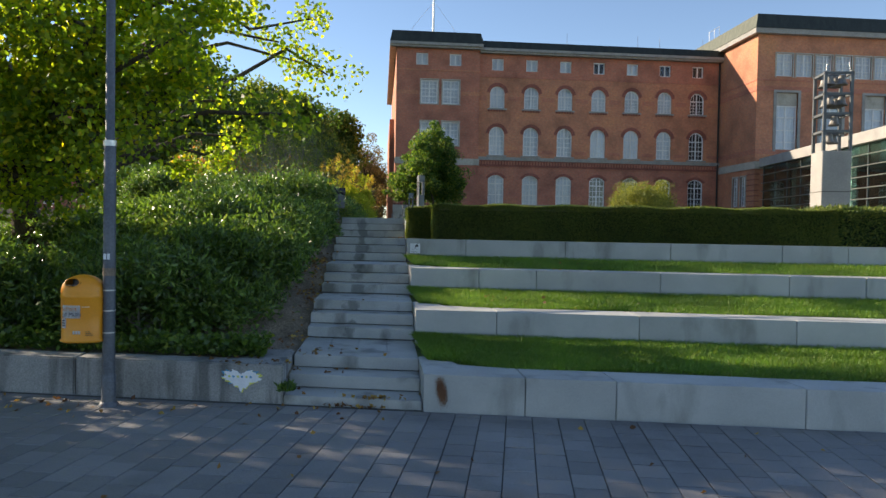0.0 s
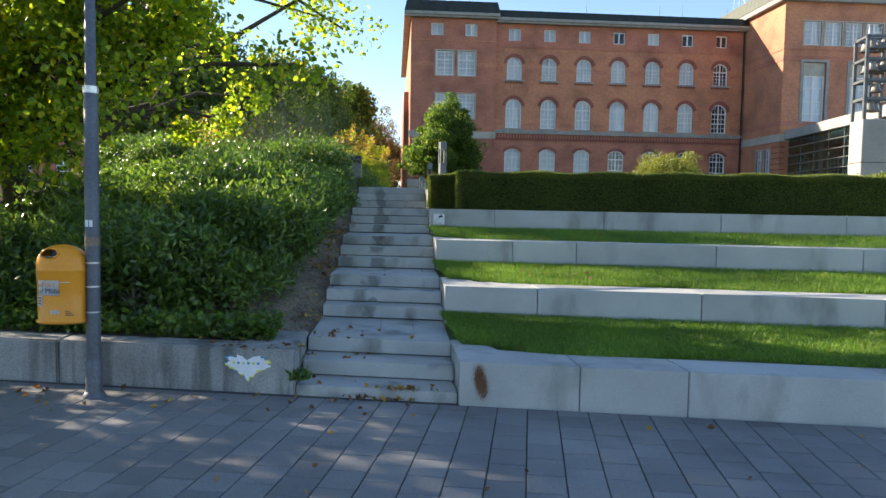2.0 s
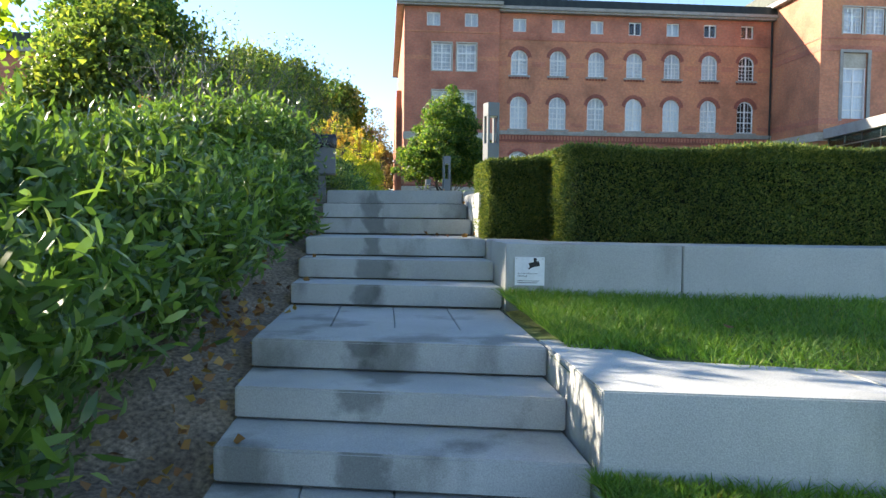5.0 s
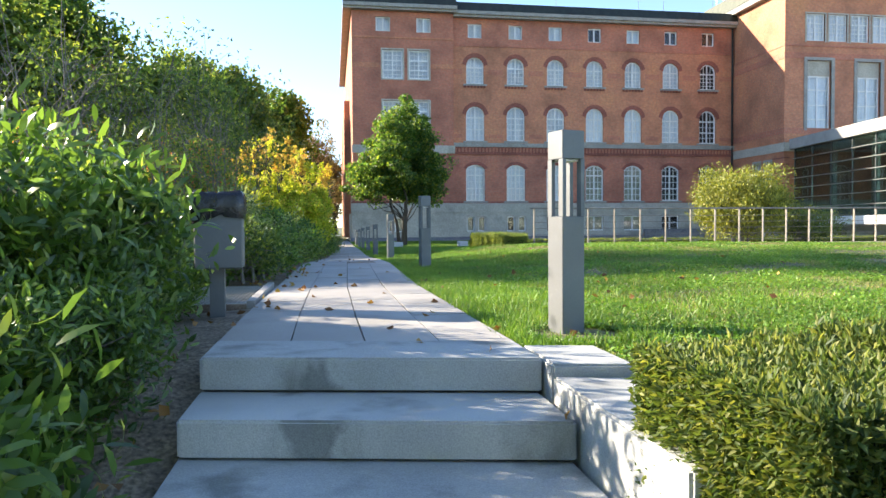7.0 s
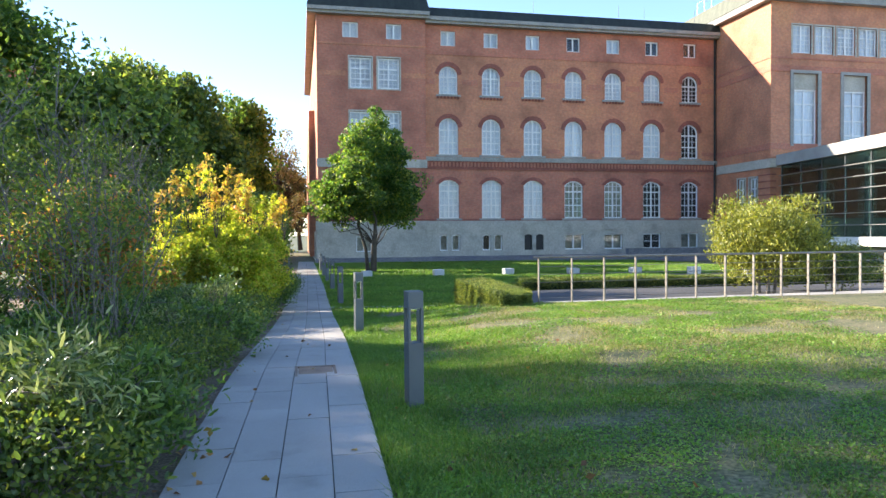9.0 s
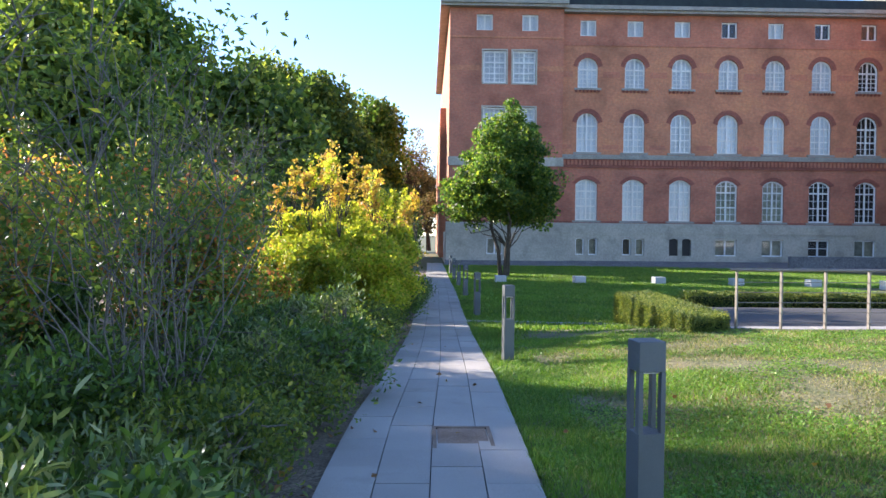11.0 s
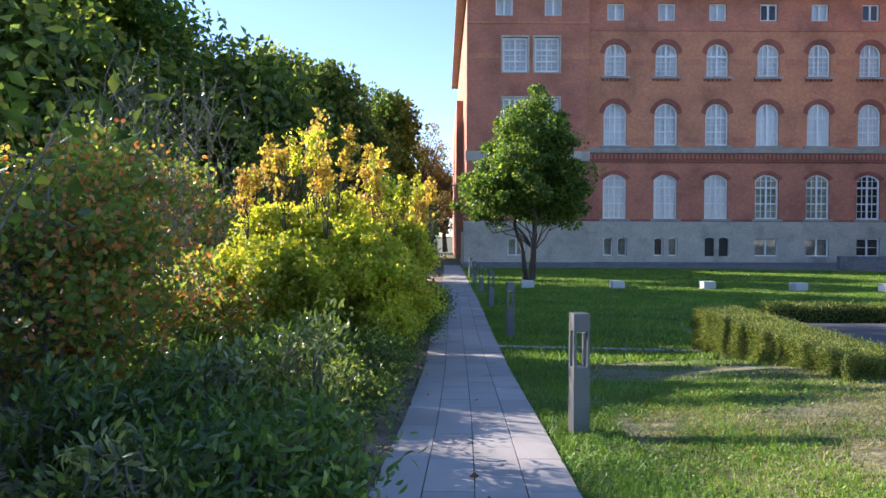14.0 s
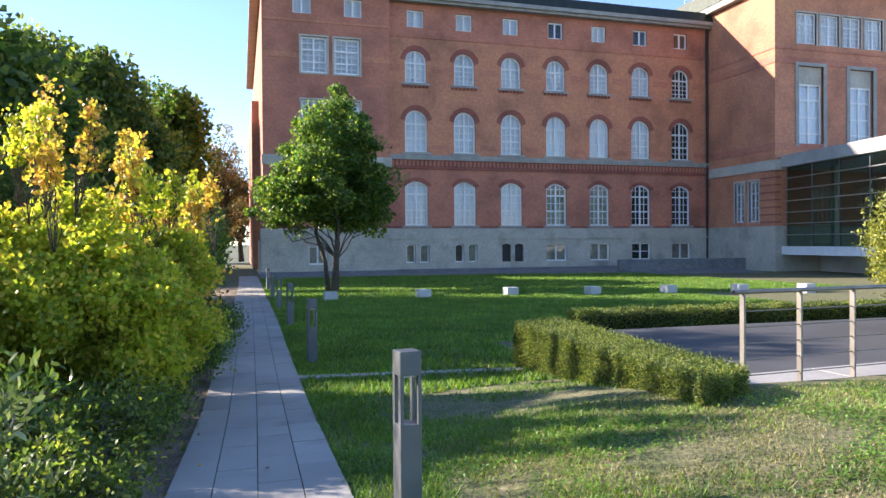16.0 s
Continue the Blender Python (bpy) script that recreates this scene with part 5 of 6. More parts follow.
for b in np.arange(gy0 + 0.03, gy1, 0.05):
    boxed("cross_bar", (gx0, gx1, b, b + 0.006, gzz - 0.02, gzz - 0.008), STEEL, gr)
boxed("frame_edge", (gx1, gx1 + 0.06, gy0 - 0.05, gy1 + 0.05, gzz - 0.1, gzz + 0.02), SLAB, gr)
boxed("frame_edge", (gx0, gx1, gy0 - 0.06, gy0, gzz - 0.1, gzz - 0.005), RUSTY_IRON, gr)
# manhole in the path
mh = thing("manhole_cover", "rusty square steel inspection cover set in the path", "manhole cover", at=(0.53, 23.25, gz(23.25)))
mh.scale = (1.05, 1.5, 1)
boxed("cover", (-0.19, 0.19, -0.19, 0.19, -0.05, 0.004), RUSTY_IRON, mh)
bm = bmesh.new()
for a, b, c, d in ((-0.23, 0.23, -0.23, -0.2), (-0.23, 0.23, 0.2, 0.23), (-0.23, -0.2, -0.2, 0.2), (0.2, 0.23, -0.2, 0.2)):
    box(bm, a, b, c, d, -0.05, 0.008)
part("rim", bm, RUSTY_IRON, mh)

# seat cubes on the far lawn
cube0 = thing("concrete_cube", "pale concrete seat cube standing on the lawn", "seat cube", "concrete cubes on the lawn", at=(3.65, 49.95, 1.55))
boxed("block", (-0.25, 0.25, -0.25, 0.25, -0.05, 0.38), CONCRETE, cube0, bevel=0.012)
for x, y in ((7.3, 49.8), (10.95, 49.6), (14.1, 48.5), (17.25, 47.9), (20.1, 47.1), (22.5, 46.1)):
    copy_thing(cube0, pose(x, y, gz(y) - 0.06, 0, 0, 4))

# ramp road, railing, low hedge
road = prism(bmesh.new(), [(5.7, 29.9), (30, 31.2), (30, 35.9), (7.2, 36.2)], 1.5, 1.93)
tagged(part("road", road, ASPHALT), "dark asphalt drive behind the railing", "road", kind="structure")
RD = Vector((0.998, 0.06, 0))           # the railing's line
RN = Vector((-0.06, 0.998, 0))
R0 = Vector((5.4, 29.2, 0))
for k in range(9):
    c4 = [R0 + RD * (-0.02 + 1.76 * k + (0.008 if q in (0, 3) else 1.752)) + RN * d for q, d in ((0, -0.22), (1, -0.22), (2, 0.75), (3, 0.75))]
    slab = prism(bmesh.new(), [(p.x, p.y) for p in c4], 1.7, 2.22, 0.012)
    tagged(part("kerb", slab, CONCRETE_GREY), "pale concrete upstand under the railing", "kerb", "railing base slabs", "structure")
rail = thing("railing", "stainless steel railing with slim posts and horizontal rods", "railing", at=(5.4, 29.2, 2.22))
RL = 0.78
for i in range(20):
    p = RD * (RL * i)
    bm = bmesh.new()
    box(bm, -0.012, 0.012, -0.03, 0.03, 0, 1.03)
    box(bm, -0.05, 0.05, -0.06, 0.06, 0, 0.012)
    bm.transform(Matrix.Translation(p) @ Matrix.Rotation(math.atan2(RD.y, RD.x), 4, "Z"))
    part("post", bm, RAIL_STEEL, rail)
part("handrail", Tubes(8).add([RD * -0.12 + Vector((0, 0, 1.045)), RD * (RL * 19.1) + Vector((0, 0, 1.045))], [0.024, 0.024]).mesh("handrail"), RAIL_STEEL, rail)
for k in range(5):
    z = Vector((0, 0, 0.16 + 0.17 * k))
    part("rod", Tubes(5).add([z, RD * (RL * 19) + z], [0.007, 0.007]).mesh("rod"), RAIL_STEEL, rail)
strip = prism(bmesh.new(), [(1.1, 33.2), (4.5, 32.8), (4.5, 33.0), (1.1, 33.4)], 1.7, gz(33.2) + 0.005)
tagged(part("path_edging", strip, SLAB), "narrow pale stone strip across the lawn", "edging", kind="structure")
apron = bmesh.new()
a_ = [apron.verts.new(p) for p in ((1.6, 70.6, 1.46), (36, 63.0, 1.46), (38, 72.6, 1.85), (1.6, 72.6, 1.85))]
b_ = [apron.verts.new((v.co.x, v.co.y, 1.2)) for v in a_]
apron.faces.new(a_)
for i in range(4):
    apron.faces.new((b_[i], b_[(i + 1) % 4], a_[(i + 1) % 4], a_[i]))
tagged(part("apron", apron, COBBLE), "grey cobbled strip along the building's foot", "paving", kind="structure")
tagged(boxed("low_wall", (27, 38, 68.2, 68.6, 1.6, 2.45), COBBLE), "low grey stone wall before the building", "wall", kind="structure")


def hedge(name, loop, z0, z1, label, n, seed, leaf=(0.042, 0.017), mt=None, rough_top=0.03, lobes=0.0):
    """A clipped hedge: core with shade painted in, small leaves all over its faces."""
    rng = np.random.default_rng(seed)
    root = thing(name, label, "hedge")
    core = []
    for i in range(len(loop)):
        p, a, b = Vector(loop[i]), Vector(loop[i - 1]), Vector(loop[(i + 1) % len(loop)])
        core.append(tuple(p + ((a - p).normalized() + (b - p).normalized()) * 0.1))
    part("core", prism(bmesh.new(), core, z0, z1 - 0.08), HEDGE_SHADE, root, "dark twiggy inside")
    pts, nrm = [], []
    m = len(loop)
    lens = [math.dist(loop[i], loop[(i + 1) % m]) * (z1 - z0) for i in range(m)]
    area_top = abs(sum(loop[i][0] * loop[(i + 1) % m][1] - loop[(i + 1) % m][0] * loop[i][1] for i in range(m))) / 2
    tot = sum(lens) + area_top
    for i in range(m):
        k = int(n * lens[i] / tot)
        a, b = np.array(loop[i]), np.array(loop[(i + 1) % m])
        t, h = rng.random((k, 1)), rng.random(k)
        q = a + (b - a) * t
        d = (b - a) / np.linalg.norm(b - a)
        out = np.array([d[1], -d[0]])
        dep = -np.abs(rng.normal(size=(k, 1))) * 0.05 + 0.025 * np.sin(q[:, :1] * 7) * np.sin(h[:, None] * 9)
        dep = dep + lobes * np.sin(t * math.dist(loop[i], loop[(i + 1) % m]) * 7.5 + 1.6 * np.sin(t * 9) + 1.2 * np.sin(h[:, None] * 3))
        p = np.column_stack([q + out * dep, z0 + h * (z1 - z0)])
        pts.append(p)
        nrm.append(np.tile([out[0], out[1], 0.25], (k, 1)))
    k = int(n * area_top / tot)
    a, b, c, d = [np.array(p) for p in (loop[0], loop[1], loop[2], loop[3])]
    s, t = rng.random((k, 1)), rng.random((k, 1))
    q = (a * (1 - s) + b * s) * (1 - t) + (d * (1 - s) + c * s) * t
    pts.append(np.column_stack([q, z1 + rng.normal(size=k) * rough_top + 0.02 * np.sin(q[:, 0] * 5)]))
    nrm.append(np.tile([0, 0, 1.0], (k, 1)))
    pts, nrm = np.concatenate(pts), np.concatenate(nrm)
    way = nrm + rng.normal(size=pts.shape) * 0.7
    part("foliage", leaf_mesh("foliage", pts, way, leaf[0], leaf[1], rng), mt or LEAF_YEW, root)
    return root


hy = 11.84
hedge("clipped_hedge", [(0.94, sk(0.94, hy + 0.46)), (1.40, sk(1.40, hy + 0.46)), (1.40, sk(1.40, hy + 1.25)), (0.94, sk(0.94, hy + 1.25))], 1.79, 2.44, "short clipped dark green yew hedge block beside the stairs", 60000, 5, (0.03, 0.011), rough_top=0.012)
hedge("clipped_hedge", [(1.43, sk(1.43, hy - 0.08)), (9.0, sk(9, hy - 0.08)), (9.0, sk(9, hy + 1.25)), (1.43, sk(1.43, hy + 1.25))], 1.79, 2.47, "long clipped dark green yew hedge on the top terrace", 330000, 6, (0.032, 0.012), rough_top=0.012)
hedge("clipped_hedge", [(9.0, sk(9, hy - 0.08)), (27.0, sk(27, hy - 0.08)), (27.0, sk(27, hy + 1.25)), (9.0, sk(9, hy + 1.25))], 1.79, 2.47, "long clipped dark green yew hedge on the top terrace", 110000, 7, (0.08, 0.035))
hedge("low_hedge", [(4.45, 33.2), (4.3, 28.45), (5.1, 28.75), (5.25, 33.4)], 1.78, 2.52, "low clipped yew hedge beside the drive, browned in places", 120000, 9, (0.034, 0.014), lobes=0.025)
hedge("low_hedge", [(7.5, 36.9), (26.0, 36.0), (26, 36.5), (7.5, 37.5)], 1.8, 2.2, "low clipped yew hedge beyond the drive", 40000, 10, (0.07, 0.03))

# ---- trees and shrubs ----
tree("oak_tree", (-5.6, 10.4, 1.1), 9, [(0.3, -3.0, 4.7, 4.4, 1.6, 3.7), (2.2, -2.6, 3.4, 2.5, 1.0, 2.2), (-0.5, -2.3, 2.1, 3.5, 1.4, 1.7), (1.4, -2.5, 2.2, 2.8, 0.9, 1.3)], 0.24, 195, 200, (0.09, 0.074), LEAF_OAK, "spreading oak with sunlit yellowing leaves over the planted bank", 21, clump_r=0.6, taper=0.0, hollow=0.35,
     extra=[(3.4, 0.6, 4.7), (4.0, 0.9, 4.4), (4.4, 1.2, 4.1), (4.6, 1.0, 4.9), (3.8, 0.2, 5.4), (4.9, 1.3, 3.9), (3.3, 1.1, 2.6), (2.8, 1.4, 2.2), (3.0, 0.6, 3.2), (2.4, 0.3, 1.9)])
# unseen; its low second lobe is shaped to shade the left pavement
tree("oak_tree", (-12.0, 6.4, 0.6), 10, [(0, 0, 4.9, 3.6, 3.2, 3.6), (1.5, -0.4, 2.1, 4.4, 2.8, 2.0)], 0.28, 190, 80, (0.22, 0.16), LEAF_OAK, "broad oak behind the bank", 22, clump_r=0.85, hollow=0.35)
# never in view, an added shadow caster for the pavement
tree("oak_tree", (-17.5, 7.6, 0.3), 13, (0, 0, 7.2, 4.4, 4.2, 3.8), 0.26, 95, 70, (0.28, 0.2), LEAF_OAK, "street tree that shades the pavement", 23, clump_r=0.9, hollow=0.3)
# out of view, added only to cast thin shade on the top wall and hedge
tree("oak_tree", (-18.6, 21.0, 1.8), 13, (0, 0, 10.0, 3.2, 1.4, 2.0), 0.3, 22, 65, (0.26, 0.18), LEAF_OAK, "tall thin-crowned oak beyond the planted bank", 27, clump_r=0.75, hollow=0.3)
# two more outside the view, put there so their shadows band the lawn
tree("oak_tree", (-27.5, 35.3, 1.8), 22, (0, 0, 15.7, 4.2, 2.6, 5.0), 0.35, 36, 66, (0.34, 0.24), LEAF_OAK, "tall oak beside the garden", 28, clump_r=1.5, hollow=0.3)
tree("oak_tree", (-33, 40.5, 1.8), 20, (0, 0, 13.5, 4.2, 4.2, 6.0), 0.35, 95, 66, (0.34, 0.24), LEAF_OAK, "tall oak beside the garden", 29, clump_r=1.5, hollow=0.3)
tree("maple_tree", (4.5, 56.0, 1.5), 9.5, [(0, 0, 5.4, 3.7, 3.4, 2.6), (-0.2, 0, 7.0, 2.7, 2.6, 2.7), (1.2, 0.3, 4.3, 2.6, 2.4, 1.8), (-1.4, 0, 4.2, 2.3, 2.3, 1.6)], 0.11, 420, 130, (0.17, 0.145), LEAF_MAPLE, "young three-stemmed maple on the lawn, its top turning yellow", 24, stems=3, clump_r=0.55, hollow=0.25, taper=0.45)
for x, y, h, r, s, mt, lab in ((-17.0, 56, 19.5, 6.5, 31, LEAF_MAPLE, "tall dark green tree beside the garden"), (-12.5, 72, 17.5, 5.8, 32, LEAF_DARK, "dense dark green tree"), (-7.8, 70, 15, 4.2, 33, LEAF_DARK, "dense dark green tree"), (-5.2, 84, 16.5, 3.6, 34, LEAF_MAPLE, "tall slender green tree"), (-1.6, 96, 14.5, 3.4, 35, LEAF_BROWNING, "thin-crowned tree turning brown"), (-9, 52, 10.5, 4.2, 36, LEAF_DARK, "dark green tree beside the garden"), (-14.5, 46, 11.5, 4.4, 38, LEAF_DARK, "dark green tree beside the garden"), (0.4, 108, 11.5, 3.2, 39, LEAF_BROWNING, "thin-crowned tree turning brown"), (-3.4, 112, 10.5, 3.8, 40, LEAF_DARK, "dark green tree beyond the path")):
    tree("tree", (x, y, 1.7), h, (0, 0, h * 0.55, r, r, h * 0.46), 0.28, 220 if mt != LEAF_BROWNING else 110, 95 if mt != LEAF_BROWNING else 60, (0.42, 0.28) if mt != LEAF_BROWNING else (0.25, 0.17), mt, lab, s, clump_r=1.5 if mt != LEAF_BROWNING else 0.8, hollow=0.35)


def shrub(name, at, r, h, clumps, per, leaf, mt, label, seed, clump_r=0.3, stems=5, hollow=0.35, up=0.5, twig=None, flat=1.0, trunk_r=0.02, group="", lobed=6):
    rs = random.Random(seed)
    lobes = [(0, 0, h * 0.46, r * 0.9, r * flat * 0.9, h * 0.42)]
    for k in range(lobed):
        a = 2 * math.pi * (k + rs.random() * 0.6) / lobed
        hh = h * rs.uniform(0.62, 1.0)
        lobes.append((math.cos(a) * r * 0.55, math.sin(a) * r * 0.55 * flat, hh * 0.6, r * rs.uniform(0.28, 0.5), r * rs.uniform(0.28, 0.5), hh * 0.42))
    return tree(name, at, h, lobes, trunk_r, clumps, per, leaf, mt, label, seed, stems, clump_r, hollow, "shrub", twig or TWIG, up, group=group, taper=0.5)


# laurel bank: a few bushes, repeated
LAB_L = "dense cherry laurel bush with glossy green leaves"
laurels = [shrub("laurel_bush", (-1.65, 11.9, bed_z(-1.65, 11.9) - 0.16), 0.85, 1.35, 130, 85, (0.108, 0.031), LEAF_LAUREL, LAB_L, 41, 0.32, group="laurel bank"),
           shrub("laurel_bush", (-1.75, 13.6, bed_z(-1.75, 13.6) - 0.28), 0.95, 1.15, 130, 85, (0.108, 0.031), LEAF_LAUREL, LAB_L, 42, 0.32, group="laurel bank"),
           shrub("laurel_bush", (-2.3, 10.2, bed_z(-2.3, 10.2) - 0.08), 1.05, 1.5, 140, 85, (0.108, 0.031), LEAF_LAUREL, LAB_L, 43, 0.36, group="laurel bank")]
lr = random.Random(4)
for k, (x, y) in enumerate(((-1.75, 9.0), (-1.95, 7.9), (-2.7, 7.2), (-3.6, 8.4), (-3.3, 9.8), (-3.2, 11.4), (-3.0, 13.0), (-3.2, 14.6), (-1.7, 14.9), (-4.4, 7.7), (-5.2, 8.6), (-4.6, 10.2), (-4.6, 12.0), (-4.5, 13.8), (-6.2, 8.0), (-7.2, 9.0), (-6.2, 10.4), (-8.4, 8.6), (-1.65, 9.9), (-1.5, 10.9), (-1.75, 8.7), (-2.2, 9.1), (-1.3, 12.9), (-2.4, 11.6), (-2.5, 14.2), (-1.9, 16.6), (-2.9, 16.2), (-3.4, 17.8), (-2.1, 18.6), (-9.6, 9.4))):
    src = laurels[k % 3]
    copy_thing(src, pose(x, y, bed_z(x, y) - (0.3 if y > 12.4 else 0.1) + lr.uniform(-0.05, 0.08), lr.uniform(-5, 5), lr.uniform(-5, 5), lr.uniform(0, 360)))
for x, y, sc in ((-4.8, 20.2, 1.1), (-5.6, 22.4, 1.2), (-6.4, 25.2, 1.3), (-6.0, 18.0, 1.1), (-7.8, 21.0, 1.3), (-8.2, 24.0, 1.4), (-5.2, 27.6, 1.1), (-1.3, 14.9, 0.62), (-1.35, 16.1, 0.6), (-1.1, 14.0, 0.5), (-1.75, 15.6, 0.8)):
    copy_thing(laurels[int(y) % 3], pose(x, y, bed_z(x, y) - 0.08, 0, 0, lr.uniform(0, 360)) @ Matrix.Scale(sc, 4))
shrub("willow_shrub", (-1.35, 19.6, bed_z(-1.2, 19.6) - 0.05), 0.75, 1.25, 90, 50, (0.1, 0.02), LEAF_WILLOW, "narrow-leaved silvery shrub by the path", 51, 0.3)
shrub("willow_shrub", (-1.2, 21.0, bed_z(-1.2, 21) - 0.05), 0.6, 0.9, 70, 45, (0.09, 0.018), LEAF_WILLOW, "narrow-leaved silvery shrub by the path", 52, 0.28)
def spiry(at, r, h, seed):
    """A loose shrub of many upright shoots, uneven at the top."""
    rs = random.Random(seed)
    lobes = [(0, 0, h * 0.42, r * 0.92, r * 0.92, h * 0.38)]
    for k in range(18):
        a, q = rs.uniform(0, 2 * math.pi), rs.random() ** 0.55 * 0.95
        top = h * (0.42 + 0.38 * math.sqrt(1 - q * q) * 0.85)
        lobes.append((math.cos(a) * r * q, math.sin(a) * r * q, top + h * 0.04, 0.13, 0.13, h * rs.uniform(0.08, 0.17)))
    return tree("yellow_shrub", at, h, lobes, 0.012, 330, 95, (0.062, 0.046), LEAF_YELLOW, "upright shrub with yellow autumn leaves beside the path", seed, 7, 0.22, 0.15, "shrub", BARK, 0.6, taper=0.75, group="yellow shrubs")


for k, (x, y, r, h) in enumerate(((-1.2, 31.2, 0.9, 2.5), (-2.2, 31.4, 0.9, 2.6), (-0.6, 32.2, 0.65, 2.3), (-1.6, 32.6, 0.85, 2.9), (-0.75, 30.7, 0.65, 2.0), (-1.9, 30.4, 0.75, 2.1))):
    spiry((x, y, 1.9), r, h, 530 + k)
shrub("reddening_shrub", (-2.7, 29.0, 1.95), 1.0, 1.9, 80, 100, (0.06, 0.042), LEAF_RED, "low shrub with green and red autumn leaves", 91, 0.3, stems=4)
for k, (x, y) in enumerate(((-1.35, 24.5), (-2.0, 25.3), (-1.6, 23.2), (-1.0, 27.0), (-2.4, 22.9), (-1.2, 28.4), (-1.5, 26.2), (-2.1, 20.8))):
    shrub("upright_shrub", (x, y, gz(y) - 0.05), 0.42, 1.05 + 0.1 * (k % 4), 34, 26, (0.09, 0.028), LEAF_LAUREL if k % 3 else LEAF_WILLOW, "upright leafy shrub standing out of the low planting", 940 + k, 0.2, up=0.9)
shrub("amber_shrub", (-0.95, 35.0, 1.8), 0.95, 3.3, 80, 70, (0.11, 0.07), LEAF_AMBER, "shrub with amber brown leaves", 55, 0.4, stems=5)
for k, (x, y, h) in enumerate(((-1.6, 31.0, 3.8), (-0.8, 31.8, 3.4), (-2.4, 31.6, 3.6), (-0.5, 32.6, 3.2), (-2.0, 30.6, 3.5), (-1.2, 31.4, 4.0), (-0.3, 33.4, 3.1), (-1.9, 32.2, 4.1), (-1.1, 33.0, 3.7), (-0.6, 31.2, 2.9), (-1.4, 30.5, 3.3), (-2.6, 31.0, 3.2), (-2.2, 32.4, 3.9), (-0.2, 32.4, 2.9), (-1.7, 31.7, 4.0), (-0.9, 32.5, 3.5), (-0.1, 33.9, 3.3), (-2.8, 32.2, 3.4))):
    h *= 0.97
    tree("amber_shoot", (x, y, 1.9), h, (0, 0, h * 0.82, 0.1, 0.1, h * 0.17), 0.004, 13, 26, (0.06, 0.045), LEAF_AMBER if k % 3 else LEAF_YELLOW, "tall upright shoot with amber and yellow autumn leaves", 900 + k, 1, 0.12, 0.1, "shrub", BARK, 0.9, group="shoots of the yellow shrubs", taper=0.9)
shrub("reddening_shrub", (-2.9, 26.6, bed_z(-2.9, 26.6)), 1.25, 2.9, 130, 120, (0.06, 0.042), LEAF_RED, "shrub with green and red autumn leaves and dark berries", 56, 0.36, stems=4, trunk_r=0.035)
shrub("reddening_shrub", (-4.6, 25.0, bed_z(-4.6, 25)), 1.5, 3.2, 120, 120, (0.06, 0.042), LEAF_RED, "shrub with green and red autumn leaves", 57, 0.4, stems=4, trunk_r=0.035)
COT = "low spreading evergreen shrub along the path"
cots = [shrub("low_shrub", (-0.95, 23.6, gz(23.6) - 0.1), 0.6, 0.8, 80, 60, (0.05, 0.025), LEAF_DARK, COT, 58, 0.26, group="low shrubs by the path"), shrub("low_shrub", (-0.8, 25.0, gz(25) - 0.1), 0.65, 0.95, 80, 60, (0.075, 0.028), LEAF_LAUREL, COT, 59, 0.28, group="low shrubs by the path")]
for k, (x, y) in enumerate(((-1.7, 24.0), (-1.6, 25.6), (-0.75, 26.4), (-1.5, 27.2), (-0.6, 27.9), (-1.4, 28.7), (-0.55, 29.2), (-2.4, 28.2), (-0.5, 30.4), (-1.9, 22.4), (-2.6, 24.4), (-3.4, 23.2), (-3.6, 28.6), (-0.35, 33.6), (-1.05, 19.1), (-0.95, 20.2), (-1.0, 21.6), (-1.7, 20.2), (-0.95, 22.5), (-1.9, 18.9), (-0.3, 35.4), (-0.25, 37.4), (-0.2, 39.6))):
    x = x - (0.2 if 22 < y < 31 else 0)
    copy_thing(cots[k % 2], pose(x, y, gz(y) - 0.12 + lr.uniform(0, 0.1), 0, 0, lr.uniform(0, 360)))
for k, y in enumerate((37.5, 40.5, 44, 48, 53, 58)):
    shrub("dark_shrub", (-1.35, y, gz(y) - 0.05), 1.15, 3.4 + 0.35 * (k % 3) + k * 0.25, 70, 60, (0.16, 0.09), LEAF_DARK, "dense dark evergreen shrub along the path", 60 + k, 0.55, stems=3, trunk_r=0.03)
for k, (x, y, h) in enumerate(((-5.5, 36, 4.5), (-7.5, 40, 6), (-5.5, 45, 6.5), (-9, 34, 4.5), (-7.0, 29.5, 2.5), (-9.5, 27, 2.7))):
    shrub("tall_shrub", (x, y, bed_z(max(x, -12), y) - 0.1), 1.9, h, 90, 60, (0.15, 0.09), LEAF_DARK if k % 3 else LEAF_RED, "tall dense shrub behind the border", 70 + k, 0.65, stems=4, trunk_r=0.04)


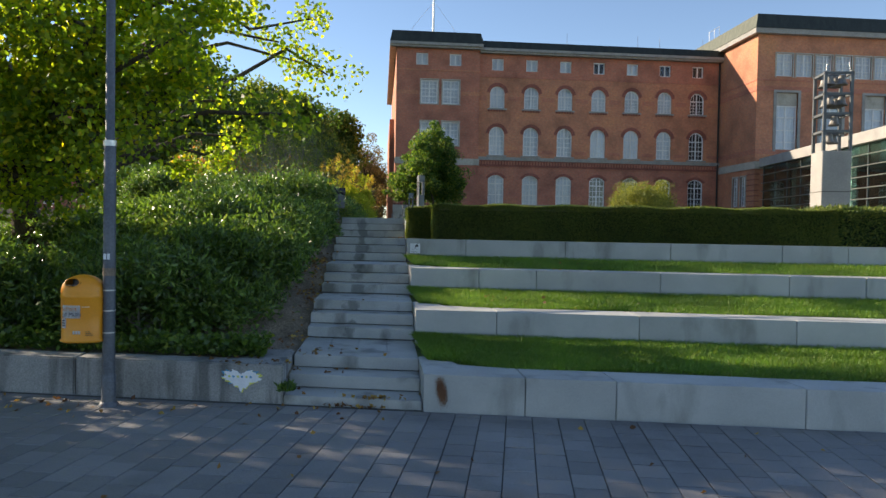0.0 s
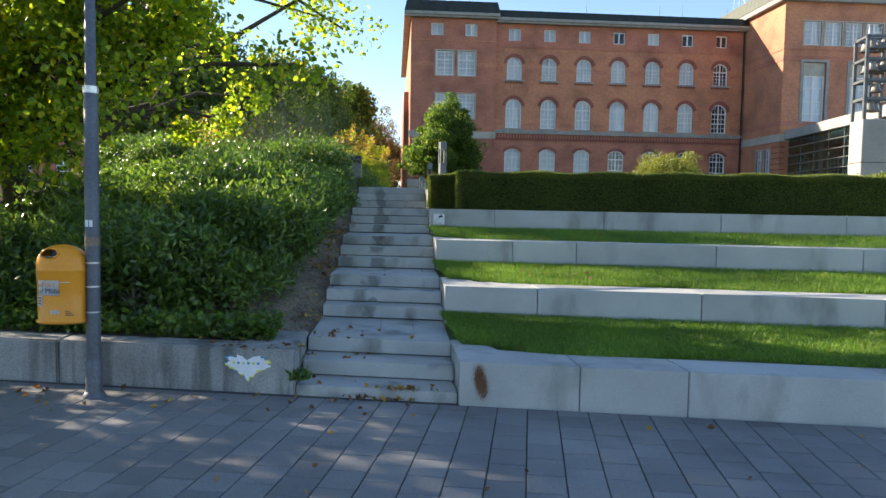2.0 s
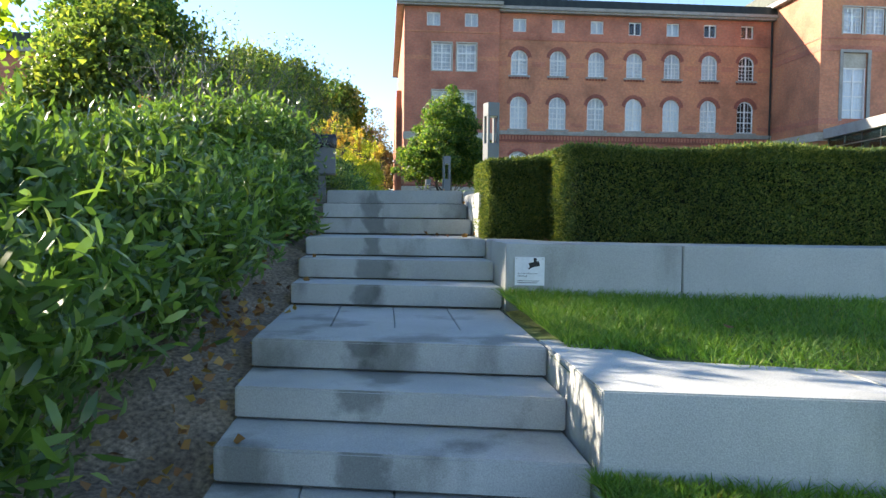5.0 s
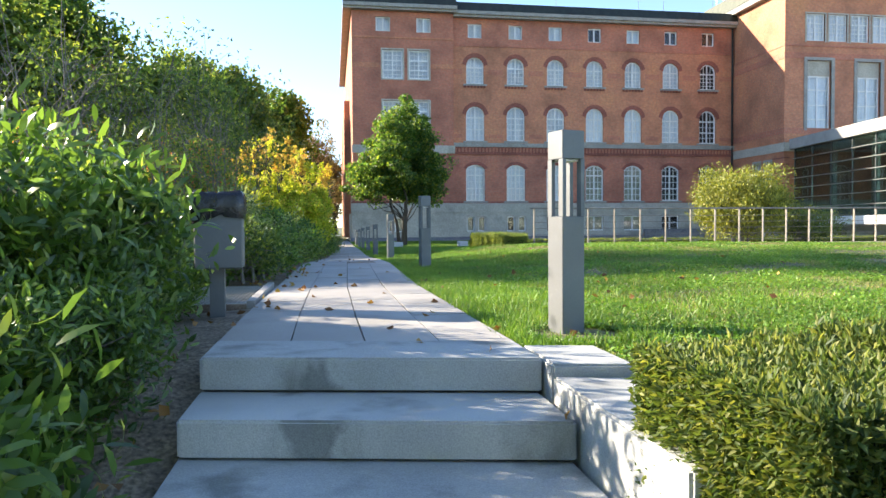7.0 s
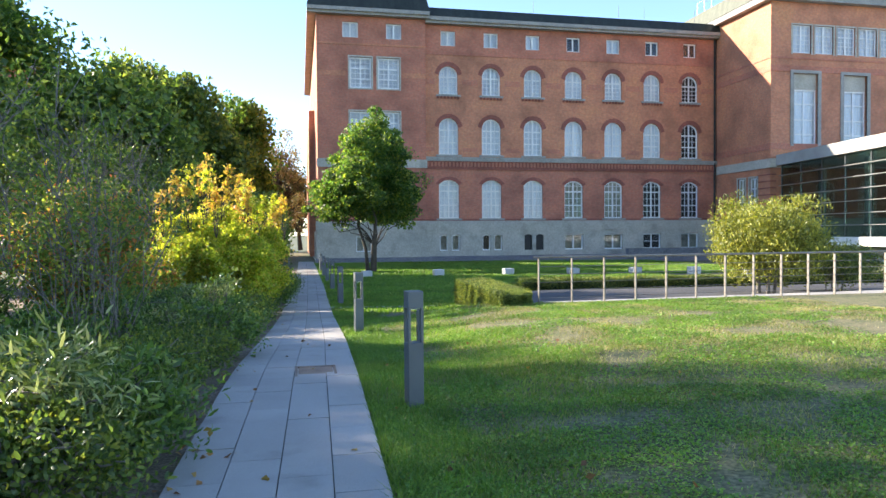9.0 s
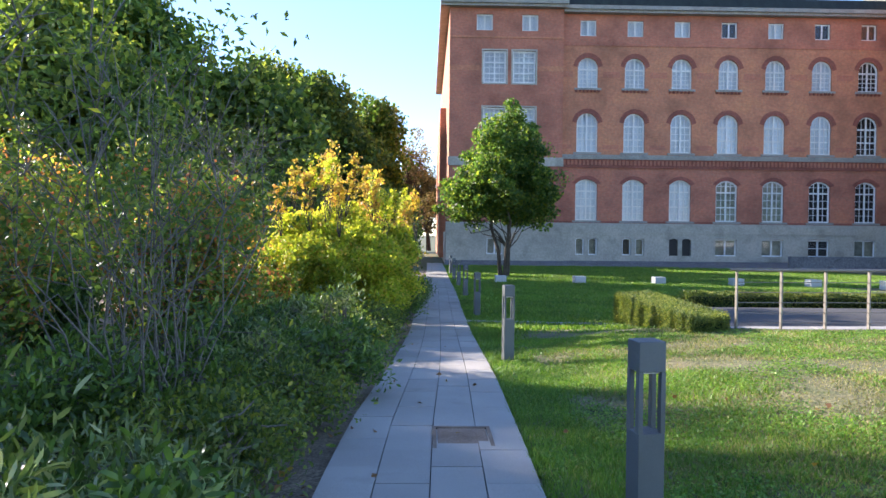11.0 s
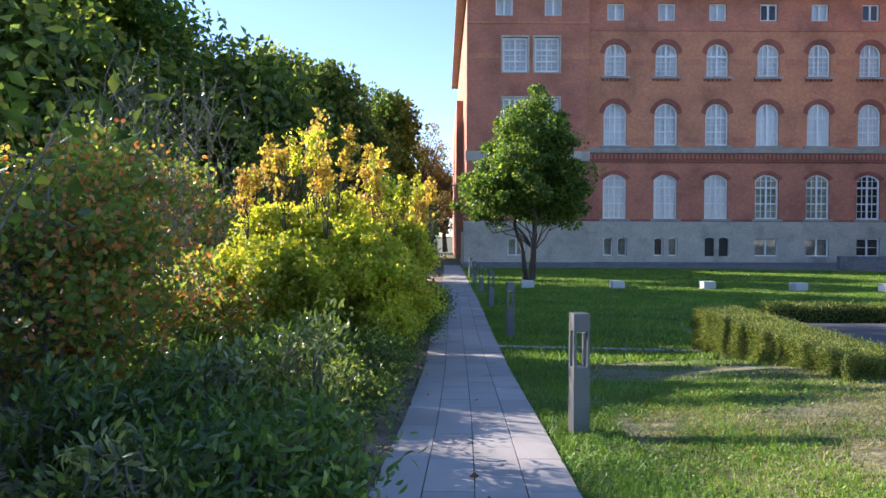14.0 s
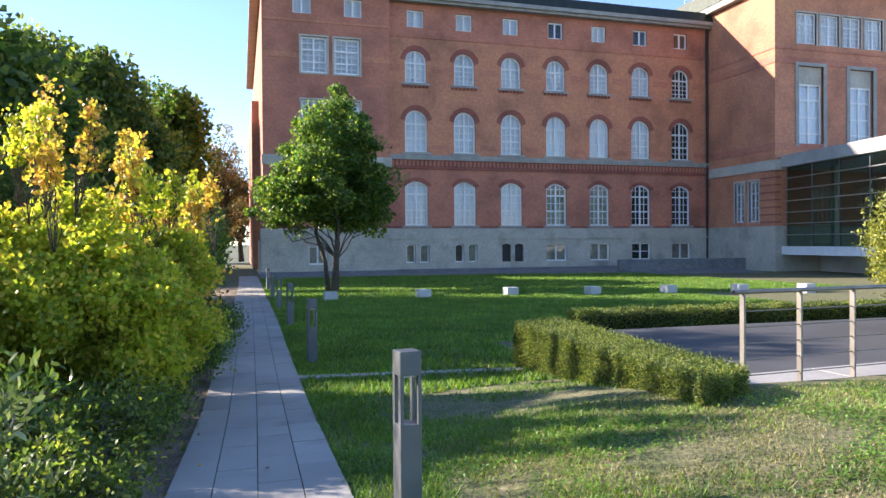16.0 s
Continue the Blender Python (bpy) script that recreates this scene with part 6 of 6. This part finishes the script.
def twiggy(name, at, n, h, spread, label, seed, leaves=None):
    """A mostly bare bush of thin upright twigs."""
    rng = np.random.default_rng(seed)
    root = thing(name, label, "shrub", at=at)
    t_ = Tubes(4)
    tips = []
    for i in range(n):
        a, q = rng.uniform(0, 2 * math.pi), rng.uniform(0.2, 1)
        top = np.array([math.cos(a) * spread * q, math.sin(a) * spread * q, h * rng.uniform(0.55, 1.0)])
        line = bent((math.cos(a) * 0.15, math.sin(a) * 0.15, -0.05), top, rng, 0.1, 5)
        t_.add(line, [0.009 * (1 - 0.16 * j) for j in range(6)])
        for j in (2, 3, 4, 4):
            s = np.array(line[j])
            e = s + np.array([rng.normal() * 0.3, rng.normal() * 0.3, abs(rng.normal()) * 0.45 + 0.1])
            t_.add(bent(s, e, rng, 0.1, 2), [0.006, 0.004, 0.002])
            tips.append(e)
    part("twig_mass", t_.mesh("twig_mass"), TWIG, root)
    if leaves:
        tips = np.array(tips)
        k = rng.integers(0, len(tips), leaves)
        p = tips[k] + rng.normal(size=(leaves, 3)) * 0.12
        part("leaves", leaf_mesh("leaves", p, rng.normal(size=(leaves, 3)), 0.065, 0.032, rng), LEAF_DARK, root)
    return root


twiggy("twiggy_shrub", (-1.75, 22.6, 2.1), 30, 3.1, 1.0, "grey half-bare shrub of thin twigs with a few leaves", 81, 2600)
twiggy("twiggy_shrub", (-2.9, 21.4, 2.1), 36, 3.3, 1.3, "grey half-bare shrub of thin twigs with a few leaves", 82, 2600)
twiggy("twiggy_shrub", (-3.6, 30.5, 2.0), 50, 4.2, 1.3, "grey half-bare shrub of thin twigs", 83, 300)
twiggy("twiggy_shrub", (-2.9, 17.6, 2.2), 30, 2.3, 1.2, "reddish bare-twigged shrub above the laurels", 84, 200)
shrub("golden_yew", (14.05, 33.4, 1.85), 1.95, 3.5, 420, 120, (0.10, 0.035), LEAF_GOLDYEW, "broad golden-green yew bush behind the railing", 85, 0.42, stems=5, hollow=0.15, up=0.9, trunk_r=0.05, lobed=9)
shrub("golden_yew", (16.6, 33.6, 1.85), 1.4, 2.0, 90, 100, (0.09, 0.03), LEAF_YEW, "lower dark yew beside the golden one", 86, 0.45, stems=4)

# mesh fence behind the border
fence = thing("mesh_fence", "grey welded mesh fence behind the shrubs", "fence")
FA, FD = Vector((-5.9, 38.9, 1.75)), Vector((-0.985, -0.17, 0))
for k in range(4):
    p = FA + FD * (2.5 * k)
    boxed("post", (p.x - 0.035, p.x + 0.035, p.y - 0.035, p.y + 0.035, 1.6, 3.3), POST_GREY, fence)
for k in range(3):
    t_ = Tubes(4)
    for i in range(1, 50):
        p = FA + FD * (2.5 * k + 0.05 * i)
        t_.add([p + Vector((0, 0, 0.05)), p + Vector((0, 0, 1.48))], [0.003, 0.003])
    for j in range(8):
        z = Vector((0, 0, 0.06 + 0.2 * j))
        t_.add([FA + FD * (2.5 * k) + z, FA + FD * (2.5 * k + 2.5) + z], [0.005, 0.005])
    tagged(part("mesh_panel", t_.mesh("mesh_panel"), POST_GREY, fence), kind="stuff")

# the brick building seen through the trees on the far side
far = thing("neighbour_building", "brown brick neighbouring building half hidden by trees", "building")
fspots = [(-47 + 4.2 * i, z) for i in range(6) for z in (4.5, 8.7, 12.9)]
part("wall", wall_mesh([(-50, 1.5), (-23, 1.5), (-23, 18.4), (-50, 18.4)], [arch_loop(u, u + 1.6, v, v + 2.4, 0.2) for u, v in fspots], 0.25, lambda u, v, d: Vector((u, 82 + d, v))), BRICK, far)
boxed("wall", (-23.4, -23, 82.02, 105, 1.5, 18.4), BRICK, far)
boxed("cornice", (-50.8, -22.2, 81.2, 106, 18.4, 18.9), STONE_GREY, far)
boxed("roof", (-50.4, -22.6, 81.6, 105.6, 18.9, 20.4), ROOF, far)
fw = window_meshes(1.6, 2.4, 0.2, 2, [(1.5, 0.05), (0.8, 0.03)], 0.1)
for u, v in fspots:
    set_window(far, fw, (u, 82.14, v), 0, ROOM_SHADE)
boxed("room_backing", (-49.5, -23.5, 83.2, 83.3, 1.5, 18), ROOM_SHADE, far)

# ---- grass, fallen leaves ----
rng = np.random.default_rng(15)
n = 5200
ix = -0.95 - 7 * rng.random(n) ** 1.3
iy = np.array([sk(x, 5.4) for x in ix]) + np.abs(rng.normal(size=n)) * 0.38 + 0.0
iz = np.array([max(bed_z(x, y), 0.45) for x, y in zip(ix, iy)]) + 0.03 + np.abs(rng.normal(size=n)) * 0.09
tagged(part("ivy", leaf_mesh("ivy", np.column_stack([ix, iy, iz]), np.column_stack([rng.normal(size=n), rng.normal(size=n) - 0.7, np.abs(rng.normal(size=n)) * 0.7]), 0.075, 0.07, rng), LEAF_LAUREL), "creeping ivy spilling to the low wall's edge", "ivy", kind="stuff")


def lawn_blades(name, n, x0, x1, y0, y1, h, w, mt, bias=1.0, keep=1.0):
    px = x0 + (x1 - x0) * rng.random(n) ** bias
    py = y0 + (y1 - y0) * rng.random(n)
    xy = np.column_stack([px, py])
    if keep < 1:
        xy = xy[patchy(xy, rng, 0.9, keep)]
    xy = xy[~((xy[:, 0] < 1.28) & (xy[:, 1] < 14.3))]
    xy = xy[(xy[:, 0] - 1.36) ** 2 + (xy[:, 1] - 14.8) ** 2 > 0.075]
    xy = xy[[x > path_edges(y)[1] + 0.01 and not (x > 5.2 and 28.95 < y < 36.3) for x, y in xy]]
    z = np.array([lawn_z(x, y) for x, y in xy])
    tagged(part(name, grass_mesh("blades", xy, z, rng, h, w), mt, lawn), kind="stuff")


lawn_blades("edge_blades", 30000, 0.87, 1.7, 14.3, 26, (0.03, 0.1), 0.005, GRASS, 1.6)
lawn_blades("edge_blades", 16000, 1.05, 1.8, 26, 50, (0.04, 0.1), 0.008, GRASS, 1.6)
lawn_blades("lawn_blades", 120000, 1.3, 8.5, 13.3, 23, (0.015, 0.042), 0.006, GRASS_DRY, 1.3, 0.72)


def clover(n, x0, x1, y0, y1, size, keep, scale, bias=1.0):
    """Broad-leaved weeds that lie low among the grass, in uneven patches."""
    xy = np.column_stack([x0 + (x1 - x0) * rng.random(n) ** bias, y0 + (y1 - y0) * rng.random(n)])
    xy = xy[patchy(xy, rng, scale, keep)]
    xy = xy[[x > path_edges(y)[1] + 0.03 and not (x > 5.2 and 28.95 < y < 36.3) and not (x < 1.3 and y < 14.3) and (x - 1.36) ** 2 + (y - 14.8) ** 2 > 0.06 for x, y in xy]]
    m = len(xy)
    at = np.column_stack([xy, np.array([lawn_z(x, y) for x, y in xy]) + 0.004 + 0.028 * rng.random(m)])
    way = np.column_stack([rng.normal(size=(m, 2)), 0.15 + 0.35 * np.abs(rng.normal(size=m))])
    face = np.column_stack([rng.normal(size=(m, 2)) * 0.35, np.ones(m)])
    tagged(part("clover", leaf_mesh("clover", at, way, size, size * 0.75, rng, 0.12, face), CLOVER, lawn), kind="stuff")


clover(150000, 1.0, 7.5, 13.3, 21, 0.026, 0.62, 1.4, 1.2)
clover(120000, 1.1, 10.5, 21, 29.2, 0.03, 0.5, 1.1, 1.2)
lawn_blades("straw_blades", 120000, 2.0, 11, 22, 29.2, (0.012, 0.035), 0.006, GRASS_STRAW, 1.2, 0.75)
lawn_blades("lawn_blades", 50000, 1.4, 9, 22, 31.5, (0.02, 0.06), 0.007, GRASS, 1.7, 0.4)
lawn_blades("lush_blades", 40000, 1.4, 3.6, 14.5, 30, (0.03, 0.075), 0.006, GRASS, 1.3, 0.6)
lawn_blades("far_blades", 120000, 1.2, 18, 31.5, 50, (0.05, 0.1), 0.02, GRASS, 1.2)
lawn_blades("far_blades", 90000, 1.3, 28, 48, 70, (0.06, 0.12), 0.035, GRASS, 1.1)

tuft = np.column_stack([-0.585 + 0.035 * rng.normal(size=120), 5.33 + 0.05 * rng.normal(size=120), 0.2 + 0.05 * rng.random(120)])
tagged(part("weed_tuft", leaf_mesh("weed_tuft", tuft, np.column_stack([rng.normal(size=(120, 2)) * 0.7, np.abs(rng.normal(size=120)) + 0.3]), 0.08, 0.03, rng), LEAF_LAUREL), "small green weed growing in the step's corner", "weed", kind="stuff")
px, py = [], []
for cx, cy, sx, sy, m in ((-0.9, 6.2, 0.5, 0.35, 120), (-0.9, 11.5, 0.18, 1.8, 120), (0.2, 5.17, 0.3, 0.04, 60), (-0.74, 8.8, 0.09, 1.5, 110), (-0.72, 10.6, 0.08, 0.5, 70), (-2.2, 5.35, 1.4, 0.25, 60), (2.5, 8.2, 1.6, 0.9, 30), (1.6, 13.0, 0.5, 0.3, 80), (0.6, 3.4, 3.0, 1.2, 26), (-0.7, 20, 0.25, 3, 120), (0.3, 20, 0.5, 4, 30), (3, 18, 2, 4, 60)):
    px += list(cx + rng.normal(size=m) * sx)
    py += list(cy + rng.normal(size=m) * sy)


def rest_z(x, y):
    """What a fallen leaf would lie on."""
    yy = y - SKEW * (x - XR)
    if yy < 4.93:
        return Z0 + 0.008
    if x < XL:
        return (0.475 if yy < 5.38 else bed_z(x, y) + 0.02) if y < 60 else 0
    if x <= XR:
        if y > 14.5:
            return gz(y) + 0.006
        zz = [z for s, z in zip(STEP_Y, STEP_Z) if s < yy]
        return (zz[-1] if zz else Z0) + 0.008
    if yy > 13.1:
        return lawn_z(x, y) + 0.05
    for w in (3, 2, 1, 0):
        if yy > WALL_Y[w]:
            return WALL_Z[w] + (0.09 if yy > WALL_Y[w] + 0.55 and w < 3 else 0.008)
    return Z0 + 0.008


P = np.array([(x, y, rest_z(x, y)) for x, y in zip(px, py)])
way = np.column_stack([rng.normal(size=(len(P), 2)), np.abs(rng.normal(size=len(P))) * 0.25])
tagged(part("fallen_leaves", leaf_mesh("fallen_leaves", P, way, 0.06, 0.045, rng, 0.15), LEAF_DRY), "scattered dry brown and yellow fallen leaves", "fallen leaves", kind="stuff")

# ---- paving, piece by piece ----
rp = random.Random(12)
path = thing("path", "straight garden path of pale concrete slabs, four across", "path", kind="structure")


y, row, rest = 14.3, 0, bmesh.new()
while y < 73:
    ln = 0.74 if y < 45 else 1.5
    for k in range(4):
        off = 0.0 if k % 2 else 0.33
        ya, yb = y + off, y + off + ln - 0.007
        if row == 0:
            yb += 0.5
        (l0, r0), (l1, r1) = path_edges(ya), path_edges(yb)
        if row == 0:
            l0, r0 = xl(14.3), xr(14.3)
        a0, a1 = l0 + (r0 - l0) * k / 4 + 0.004, l0 + (r0 - l0) * (k + 1) / 4 - 0.004
        b0, b1 = l1 + (r1 - l1) * k / 4 + 0.004, l1 + (r1 - l1) * (k + 1) / 4 - 0.004
        yal = yar = ya
        if row == 0:
            yal, yar = sk(a0, STEP_Y[14]) + 0.466, sk(a1, STEP_Y[14]) + 0.466
        z = rp.uniform(-0.003, 0.002)
        bm = bmesh.new() if y < 58 else rest
        v = [bm.verts.new(p) for p in ((a0, yal, gz(yal) + z), (a1, yar, gz(yar) + z), (b1, yb, gz(yb) + z), (b0, yb, gz(yb) + z))]
        u = [bm.verts.new((p.co.x, p.co.y, p.co.z - 0.06)) for p in v]
        bm.faces.new(v)
        for i in range(4):
            bm.faces.new((u[i], u[(i + 1) % 4], v[(i + 1) % 4], v[i]))
        if y < 58:
            part("slab", bm, SLAB, path)
    y, row = y + ln + (0.5 if row == 0 else 0), row + 1
tagged(part("far_slabs", rest, SLAB, path), kind="stuff")
bm = bmesh.new()
prev = None
for y in np.arange(14.6, 74, 1.5):
    l, r = path_edges(y)
    cur = (bm.verts.new((l, y, gz(y) - 0.02)), bm.verts.new((r, y, gz(y) - 0.02)))
    if prev:
        bm.faces.new((prev[0], prev[1], cur[1], cur[0]))
    prev = cur
part("bedding", bm, JOINT, path)

# pavement of dark pavers in rows square to the walls
pavement = thing("pavement", "pavement of dark grey concrete pavers in staggered rows before the stairs", "pavement", kind="structure")
ANG = math.atan(SKEW)
PW, PL = 0.26, 0.30
me = bpy.data.meshes.new("paver")
bm = box(bmesh.new(), -PW / 2 + 0.0045, PW / 2 - 0.0045, -PL / 2 + 0.0045, PL / 2 - 0.0045, -0.05, 0.0)
top_e = [e for e in bm.edges if all(abs(v.co.z) < 1e-5 for v in e.verts)]
bmesh.ops.bevel(bm, geom=top_e, offset=0.004, segments=1, affect="EDGES")
bm.to_mesh(me)
bm.free()
me.materials.append(PAVER)
c, s = math.cos(ANG), math.sin(ANG)
ox, oy = XR, 4.91
cells = []
for i in range(-36, 44):
    for j in range(0, 26):
        u = i * PW
        v = -(j + 0.5 + (0.5 if i % 2 else 0)) * PL
        if v > -PL / 2:
            continue
        cells.append((u, v, i, j))
near = [q for q in cells if -3.4 < q[0] < 3.0 and q[1] > -3.4]
near = sorted(near, key=lambda q: abs(q[0]) - q[1] * 0.8)[:300]
chosen = {(q[2], q[3]) for q in near}
V, F = [], []
src = np.array([v.co for v in me.vertices])
src_f = [tuple(p.vertices) for p in me.polygons]
rest = bmesh.new()
for u, v, i, j in cells:
    m = Matrix.Translation((ox + u * c - v * s, oy + u * s + v * c, Z0 + rp.uniform(-0.003, 0.003))) @ Matrix.Rotation(ANG + rp.uniform(-0.006, 0.006), 4, "Z")
    if (i, j) in chosen:
        p = new("paver", me)
        p.parent = pavement
        p.matrix_basis = m
    else:
        b = len(V)
        V += [tuple(m @ Vector(q)) for q in src]
        F += [tuple(b + k for k in f) for f in src_f]
rm = bpy.data.meshes.new("far_pavers")
rm.from_pydata(V, [], F)
tagged(part("far_pavers", rm, PAVER, pavement), kind="stuff")
bm = bmesh.new()
bm.faces.new([bm.verts.new((ox + u * c - v * s, oy + u * s + v * c, Z0 - 0.012)) for u, v in ((-40, 0.1), (60, 0.1), (60, -30), (-40, -30))])
part("bedding", bm, JOINT, pavement)
# half pavers that fill the row by the wall
for i in range(-36, 44):
    if i % 2:
        u, v = i * PW, -PL / 4
        m = Matrix.Translation((ox + u * c - v * s, oy + u * s + v * c, Z0)) @ Matrix.Rotation(ANG, 4, "Z") @ Matrix.Diagonal((1, 0.48, 1, 1))
        p = new("half_paver", me)
        p.parent = pavement
        p.matrix_basis = m
